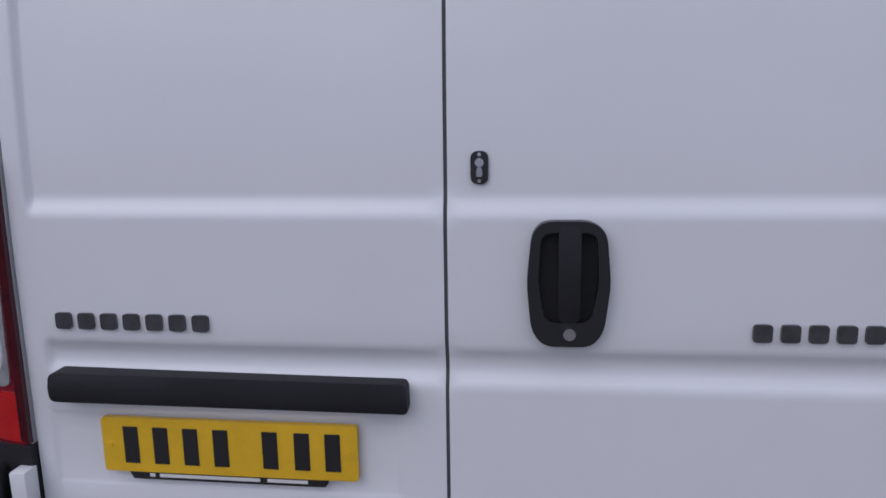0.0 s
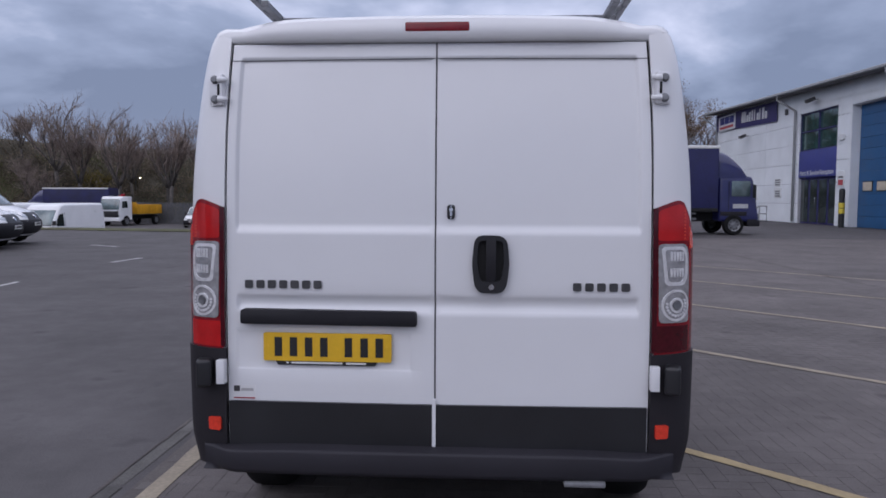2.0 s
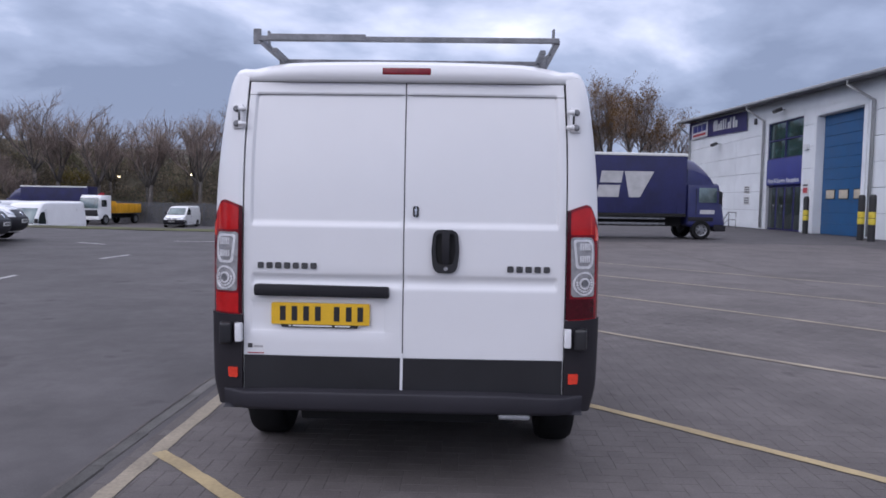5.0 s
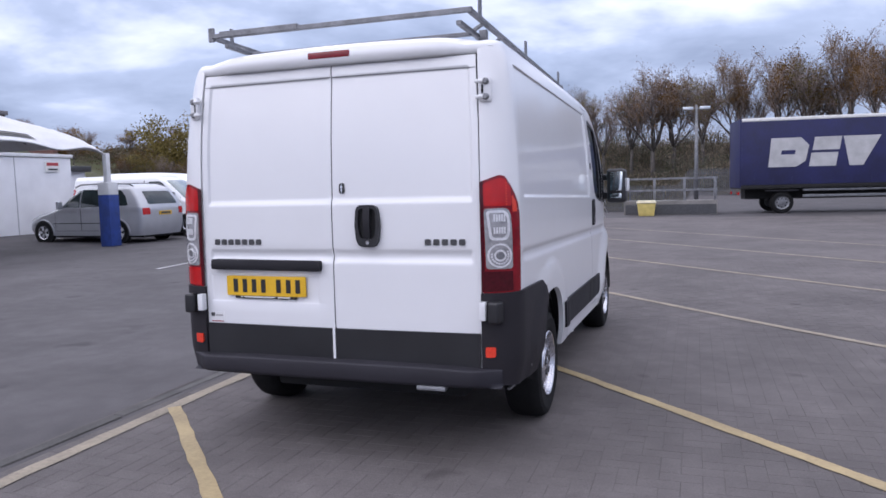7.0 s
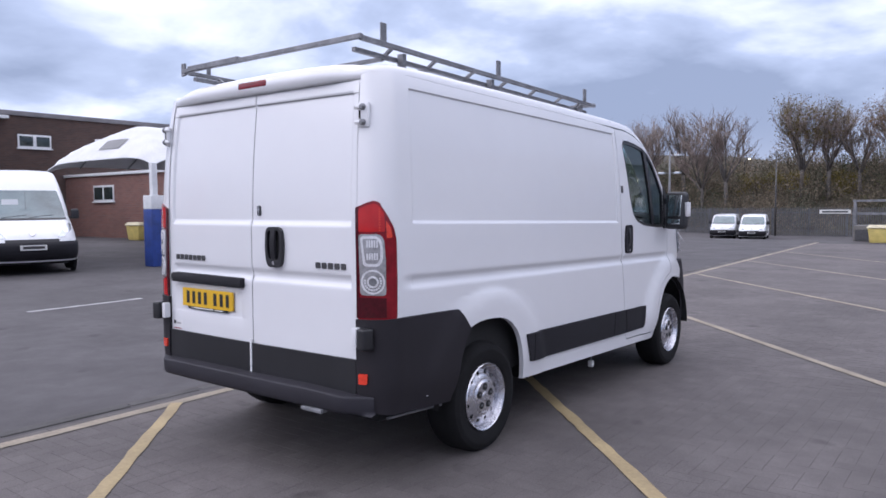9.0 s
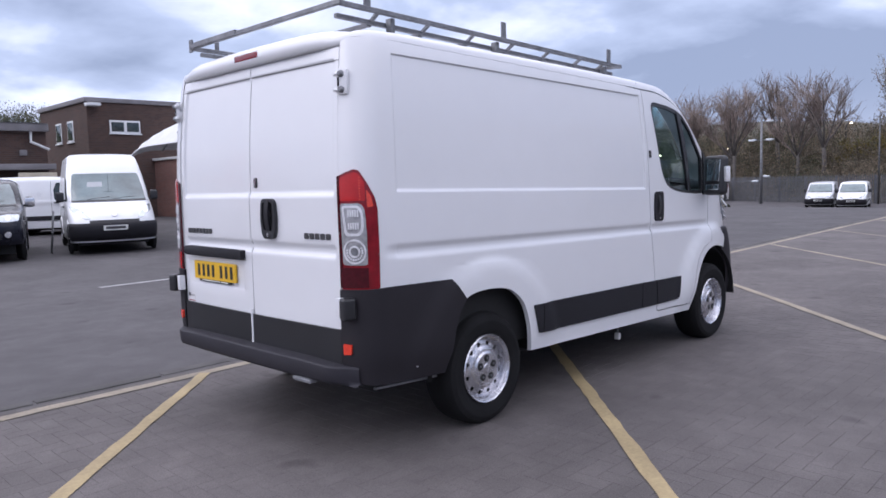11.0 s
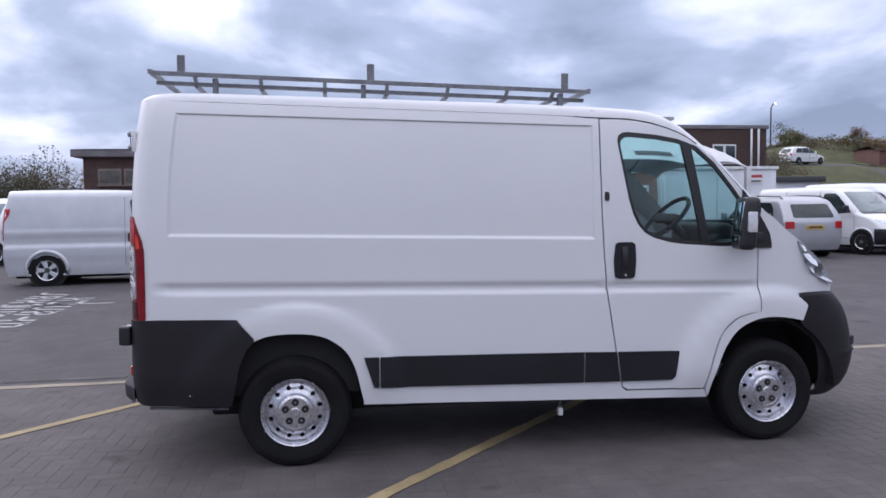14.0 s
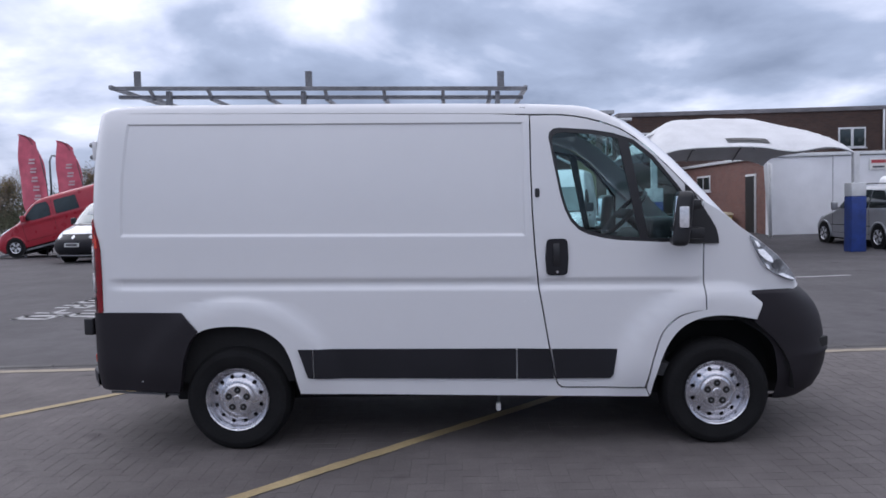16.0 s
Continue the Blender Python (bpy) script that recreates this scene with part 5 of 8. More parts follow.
# ---- other vehicles ----
def far_wheel(parent, at, r, width, m, rim_mat):
    to = Matrix.Translation(at) @ (Matrix() if m > 0 else Matrix.Rotation(math.pi, 4, "Z"))
    w = width / 2
    t = part("wheel", moved(lathe([(r * 0.6, -w), (r * 0.95, -w), (r, -w + 0.03), (r, w - 0.03), (r * 0.95, w), (r * 0.66, w + 0.004), (r * 0.62, w - 0.01)], 28), to), RUBBER, parent, smooth=35)
    hub = part("rim", moved(lathe([(0, w + 0.0), (r * 0.16, w + 0.0), (r * 0.2, w - 0.03), (r * 0.5, w - 0.045), (r * 0.6, w - 0.01), (r * 0.63, w - 0.002)], 24), to), BADGE if rim_mat is SILVER else rim_mat, t)
    if rim_mat is SILVER:
        part("rim_lip", moved(lathe([(r * 0.55, w - 0.02), (r * 0.58, w - 0.004), (r * 0.64, w + 0.004), (r * 0.655, w - 0.004)], 28), to), STEEL, hub)
        for k in range(5):
            a = 2 * math.pi * k / 5 + 0.3
            sp = solid((w - 0.03, w - 0.003, -r * 0.13, r * 0.13, r * 0.06, r * 0.60), bevel=0.012, seg=1)
            for v in sp.verts:
                v.co.y *= 0.65 + 0.6 * v.co.z / (r * 0.6)
            part("spoke", moved(sp, to @ Matrix.Rotation(a, 4, "X")), SILVER, hub)
    else:
        # the rim is uncut: dark discs on it stand in for shaded holes
        for k in range(8):
            a = 2 * math.pi * k / 8
            part("rim_hole_shade", moved(lathe([(0, w - 0.028), (r * 0.065, w - 0.028), (r * 0.07, w - 0.05)], 8), to @ Matrix.Translation((0, r * 0.42 * math.cos(a), r * 0.42 * math.sin(a)))), DARK, hub)
    return t


def seam_loop(y0, y1, z0, z1, w=0.009):
    """Thin shut lines of a door."""
    return [[(y0, z0), (y0 + w, z0), (y0 + w, z1), (y0, z1)], [(y1, z0), (y1 + w, z0), (y1 + w, z1), (y1, z1)], [(y0, z0), (y1, z0), (y1, z0 + w), (y0, z0 + w)]]


def vehicle(name, label, category, at, turn, s, paint, group="", rx=0.0, lift=0.0, rim=STEEL, price=False, scale=1.0):
    """A road vehicle on its shape s, y ahead from its tail; built of level sections with rounded ends."""
    th = thing(name, label, category, (at[0], at[1], land(*at[:2]) + lift if len(at) < 3 else at[2]), turn, group, rx)
    H, half, belt = s["H"], s["half"], s["belt"]
    nose = curve([p[0] for p in s["nose"]], [p[1] for p in s["nose"]])
    tail = curve([p[0] for p in s["tail"]], [p[1] for p in s["tail"]])
    roundness = curve([0.2, 0.6, 1.0, 1.3, H - 0.2, H], s.get("round", [0.42, 0.52, 0.60, 0.42, 0.30, 0.30]))
    low, rr, P = s.get("low", 0.22), s.get("tail_round", 0.12), 2.3

    def width(z):
        k = 1 - 0.05 * max(0.0, (0.55 - z) / 0.4) ** 2 - s.get("tumble", 0.12) * max(0.0, (z - belt) / (H - belt)) ** 1.5
        k += 0.012 * ease(belt - 0.16, belt - 0.04, z) * ease(belt + 0.06, belt, z)
        if s.get("crease"):
            k += 0.030 * ease(s["crease"] + 0.03, s["crease"] - 0.05, z) - 0.016 * ease(s["crease"] - 0.24, s["crease"] - 0.30, z)
        t = max(0.0, (z - H + 0.13) / 0.13)
        return half * k - 0.17 * (1 - math.sqrt(max(0.0, 1 - min(t, 0.999) ** 2)))

    def front_y(x, z):
        q = min(abs(x) / width(z), 1.0)
        return nose(z) - roundness(z) * (1 - (1 - q ** P) ** (1 / P))

    def Ff(x, z, o=0.0):
        return (x, front_y(x, z) + o, z + 0.4 * o)

    def Fr(x, z, o=0.0):
        q = min(abs(x) / width(z), 1.0)
        return (x, tail(z) + rr * (1 - (1 - q ** 4) ** 0.25) - o, z)

    def Fs(y, z, o=0.0):
        a = max(0.0, min((nose(z) - y) / roundness(z), 1.0))
        b = max(0.0, min((y - tail(z)) / rr, 1.0))
        k = (1 - (1 - a) ** P) ** (1 / P) * (1 - (1 - b) ** 4) ** 0.25
        return (width(z) * k + o, y, z)

    # level sections, close together where the outline lies flat
    zs, z, last = [low], low, nose(low)
    while z < H - 0.002:
        z += 0.004
        if z - zs[-1] + abs(nose(z) - last) > 0.075:
            zs.append(z)
            last = nose(z)
    zs.append(H)
    qs = [math.sin(math.pi / 2 * k / 10) for k in range(-10, 11)]
    rows = []
    for z in zs:
        w, n, t, rf = width(z), nose(z), tail(z), roundness(z)
        y0, y1 = t + rr, n - rf
        loop = [(q * w, n - rf * (1 - (1 - abs(q) ** P) ** (1 / P)), z) for q in reversed(qs)]
        loop += [(-w, y1 + (y0 - y1) * k / 9, z) for k in range(1, 9)]
        loop += [(q * w, t + rr * (1 - (1 - abs(q) ** 4) ** 0.25), z) for q in qs]
        loop += [(w, y0 + (y1 - y0) * k / 9, z) for k in range(1, 9)]
        rows.append(loop)
    cy = sum(p[1] for p in rows[-1]) / len(rows[-1])
    for k, dz in ((0.75, 0.018), (0.35, 0.03), (0.05, 0.032)):
        rows.append([(x * k, cy + (y - cy) * k, z + dz) for x, y, z in rows[len(zs) - 1]])
    bm = grid_skin(rows, close=True)
    bmesh.ops.recalc_face_normals(bm, faces=bm.faces)
    body = part("body", bm, paint, th, smooth=42)

    def pair(nm, poly, F, material, owner, off=0.006, thick=0.012, step=0.09, label=""):
        out = []
        for m in (1, -1):
            b = panel(rounded(poly, 0.03, 3), F, step=step, off=off, thick=thick, edge=0.05)
            out.append(part(nm, b if m > 0 else mirrored(b), material, owner, label))
        return out

    for poly in s.get("glass", ()):
        pair("side_window", poly, Fs, GLASS_D, th, off=0.012, thick=0.02)
    for poly in s.get("seams", ()):
        for m in (1, -1):
            b = panel(poly, Fs, step=0.2, off=0.003, thick=0.004, edge=0.1)
            part("door_seam", b if m > 0 else mirrored(b), SEAM, th)
    for poly in s.get("strips", ()):
        pair("side_moulding", poly, Fs, PLASTIC, th, off=0.016, step=0.2)
    for y, z in s.get("handles", ()):
        grip = [(y, z - 0.09), (y + 0.065, z - 0.09), (y + 0.065, z + 0.10), (y, z + 0.10)] if s.get("dark_trim") else [(y, z), (y + 0.16, z), (y + 0.16, z + 0.045), (y, z + 0.045)]
        pair("door_handle", grip, Fs, PLASTIC_D if s.get("bumper") or s.get("dark_trim") else paint, th, off=0.03, thick=0.03, step=0.05)
    z0, z1, k = s["screen"]
    mid = (z0 + z1) / 2
    scr = part("windscreen", panel(rounded([(-k * width(z0), z0), (k * width(z0), z0), (k * width(mid), mid), (k * width(z1) - 0.02, z1), (-k * width(z1) + 0.02, z1), (-k * width(mid), mid)], 0.05, 3), Ff, step=0.08, off=0.006, thick=0.02, edge=0.06), SCREEN, th)
    part("screen_edge", panel([(-k * width(z0), z0 - 0.02), (k * width(z0), z0 - 0.02), (k * width(z0), z0 + 0.02), (-k * width(z0), z0 + 0.02)], Ff, step=0.08, off=0.012, thick=0.02, edge=0.06), PLASTIC_D, scr)
    for x in (-0.05, 0.5):
        part("wiper", tube([Ff(x, z0 + 0.03, 0.02), Ff(x - 0.5, z0 + 0.09, 0.02)], 0.005, 4), PLASTIC_D, scr)
    if price:
        part("price_card", panel([(0.12, mid), (0.46, mid), (0.44, mid + 0.12), (0.12, mid + 0.12)], Ff, step=0.1, off=0.009, thick=0.004), FRAME_CARD, scr, "white price card behind the glass")
    if s.get("rear_glass"):
        a, b, w = s["rear_glass"]
        part("rear_window", panel(rounded([(-w, a), (w, a), (w * 0.92, b), (-w * 0.92, b)], 0.06, 3), Fr, step=0.1, off=0.006, thick=0.012, edge=0.06), GLASS_D, th)
    # lamps, grille, bumpers, plates
    for poly in [s["head"]]:
        lamps = pair("headlamp", poly, Ff, LENS_HEAD, th, off=0.012, thick=0.03, step=0.05)
        cx, cz = sum(p[0] for p in poly) / len(poly), sum(p[1] for p in poly) / len(poly)
        for m, lp in ((1, lamps[0]), (-1, lamps[1])):
            b = panel(ring(cx, cz, 0.055, 12), Ff, step=0.03, off=0.018, thick=0.006)
            part("lamp_bowl", b if m > 0 else mirrored(b), REFLECTOR, lp)
    if s.get("tail_lamp"):
        x0, x1, a, b = s["tail_lamp"]
        pair("tail_lamp", [(x0, a), (x1, a), (x1, b), (x0, b)], Fr, LENS_RED, th, off=0.014, thick=0.04, step=0.05)
    for gz0, gz1, gw in s.get("grille", ()):
        part("grille", panel(rounded([(-gw, gz0), (gw, gz0), (gw * 1.04, gz1), (-gw * 1.04, gz1)], 0.03, 3), Ff, step=0.08, off=0.01, thick=0.02, edge=0.06), PLASTIC_D, th)
    if s.get("emblem"):
        ez = s["emblem"]
        part("emblem", panel(ring(0, ez, 0.06, 14), Ff, step=0.03, off=0.03, thick=0.03), CHROME, th)
    if s.get("bumper"):
        b0, b1 = s["bumper"]
        arch = s["wheels"][1] + s["r"] * 1.2
        rows = []
        for z in np.linspace(b0, b1, 7):
            w = width(z)
            pts = [(q * w * 0.999, front_y(q * w * 0.999, z), z) for q in qs]
            o = 0.03 - 0.05 * ease(b0 + 0.1, b0, z)
            rows.append([(-w - o, arch, z)] + [(x * (1 + o / w), y + o, z) for x, y, z in pts] + [(w + o, arch, z)])
        rows.append([(x * 0.94, y - 0.06, z + 0.02) for x, y, z in rows[-1]])
        fb_ = part("front_bumper", grid_skin(rows), PLASTIC, th, smooth=40)
        part("lower_intake", panel(rounded([(-0.5, b0 + 0.06), (0.5, b0 + 0.06), (0.56, b0 + 0.17), (-0.56, b0 + 0.17)], 0.03), Ff, step=0.1, off=0.036, thick=0.01), DARK, fb_)
        part("rear_bumper", grid_skin([[Fr(q * width(z) * 0.99, z, 0.05) for q in qs] for z in np.linspace(b0 + 0.05, b1 - 0.06, 4)] + [[Fr(q * width(b1), b1 - 0.05, -0.04) for q in qs]]), PLASTIC, th, smooth=40)
    pz = s.get("plate", 0.46)
    np1 = part("number_plate", panel([(-0.26, pz), (0.26, pz), (0.26, pz + 0.11), (-0.26, pz + 0.11)], Ff, step=0.1, off=0.05, thick=0.03), PLATE_W, th)
    part("character_bar", panel([(-0.21, pz + 0.025), (0.21, pz + 0.025), (0.21, pz + 0.085), (-0.21, pz + 0.085)], Ff, step=0.1, off=0.053, thick=0.002), BADGE, np1)
    rz_ = s.get("rear_plate", 0.68)
    np2 = part("number_plate", panel([(-0.26, rz_), (0.26, rz_), (0.26, rz_ + 0.11), (-0.26, rz_ + 0.11)], Fr, step=0.1, off=0.02, thick=0.02), PLATE_Y, th)
    part("character_bar", panel([(-0.21, rz_ + 0.025), (0.21, rz_ + 0.025), (0.21, rz_ + 0.085), (-0.21, rz_ + 0.085)], Fr, step=0.1, off=0.023, thick=0.002), BADGE, np2)
    if s.get("mirror"):
        my, mz = s["mirror"]
        for m in (1, -1):
            x = Fs(my, mz)[0]
            mb = solid((-0.09, 0.09, -0.06, 0.06, -0.11, 0.13), bevel=0.05, seg=3)
            mr = part("mirror", moved(mb, Matrix.Translation((m * (x + 0.14), my, mz + 0.03))), PLASTIC_D if s.get("bumper") else paint, th, smooth=60)
            part("mirror_arm", tube([(m * (x - 0.02), my + 0.02, mz - 0.04), (m * (x + 0.08), my, mz - 0.03)], 0.024, 6), PLASTIC_D, mr)
    if s.get("rails"):
        for m in (1, -1):
            pts = [(m * half * 0.70, y, H + dz) for y, dz in ((0.55, -0.06), (0.7, 0.02), (1.6, 0.05), (2.5, 0.03), (2.7, -0.05))]
            part("roof_rail", tube(pts, 0.02, 6), BADGE, th)
    r = s["r"]
    for cy in s["wheels"]:
        for m in (1, -1):
            x = Fs(cy, r * 1.6)[0]
            arc = [2 * math.pi * k / 24 for k in range(-3, 16)]
            lip = [(m * (Fs(cy + r * 1.19 * math.cos(a), max(low + 0.02, r + r * 1.19 * math.sin(a)))[0] + 0.004), cy + r * 1.19 * math.cos(a), max(low + 0.02, r + r * 1.19 * math.sin(a))) for a in arc]
            # the body is uncut: a dark disc stands in for the shaded wheel opening
            part("wheel_arch", moved(lathe([(0, 0.010), (r * 1.15, 0.010), (r * 1.17, -0.06)], 28), Matrix.Translation((m * (x + 0.0), cy, r)) @ (Matrix() if m > 0 else Matrix.Rotation(math.pi, 4, "Z"))), DARK, th)
            part("arch_lip", tube(lip, s.get("lip", 0.026), 6), paint, th, smooth=60)
            far_wheel(th, (m * (x - 0.075), cy, r), r, 0.2, m, rim)
    part("underside", solid((-half * 0.8, half * 0.8, 0.2, nose(0.4) - 0.35, 0.16, low + 0.05)), DARK, th)
    return th


FRAME_CARD = mat("white_card", (0.42, 0.44, 0.46), 0.6, var=0.04)
BACK = [(0.2, 0.06), (0.45, 0.0), (1.0, 0.0), (1.5, 0.03), (1.85, 0.09), (2.6, 0.12)]
MID = dict(H=1.95, half=0.94, belt=1.12, r=0.33, wheels=(0.95, 3.98), tail=BACK,
           nose=[(0.2, 4.66), (0.35, 4.80), (0.5, 4.86), (0.62, 4.86), (0.75, 4.81), (0.88, 4.72), (0.98, 4.58), (1.05, 4.40), (1.11, 4.20), (1.18, 4.05), (1.3, 3.91), (1.5, 3.68), (1.7, 3.44), (1.82, 3.26), (1.9, 3.05), (1.95, 2.75)],
           screen=(1.17, 1.80, 0.88), glass=[[(2.62, 1.16), (3.2, 1.14), (3.62, 1.19), (3.38, 1.45), (3.16, 1.68), (3.04, 1.76), (2.68, 1.76), (2.6, 1.5)]],
           head=[(0.50, 0.78), (0.70, 0.80), (0.90, 0.94), (0.88, 1.00), (0.72, 0.96), (0.52, 0.86)], grille=[(0.74, 0.84, 0.46)], emblem=0.80, bumper=(0.22, 0.70), plate=0.50,
           mirror=(3.55, 1.24), seams=seam_loop(2.52, 3.72, 0.42, 1.80) + seam_loop(1.25, 2.50, 0.42, 1.82), handles=[(2.60, 1.02)], tail_lamp=(0.80, 0.915, 0.95, 1.55))
OLD = dict(MID, crease=0.84, lip=0.045, dark_trim=True, nose=[(0.2, 4.56), (0.32, 4.70), (0.45, 4.76), (0.6, 4.74), (0.72, 4.69), (0.84, 4.60), (0.94, 4.46), (1.02, 4.28), (1.10, 4.10), (1.2, 3.96), (1.35, 3.80), (1.55, 3.58), (1.72, 3.36), (1.85, 3.14), (1.92, 2.95), (1.97, 2.6)],
           H=1.97, bumper=None, grille=[(0.30, 0.44, 0.5)], wheels=(0.85, 3.72), head=[(0.55, 0.80), (0.72, 0.78), (0.91, 0.90), (0.92, 1.02), (0.80, 1.04), (0.62, 0.94)],
           glass=[[(2.52, 1.28), (2.60, 1.19), (3.06, 1.12), (3.46, 1.10), (3.54, 1.16), (3.50, 1.24), (3.32, 1.48), (3.06, 1.74), (2.90, 1.82), (2.54, 1.82), (2.47, 1.74)]], mirror=(3.40, 1.24), handles=[(2.42, 0.98)],
           strips=[[(3.98 + 0.30, 0.46), (4.52, 0.42), (4.60, 0.60), (4.32, 0.62)]], seams=seam_loop(2.36, 3.58, 0.42, 1.82, 0.006), tail_lamp=(0.82, 0.915, 0.95, 1.60))
SMALL = dict(H=1.81, half=0.90, belt=1.05, r=0.31, wheels=(0.72, 3.45), tail=[(0.2, 0.05), (0.45, 0.0), (1.0, 0.0), (1.5, 0.04), (1.8, 0.10)],
             nose=[(0.2, 4.16), (0.35, 4.30), (0.5, 4.36), (0.62, 4.35), (0.75, 4.29), (0.86, 4.18), (0.94, 4.02), (1.0, 3.82), (1.06, 3.60), (1.13, 3.42), (1.25, 3.24), (1.42, 3.02), (1.58, 2.78), (1.7, 2.56), (1.77, 2.34), (1.81, 2.0)],
             screen=(1.12, 1.66, 0.88), glass=[[(1.92, 1.10), (2.5, 1.08), (2.95, 1.13), (2.75, 1.34), (2.5, 1.54), (2.38, 1.62), (1.98, 1.62), (1.9, 1.4)]],
             head=[(0.46, 0.72), (0.60, 0.72), (0.82, 0.86), (0.86, 0.98), (0.78, 1.00), (0.58, 0.86)], grille=[(0.60, 0.68, 0.45)], emblem=0.80, bumper=(0.22, 0.64), plate=0.46,
             mirror=(2.85, 1.16), seams=seam_loop(1.82, 3.0, 0.42, 1.66), handles=[(1.9, 0.98)], strips=[[(1.08, 0.46), (3.05, 0.46), (3.05, 0.60), (1.08, 0.60)]], tail_lamp=(0.77, 0.875, 0.85, 1.45))
TALL = dict(MID, H=2.36, tumble=0.17, screen=(1.17, 1.84, 0.88), tail=BACK,
            nose=[(0.2, 4.60), (0.35, 4.74), (0.5, 4.80), (0.62, 4.80), (0.75, 4.74), (0.86, 4.64), (0.96, 4.48), (1.04, 4.28), (1.11, 4.10), (1.2, 3.94), (1.35, 3.76), (1.6, 3.48), (1.8, 3.28), (1.95, 3.14), (2.1, 2.98), (2.22, 2.80), (2.31, 2.58), (2.36, 2.2)],
            head=[(0.50, 0.76), (0.62, 0.76), (0.85, 0.92), (0.90, 1.06), (0.82, 1.06), (0.62, 0.92)], grille=[(0.64, 0.73, 0.52)], emblem=0.86, bumper=(0.22, 0.66), plate=0.48, wheels=(0.85, 3.9))
BIG = dict(H=2.55, half=1.0, belt=1.3, r=0.34, wheels=(1.1, 4.8), tumble=0.10, tail=[(0.2, 0.06), (0.45, 0.0), (1.4, 0.0), (2.0, 0.03), (2.4, 0.08), (2.6, 0.1)],
           nose=[(0.2, 5.7), (0.4, 5.86), (0.6, 5.9), (0.8, 5.86), (1.0, 5.74), (1.15, 5.52), (1.27, 5.24), (1.36, 5.04), (1.5, 4.92), (1.8, 4.70), (2.1, 4.46), (2.3, 4.28), (2.42, 4.12), (2.5, 3.9), (2.55, 3.5)],
           screen=(1.40, 2.20, 0.9), glass=[[(3.85, 1.36), (4.45, 1.36), (4.52, 1.45), (4.40, 1.75), (4.2, 1.98), (3.9, 2.02)]],
           head=[(0.6, 0.88), (0.8, 0.9), (0.94, 1.12), (0.86, 1.2), (0.66, 1.02)], grille=[(0.84, 0.98, 0.5)], bumper=(0.22, 0.7), mirror=(4.75, 1.5), seams=seam_loop(3.75, 4.8, 0.45, 2.1), strips=[[(1.6, 0.95), (3.0, 0.95), (3.0, 1.0), (1.6, 1.0)]])
CARRIER = dict(H=1.70, half=0.905, belt=1.04, r=0.32, wheels=(0.92, 3.77), tumble=0.20, tail_round=0.22, round=[0.45, 0.55, 0.62, 0.45, 0.35, 0.35],
               tail=[(0.2, 0.10), (0.45, 0.02), (0.8, 0.0), (1.02, 0.02), (1.2, 0.10), (1.45, 0.28), (1.6, 0.42), (1.70, 0.62)],
               nose=[(0.2, 4.42), (0.35, 4.56), (0.5, 4.62), (0.6, 4.61), (0.7, 4.54), (0.78, 4.42), (0.85, 4.22), (0.92, 3.96), (0.98, 3.70), (1.05, 3.48), (1.18, 3.24), (1.35, 2.98), (1.5, 2.74), (1.6, 2.52), (1.66, 2.3), (1.70, 1.9)],
               screen=(1.06, 1.56, 0.88), rear_glass=(1.12, 1.50, 0.62), glass=[[(0.55, 1.10), (1.36, 1.08), (1.36, 1.56), (0.86, 1.54), (0.66, 1.36)], [(1.42, 1.08), (2.28, 1.06), (2.28, 1.58), (1.42, 1.57)], [(2.34, 1.06), (3.26, 1.08), (2.98, 1.30), (2.68, 1.50), (2.34, 1.57)]],
               head=[(0.42, 0.64), (0.60, 0.64), (0.84, 0.74), (0.84, 0.82), (0.62, 0.80), (0.44, 0.74)], grille=[(0.60, 0.68, 0.36)], bumper=None, plate=0.42, mirror=(3.02, 1.10), rails=True,
               seams=seam_loop(1.38, 2.30, 0.36, 1.6) + seam_loop(2.31, 3.3, 0.36, 1.1) + [[(1.30, 0.58), (3.4, 0.58), (3.4, 0.60), (1.30, 0.60)]], handles=[(1.46, 0.92), (2.4, 0.92)], tail_lamp=(0.62, 0.86, 0.82, 1.02), rear_plate=0.80)
CAR = dict(CARRIER, rails=False)
TRUCK = dict(H=1.78, half=0.90, belt=1.14, r=0.38, wheels=(0.95, 3.95), low=0.36, tumble=0.16, round=[0.30, 0.36, 0.44, 0.40, 0.30, 0.30],
             tail=[(0.3, 0.06), (0.5, 0.0), (1.1, 0.0), (1.5, 0.15), (1.8, 0.3)],
             nose=[(0.3, 4.84), (0.45, 4.98), (0.6, 5.02), (0.75, 5.02), (0.88, 4.98), (0.98, 4.88), (1.05, 4.66), (1.09, 4.36), (1.13, 4.06), (1.18, 3.82), (1.28, 3.62), (1.42, 3.42), (1.55, 3.22), (1.66, 3.02), (1.73, 2.8), (1.78, 2.4)],
             screen=(1.19, 1.66, 0.87), glass=[[(0.5, 1.20), (1.3, 1.18), (1.3, 1.6), (0.7, 1.58)], [(1.4, 1.18), (2.3, 1.16), (2.3, 1.62), (1.4, 1.62)], [(2.36, 1.16), (3.4, 1.2), (3.1, 1.46), (2.85, 1.62), (2.36, 1.62)]],
             head=[(0.44, 0.86), (0.60, 0.84), (0.84, 0.86), (0.85, 0.99), (0.62, 1.0), (0.48, 0.98)], grille=[(0.80, 0.96, 0.36), (0.48, 0.60, 0.5)], emblem=None, bumper=None, plate=0.66, mirror=(3.2, 1.2), seams=seam_loop(2.3, 3.4, 0.5, 1.14), tail_lamp=(0.76, 0.88, 0.85, 1.2))

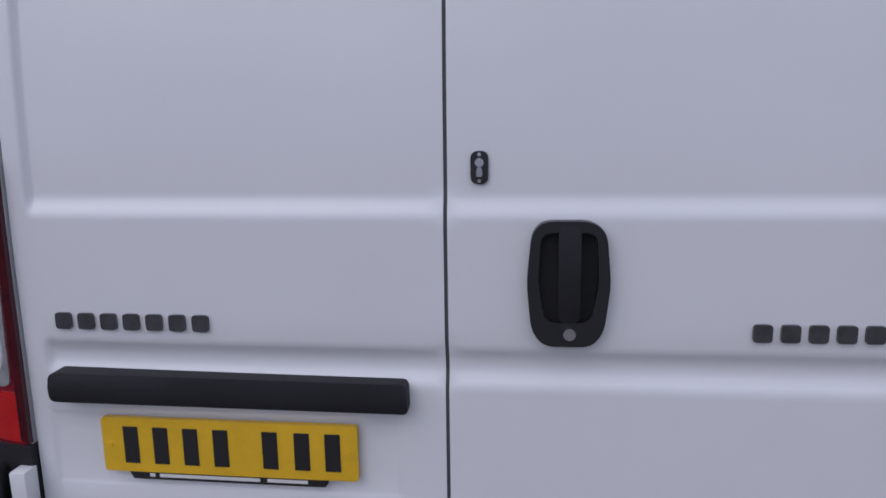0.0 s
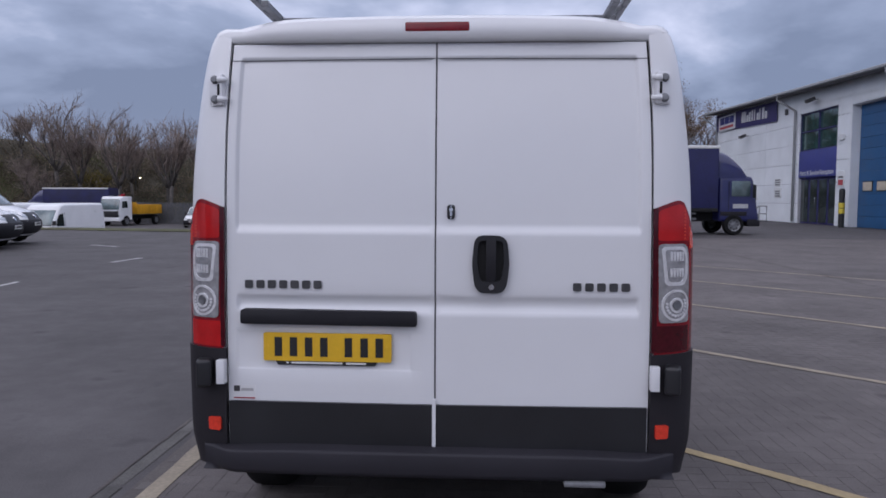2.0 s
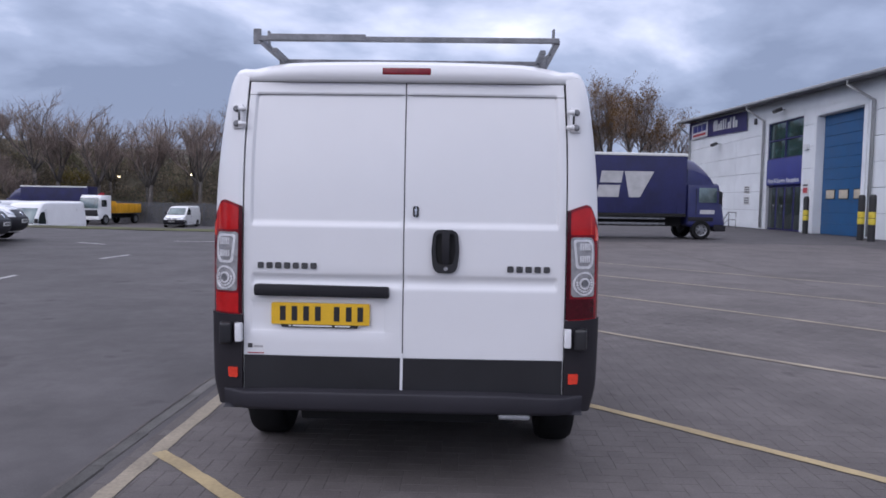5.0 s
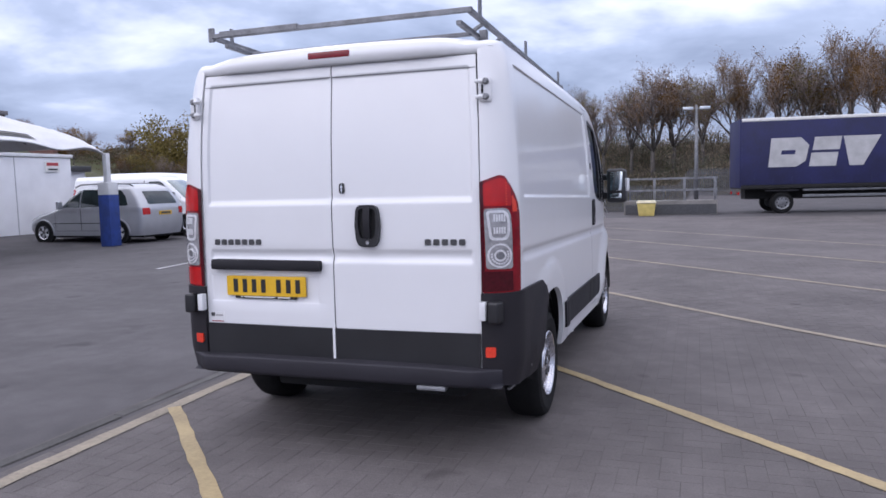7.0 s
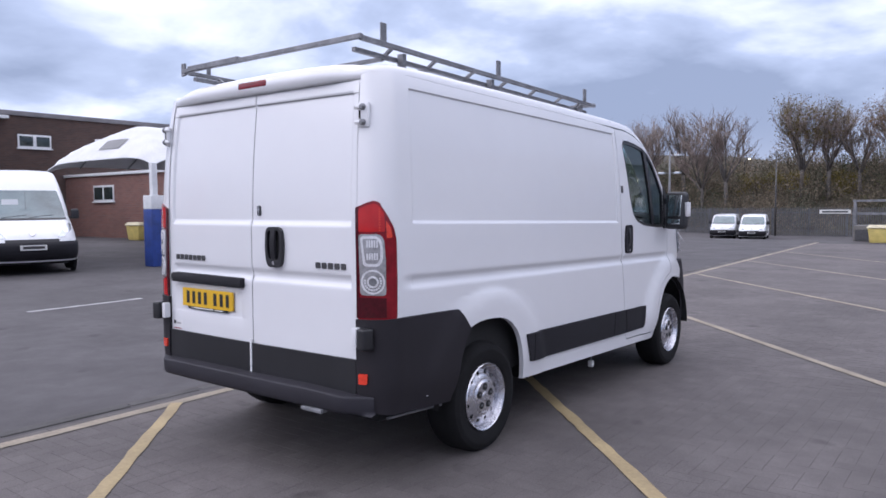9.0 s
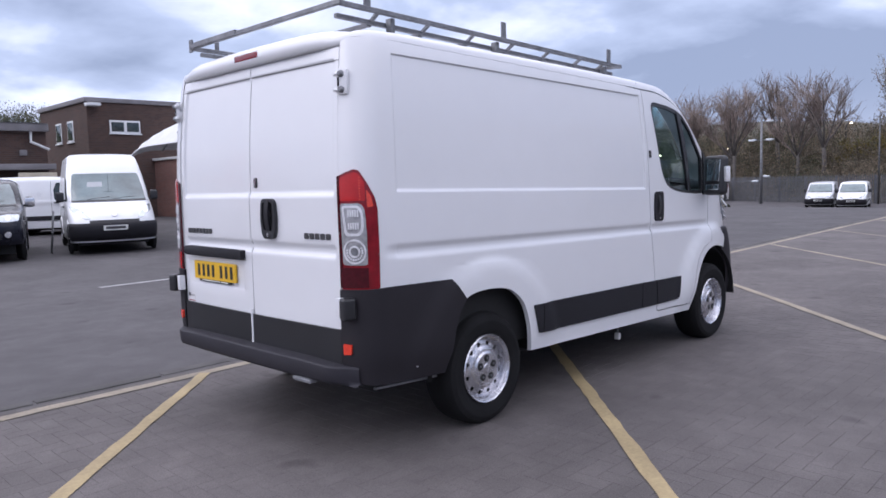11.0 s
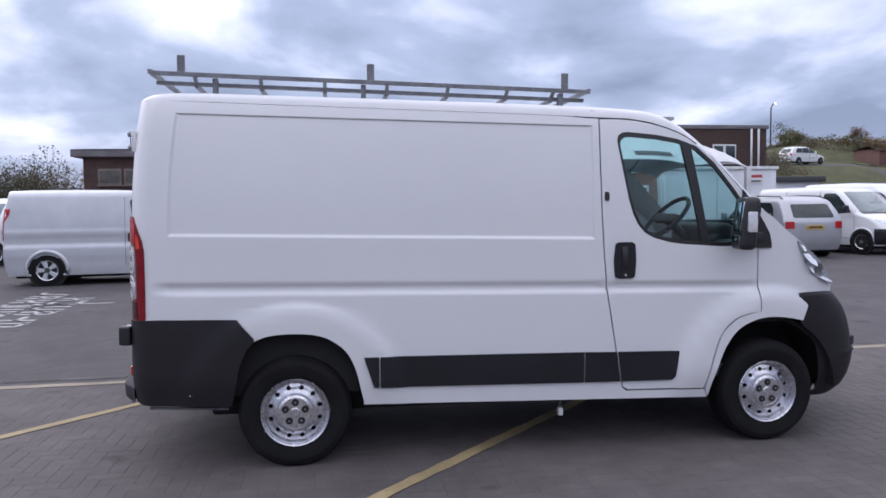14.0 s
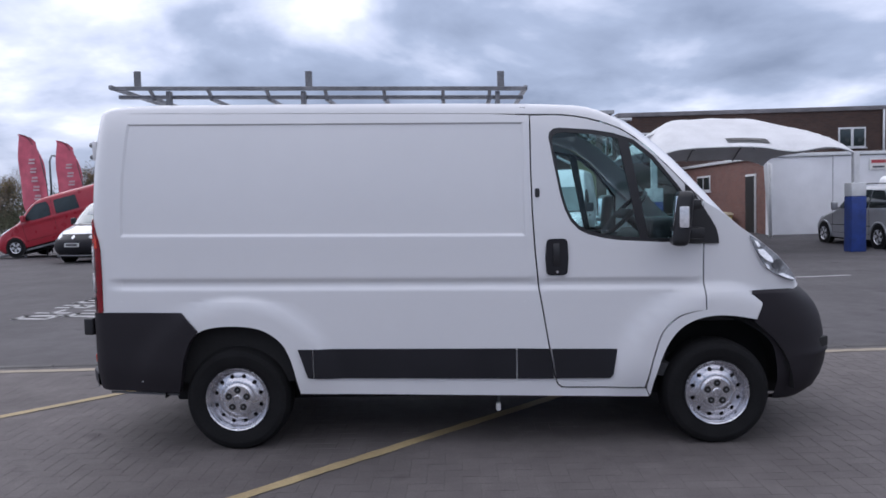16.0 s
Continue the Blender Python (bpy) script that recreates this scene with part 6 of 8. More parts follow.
vehicle("silver_van", "silver panel van with alloy wheels parked beyond the lane", "van", (-11.63, -5.52), 5, OLD, SILVER, rim=SILVER)
vehicle("white_van", "white van with black bumper and grille facing the yard", "van", (-21.25, -8.2), -104, dict(MID, grille=[(0.72, 0.90, 0.56)], bumper=(0.22, 0.74)), WHITE_B, price=True)
red = vehicle("red_van", "red small van tilted nose down on a display ramp", "van", (-20.75, -9.75, 0.86), 180, dict(SMALL, half=0.87, bumper=None, strips=[], glass=SMALL["glass"] + [[(0.85, 1.1), (1.72, 1.1), (1.72, 1.6), (0.92, 1.6)]]), RED, rx=-13, rim=SILVER)
vehicle("small_white_van", "white small van with dark bumper in the row", "van", (-18.0, 0.5), -110, SMALL, WHITE_B, price=True)
vehicle("small_white_van", "white small van standing with its rear to the yard", "van", (-20.6, 1.0), 84, SMALL, WHITE_B)
l2 = vehicle("pickup_truck", "dark pickup truck with chrome front parked in the row", "pickup", (-18.3, 3.25), -107, TRUCK, NAVY, rim=SILVER, price=True)
for m in (1, -1):
    part("chrome_mirror_cap", solid((m * 1.05 - 0.1, m * 1.05 + 0.1, 3.24, 3.30, 1.14, 1.34), bevel=0.03), CHROME, l2)
    part("fog_lamp", moved(lathe([(0, 0.0), (0.06, 0.0), (0.07, -0.02)], 12), Matrix.Translation((m * 0.62, 4.985, 0.58)) @ Matrix.Rotation(radians(90), 4, "Z")), CHROME, l2)
    part("grille_bar", beam((m * 0.03, 5.035, 0.96), (m * 0.13, 5.035, 0.82), 0.05, 0.03), CHROME, l2)
part("grille_bar", beam((0, 5.035, 1.0), (0, 5.035, 0.9), 0.05, 0.03), CHROME, l2)
part("skid_plate", solid((-0.44, 0.44, 4.99, 5.06, 0.44, 0.52), bevel=0.015), CHROME, l2, "bright plate under the bumper")
vehicle("high_roof_van", "white high-roof van with a folded ladder leaning beside it", "van", (-18.1, 5.98), -106, TALL, WHITE_B, price=True)
vehicle("small_white_van", "white small van standing beside the brick wall", "van", (-22.6, 4.6), -32, SMALL, WHITE_B)
vehicle("white_car", "white car parked behind the dark pickup", "car", (-24.6, 3.6), -100, CAR, WHITE_B)
vehicle("white_car", "white car on the road above the grass slope", "car", (-62.2, 46.2), 12, CAR, WHITE_B)
mp = vehicle("people_carrier", "silver people carrier with roof rails parked beside the canopy post", "car", (-13.1, 14.45), 90, CARRIER, SILVER_D, rim=SILVER)
SHARP = [0.30, 0.34, 0.46, 0.40, 0.30, 0.30]
for o, k in (((-18.0, 16.4), MID), ((-18.8, 18.6), dict(MID, H=2.08, nose=MID["nose"][:-1] + [(1.98, 2.95), (2.05, 2.7), (2.08, 2.3)]))):
    vehicle("white_van", "white van with black front bumper by the verge" if k is MID else "white high-roof van with black front bumper by the verge", "van", o, -75, dict(k, round=SHARP, grille=[(0.70, 0.94, 0.50)], bumper=(0.22, 0.70)), WHITE_B, group="white vans by the verge")
for o in ((-22.8, 38.65), (-25.6, 38.0)):
    vehicle("large_white_van", "large white van on the lower yard behind the verge", "van", o, 177, BIG, WHITE_B, lift=-0.1, group="large vans on the lower yard")
for o, t in (((-26.4, 67.3), 180), ((-14.2, 58.2), 190), ((-11.7, 56.8), 190)):
    vehicle("small_white_van", "white small van on the lower yard", "van", o, t, MID if t == 180 else SMALL, SILVER if o[0] == -14.2 else WHITE_B, group="small vans on the lower yard")

# display ramp under the red van
ramp = thing("display_ramp", "pale steel display ramp under the red van", "ramp", (-20.75, -9.75, 0), 180)
for m in (1, -1):
    part("runway", beam((m * 0.68, 0.2, 0.93), (m * 0.68, 4.3, 0.02), 0.3, 0.06), GALV, ramp)
    for y in (0.7, 2.0, 3.2):
        part("strut", beam((m * 0.68, y, 0.0), (m * 0.68, y, 0.86 - 0.222 * (y - 0.4)), 0.06, 0.06), GALV, ramp)
part("cross_member", beam((-0.68, 0.7, 0.5), (0.68, 0.7, 0.5), 0.06, 0.06), GALV, ramp)
# the folded wire ladder beside the high-roof van
ladder = thing("wire_trolley", "thin grey wire frame standing beside the white van", "trolley", (-15.1, 3.75, 0), -14)
for i in range(6):
    part("wire", tube([(-0.25 + 0.1 * i, 0, 0), (-0.25 + 0.1 * i, 0.1, 1.0)], 0.01, 5), GALV, ladder)
for z in (0.05, 0.5, 1.0):
    part("wire", tube([(-0.27, 0.1 * z, z), (0.27, 0.1 * z, z)], 0.012, 5), GALV, ladder)

# ---- curtain-sided lorry ----
CURTAIN = mat("navy_curtain", (0.014, 0.016, 0.085), 0.6, var=0.2, scale=1.2, fine=18, bump=0.006)
CURTAIN_W = mat("white_curtain", (0.6, 0.61, 0.62), 0.6, var=0.15, scale=1.2, fine=18, bump=0.006)
CABBLUE = mat("navy_cab_paint", (0.015, 0.018, 0.10), 0.35, var=0.1, coat=0.5)
LOGO = mat("pale_grey_print", (0.46, 0.46, 0.47), 0.6, var=0.1)


def lorry(name, label, at, turn, curtain, cab_paint, logo=True, L=8.3, boxh=(1.12, 3.72), lift=0.0):
    """A two-axle box lorry: y ahead from its tail, right side towards +x."""
    th = thing(name, label, "lorry", (at[0], at[1], land(*at) + lift), turn)
    B = L - 1.85
    box = part("curtain", solid((-1.23, 1.23, 0.03, B, boxh[0], boxh[1] - 0.12), bevel=0.03), curtain, th)
    part("roof_cap", solid((-1.25, 1.25, 0.0, B + 0.03, boxh[1] - 0.13, boxh[1]), bevel=0.04), PLATE_W, th)
    part("tail_frame", solid((-1.25, 1.25, -0.03, 0.05, boxh[0] - 0.1, boxh[1]), bevel=0.02), curtain, th)
    part("bed_rail", solid((-1.25, 1.25, 0.0, B, boxh[0] - 0.14, boxh[0]), bevel=0.02), DARK, th)
    for m in (1, -1):
        for i in range(9):
            y = 0.5 + (B - 0.9) * i / 8
            part("strap", solid((m * 1.238 - 0.008, m * 1.238 + 0.008, y, y + 0.04, boxh[0] - 0.1, boxh[0] + 0.32)), curtain, box)
        part("side_guard", solid((m * 1.15 - 0.03, m * 1.15 + 0.03, 2.3, B - 0.9, 0.62, 0.72), bevel=0.01), GALV, th)
        part("side_guard", solid((m * 1.15 - 0.03, m * 1.15 + 0.03, 2.3, B - 0.9, 0.86, 0.94), bevel=0.01), GALV, th)
        for cy in (1.55, L - 1.12):
            far_wheel(th, (m * 1.06, cy, 0.42), 0.42, 0.28, m, GALV)
        part("mudguard", solid((m * 1.1 - 0.12, m * 1.1 + 0.12, 0.95, 2.15, 0.86, 0.92), bevel=0.03), PLASTIC, th)
        part("tail_lamp", solid((m * 0.9 - 0.15, m * 0.9 + 0.15, -0.06, 0.0, 0.75, 0.86)), LENS_RED, th)
    part("chassis", solid((-0.45, 0.45, 0.3, L - 0.4, 0.55, 0.95)), DARK, th)
    cab = solid((-1.10, 1.10, L - 1.74, L, 0.55, 2.46), bevel=0.16, seg=4)
    for v in cab.verts:
        if v.co.z > 1.3 and v.co.y > L - 1.0:
            v.co.y -= 0.26 * (v.co.z - 1.3)
        if v.co.z > 1.45:
            v.co.x *= 1 - 0.06 * (v.co.z - 1.45)
    cabo = part("cab", cab, cab_paint, th, smooth=50)
    # roof deflector: a rounded cowl that falls from the box to the windscreen
    cowl = []
    for k in range(11):
        t = k / 10
        y = L - 1.76 + 1.22 * t
        top = 2.42 + (boxh[1] - 0.22 - 2.42) * math.cos(t * math.pi / 2) ** 0.75
        cowl.append([(x * 1.04, y, 2.36 + (top - 2.36) * h) for x, h in ((-1.0, 0), (-1.0, 0.55), (-0.92, 0.86), (-0.7, 1.0), (0, 1.03), (0.7, 1.0), (0.92, 0.86), (1.0, 0.55), (1.0, 0))])
    part("wind_deflector", grid_skin(cowl), cab_paint, th, smooth=50)
    part("windscreen", moved(solid((-0.95, 0.95, -0.012, 0.012, -0.42, 0.42), bevel=0.01), Matrix.Translation((0, L - 0.20, 1.86)) @ Matrix.Rotation(radians(17), 4, "X")), GLASS_D, cabo)
    for m in (1, -1):
        part("door_window", solid((m * 1.085 - 0.01, m * 1.085 + 0.01, L - 1.22, L - 0.42, 1.62, 2.26), bevel=0.008), SCREEN, cabo)
        part("door_seam", solid((m * 1.082 - 0.006, m * 1.082 + 0.006, L - 1.34, L - 1.32, 0.8, 2.25)), SEAM, cabo)
        part("wheel_arch", solid((m * 1.09 - 0.03, m * 1.09 + 0.03, L - 1.68, L - 0.56, 0.80, 0.98), bevel=0.03), PLASTIC, cabo)
        part("mirror", solid((m * 1.30 - 0.1, m * 1.30 + 0.1, L - 0.38, L - 0.30, 1.55, 2.1), bevel=0.03), PLASTIC_D, th)
        part("mirror_bracket", tube([(m * 1.05, L - 0.45, 2.12), (m * 1.3, L - 0.35, 2.1)], 0.015, 5), PLASTIC_D, th)
        part("headlamp", solid((m * 0.82 - 0.17, m * 0.82 + 0.17, L - 0.04, L + 0.015, 0.70, 0.86), bevel=0.02), LENS_HEAD, cabo)
        part("step_well", solid((m * 1.06 - 0.05, m * 1.06 + 0.05, L - 0.52, L - 0.1, 0.42, 0.66), bevel=0.02), PLASTIC, cabo)
    part("bumper", solid((-1.1, 1.1, L - 0.5, L + 0.03, 0.36, 0.62), bevel=0.05), PLASTIC, cabo)
    part("grille", solid((-0.7, 0.7, L - 0.02, L + 0.015, 0.95, 1.3), bevel=0.02), PLASTIC_D, cabo)
    if logo:
        # the firm's mark drawn as three plain slanted shapes
        for m in (1, -1):
            F = lambda u, v, o, m=m: (m * (1.243 + o), u if m > 0 else B - u, v)
            # a slab with a slot, two offset bars and a wedge, all slanted
            slab = [(1.12, 2.92), (2.20, 2.92), (2.48, 2.62), (2.36, 2.02), (2.02, 1.80), (1.02, 1.80)]
            slot = [(1.50, 2.44), (2.00, 2.44), (1.98, 2.28), (1.47, 2.28)]
            shapes = [(slab, [slot])] + [([(a, z1), (a + 0.95, z1), (a + 0.87, z0), (a - 0.08, z0)], []) for a, z0, z1 in ((2.68, 2.42, 2.92), (2.56, 1.80, 2.32))]
            shapes.append(([(3.68, 2.92), (4.98, 2.92), (4.38, 1.80), (3.90, 1.80)], []))
            for poly, gaps in shapes:
                part("mark_block", panel(poly, F, step=0.3, off=0.0, thick=0.004, edge=0.1, holes=gaps), LOGO, box)
            part("door_mark", solid((m * 1.087 - 0.006, m * 1.087 + 0.006, L - 1.15, L - 0.5, 1.12, 1.3)), LOGO, cabo)
    return th


lorry("curtain_lorry", "navy blue curtain-sided lorry with a pale mark on its side", (3.40, 28.9), -84.0, CURTAIN, CABBLUE)
lorry("box_lorry", "dark blue box lorry on the lower yard", (-37.6, 70.0), 96, CURTAIN, CABBLUE, False)
lorry("box_lorry", "pale box lorry on the lower yard", (-41.6, 54.0), 62, CURTAIN_W, WHITE_B, False)
lorry("box_lorry", "pale box lorry with grey cab on the lower yard", (-45.5, 49.0), 60, CURTAIN_W, WHITE_B, False)

# ---- tipper ----
tip = thing("tipper_lorry", "white tipper lorry with a yellow body and red crane", "lorry", (-34.9, 72.6, land(-34.9, 72.0)), 172)
part("chassis", solid((-0.45, 0.45, 0, 6.6, 0.6, 1.0)), DARK, tip)
cabm = grid_skin([[(m * w, y, z) for m, w, y in ((-1, 1.15, 5.0), (-1, 1.15, f - 0.30), (-1, 1.02, f - 0.06), (-1, 0.6, f), (1, 0.6, f), (1, 1.02, f - 0.06), (1, 1.15, f - 0.30), (1, 1.15, 5.0))] for z, f in ((0.6, 6.76), (0.9, 6.82), (1.6, 6.82), (2.2, 6.74), (2.62, 6.64), (2.78, 6.52), (2.85, 6.30))], close=True)
bmesh.ops.contextual_create(cabm, geom=[e for e in cabm.edges if e.is_boundary])
cabt = part("cab", cabm, WHITE_B, tip, smooth=40)
part("cab_roof", solid((-1.10, 1.10, 5.02, 6.32, 2.80, 2.87), bevel=0.03), WHITE_B, cabt)
part("windscreen", moved(solid((-0.98, 0.98, -0.01, 0.01, -0.52, 0.52), bevel=0.008), Matrix.Translation((0, 6.772, 2.10)) @ Matrix.Rotation(radians(10), 4, "X")), SCREEN, cabt, "tall dark windscreen")
part("grille", solid((-0.92, 0.92, 6.80, 6.85, 0.84, 1.44), bevel=0.02), PLASTIC_D, cabt)
part("cab_bumper", solid((-1.12, 1.12, 6.60, 6.90, 0.46, 0.82), bevel=0.06), WHITE_B, cabt)
for m in (1, -1):
    part("headlamp", solid((m * 0.86 - 0.16, m * 0.86 + 0.16, 6.80, 6.845, 0.88, 1.06), bevel=0.02), LENS_HEAD, cabt)
    part("cab_mirror", solid((m * 1.34 - 0.09, m * 1.34 + 0.09, 6.50, 6.58, 1.75, 2.25), bevel=0.03), PLASTIC_D, cabt)
for m in (1, -1):
    part("door_window", solid((m * 1.155 - 0.01, m * 1.155 + 0.01, 5.7, 6.5, 1.75, 2.4), bevel=0.008), GLASS_D, cabt)
    for cy in (0.9, 5.9):
        far_wheel(tip, (m * 1.05, cy, 0.5), 0.5, 0.3, m, GALV)
    part("body_side", solid((m * 1.2 - 0.04, m * 1.2 + 0.04, 0, 4.3, 1.15, 2.05), bevel=0.02), YELLOW, tip)
    for i in range(5):
        part("side_rib", solid((m * 1.25 - 0.03, m * 1.25 + 0.03, 0.1 + 0.98 * i, 0.2 + 0.98 * i, 1.15, 2.05), bevel=0.01), YELLOW, tip)
part("body_floor", solid((-1.2, 1.2, 0, 4.3, 1.1, 1.2)), YELLOW, tip)
part("body_front", solid((-1.2, 1.2, 4.25, 4.33, 1.15, 2.3), bevel=0.02), YELLOW, tip)
part("body_tail", solid((-1.2, 1.2, -0.05, 0.03, 1.15, 2.05), bevel=0.02), YELLOW, tip)
part("crane", joined(beam((0, 4.7, 1.0), (0, 4.7, 3.1), 0.3, 0.3), beam((0, 4.7, 3.0), (0.8, 4.6, 2.6), 0.2, 0.2)), RED, tip, "folded red crane")
vehicle("large_white_van", "white van on the road along the wooded bank", "van", (-58.4, 78.6), 130, BIG, WHITE_B)

# ---- buildings ----
def brick(name, a, b, mortar, bump=0.004):
    """Brickwork laid in courses of 75 mm on upright walls."""
    m = bpy.data.materials.new(name)
    m.use_nodes = True
    m.diffuse_color = (*a, 1)
    n, l = m.node_tree.nodes, m.node_tree.links
    p = n["Principled BSDF"]
    tc, sp, cb, ad = n.new("ShaderNodeTexCoord"), n.new("ShaderNodeSeparateXYZ"), n.new("ShaderNodeCombineXYZ"), n.new("ShaderNodeMath")
    l.new(tc.outputs["Object"], sp.inputs[0])
    l.new(sp.outputs[0], ad.inputs[0])
    l.new(sp.outputs[1], ad.inputs[1])
    l.new(ad.outputs[0], cb.inputs[0])
    l.new(sp.outputs[2], cb.inputs[1])
    br = n.new("ShaderNodeTexBrick")
    for k, v in (("Scale", 1.0), ("Mortar Size", 0.006), ("Brick Width", 0.225), ("Row Height", 0.075), ("Bias", -0.2)):
        br.inputs[k].default_value = v
    br.inputs["Color1"].default_value, br.inputs["Color2"].default_value, br.inputs["Mortar"].default_value = (*a, 1), (*b, 1), (*mortar, 1)
    l.new(cb.outputs[0], br.inputs["Vector"])
    ns = n.new("ShaderNodeTexNoise")
    ns.inputs["Scale"].default_value, ns.inputs["Detail"].default_value = 0.7, 6
    l.new(tc.outputs["Object"], ns.inputs["Vector"])
    mr = n.new("ShaderNodeMapRange")
    mr.inputs["To Min"].default_value, mr.inputs["To Max"].default_value = 0.72, 1.25
    l.new(ns.outputs[0], mr.inputs[0])
    sc = n.new("ShaderNodeVectorMath")
    sc.operation = "SCALE"
    l.new(br.outputs[0], sc.inputs[0])
    l.new(mr.outputs[0], sc.inputs["Scale"])
    l.new(sc.outputs[0], p.inputs["Base Color"])
    p.inputs["Roughness"].default_value = 0.9
    bp = n.new("ShaderNodeBump")
    bp.inputs["Distance"].default_value = bump
    l.new(br.outputs[1], bp.inputs["Height"])
    bp.invert = True
    l.new(bp.outputs[0], p.inputs["Normal"])
    return m


BRICK_D = brick("dark_brown_brick", (0.085, 0.048, 0.038), (0.055, 0.034, 0.03), (0.085, 0.075, 0.07))
BRICK_R = brick("red_brown_brick", (0.22, 0.105, 0.085), (0.16, 0.08, 0.07), (0.19, 0.16, 0.145))
CLAD = mat("white_cladding", (0.76, 0.79, 0.82), 0.5, var=0.06, scale=0.6, fine=20, piece=0.03)
CLAD_GAP = mat("cladding_joint", (0.42, 0.43, 0.46), 0.8, var=0.1)
RENDER_W = mat("white_painted_wall", (0.80, 0.81, 0.84), 0.7, var=0.08, scale=0.8, fine=50, bump=0.002)
FASCIA = mat("grey_roof_fascia", (0.20, 0.19, 0.2), 0.7, var=0.15, scale=1.5)
GUTTER = mat("grey_gutter", (0.32, 0.33, 0.34), 0.5, var=0.1, scale=2)
ROOF = mat("grey_roof_sheet", (0.19, 0.19, 0.2), 0.75, var=0.2, scale=1.2, fine=30)
BLUE_DOOR = mat("blue_door_paint", (0.016, 0.095, 0.24), 0.45, var=0.1, scale=1.4, fine=30)
BLUE_PANEL = mat("purple_blue_panel", (0.045, 0.055, 0.24), 0.5, var=0.08, scale=1.2)
SIGN_BLUE = mat("dark_blue_sign", (0.035, 0.03, 0.135), 0.45, var=0.1, scale=1.2)
FRAME_W = mat("white_window_frame", (0.68, 0.69, 0.70), 0.45, var=0.06, scale=6)
PANE_D = mat("dark_pane", (0.03, 0.045, 0.045), 0.06, var=0.3, scale=1.0, spec=0.8, rvar=0.02)
PANE_G = mat("green_pane", (0.035, 0.085, 0.08), 0.06, var=0.3, scale=0.8, spec=0.8, rvar=0.02)
CREAM = mat("cream_board", (0.52, 0.46, 0.36), 0.7, var=0.12, scale=3)
BLACK_P = mat("black_post_paint", (0.02, 0.02, 0.022), 0.5, var=0.15, scale=8)
BAND_Y = mat("yellow_band", (0.70, 0.55, 0.05), 0.5, var=0.12, scale=9)
BIN_LID = mat("faded_bin_lid", (0.66, 0.60, 0.42), 0.6, var=0.12, scale=5)
BIN_Y = mat("yellow_bin_plastic", (0.60, 0.48, 0.15), 0.55, var=0.12, scale=5, fine=80)
POST_B = mat("blue_post_wrap", (0.020, 0.052, 0.24), 0.5, var=0.18, scale=4, fine=40)
CANVAS = mat("white_canvas", (0.64, 0.645, 0.66), 0.75, var=0.07, scale=1.5, fine=25, bump=0.004)
BLIND = mat("brown_drawn_blind", (0.20, 0.165, 0.135), 0.6, var=0.15, scale=3)
BLIND_G = mat("grey_drawn_blind", (0.11, 0.105, 0.095), 0.5, var=0.2, scale=3)
FLAG = mat("red_flag_cloth", (0.66, 0.15, 0.21), 0.85, var=0.12, scale=2.5, fine=60)
FLAG_W = mat("pale_flag_print", (0.62, 0.45, 0.48), 0.85, var=0.1)
CONCRETE = mat("weathered_concrete", (0.2, 0.19, 0.18), 0.9, var=0.22, scale=1.2, fine=30, bump=0.004)
FENCE = mat("grey_palisade", (0.13, 0.135, 0.15), 0.6, 0.3, var=0.15, scale=2)
LAMP_ON = mat("lit_lamp", (0.8, 0.75, 0.6), 0.4, emit=((1.0, 0.78, 0.45), 9.0))
SIGN_R = mat("red_sign", (0.45, 0.06, 0.07), 0.6, var=0.1)

# -- white clad trade building; its front is in the plane x = 20
FX = 20.0
tb = thing("trade_building", "white clad trade unit with blue doors and sign band", "building", (FX, 0, 0))
eave = lambda y: 7.86 + 0.030 * (y - 33)


def clad(y0, y1, z0, z1, follow=False, h=1.24):
    """White panels in courses with open joints, on a solid wall behind."""
    part("wall", solid((0.06, 0.35, y0, y1, z0, min(z1, eave(y0) if follow else z1))), CLAD_GAP, tb)
    z = z0
    while z < z1 - 0.05:
        zt = min(z + h, z1)
        n = max(1, round((y1 - y0) / 5.2))
        for i in range(n):
            a, b = y0 + (y1 - y0) * i / n, y0 + (y1 - y0) * (i + 1) / n
            part("cladding_panel", solid((0.0, 0.07, a + 0.012, b - 0.012, z + 0.012, zt - 0.012), bevel=0.008, seg=1), CLAD, tb, smooth=0)
        z = zt


clad(14.0, 32.9, 0, 7.2)
clad(32.9, 38.4, 6.6, 7.55)
clad(38.4, 39.8, 0, 7.65)
clad(39.8, 44.75, 6.8, 7.8)
clad(44.75, 61.3, 0, 7.8)
part("top_band", grid_skin([[(-0.03, y, eave(y) - 0.9 + 0.0 * y), (-0.03, y, eave(y)), (0.4, y, eave(y))] for y in np.linspace(14, 61.3, 20)]), CLAD, tb)
part("end_wall", solid((0.35, 30, 60.9, 61.3, 0, 8.6)), CLAD, tb)
part("end_wall", solid((0.35, 30, 14.0, 14.4, 0, 7.3)), CLAD, tb)
part("back_wall", solid((29.6, 30, 14.4, 60.9, 0, 8.0)), CLAD, tb)
part("roof", joined(grid_skin([[(-0.85, y, eave(y) + 0.05), (15, y, eave(y) + 1.6), (30.5, y, eave(y) + 0.05)] for y in (13.4, 38, 62.0)]), grid_skin([[(-0.85, y, eave(y) - 0.12), (-0.85, y, eave(y) + 0.05)] for y in (13.4, 38, 62.0)]), grid_skin([[(0.3, y, eave(y) - 0.06), (-0.85, y, eave(y) - 0.06)] for y in (13.4, 38, 62.0)])), ROOF, tb, smooth=0)
part("gutter", beam((-0.92, 13.4, eave(13.4) - 0.02), (-0.92, 62.0, eave(62.0) - 0.02), 0.2, 0.16, 0.03), GUTTER, tb)
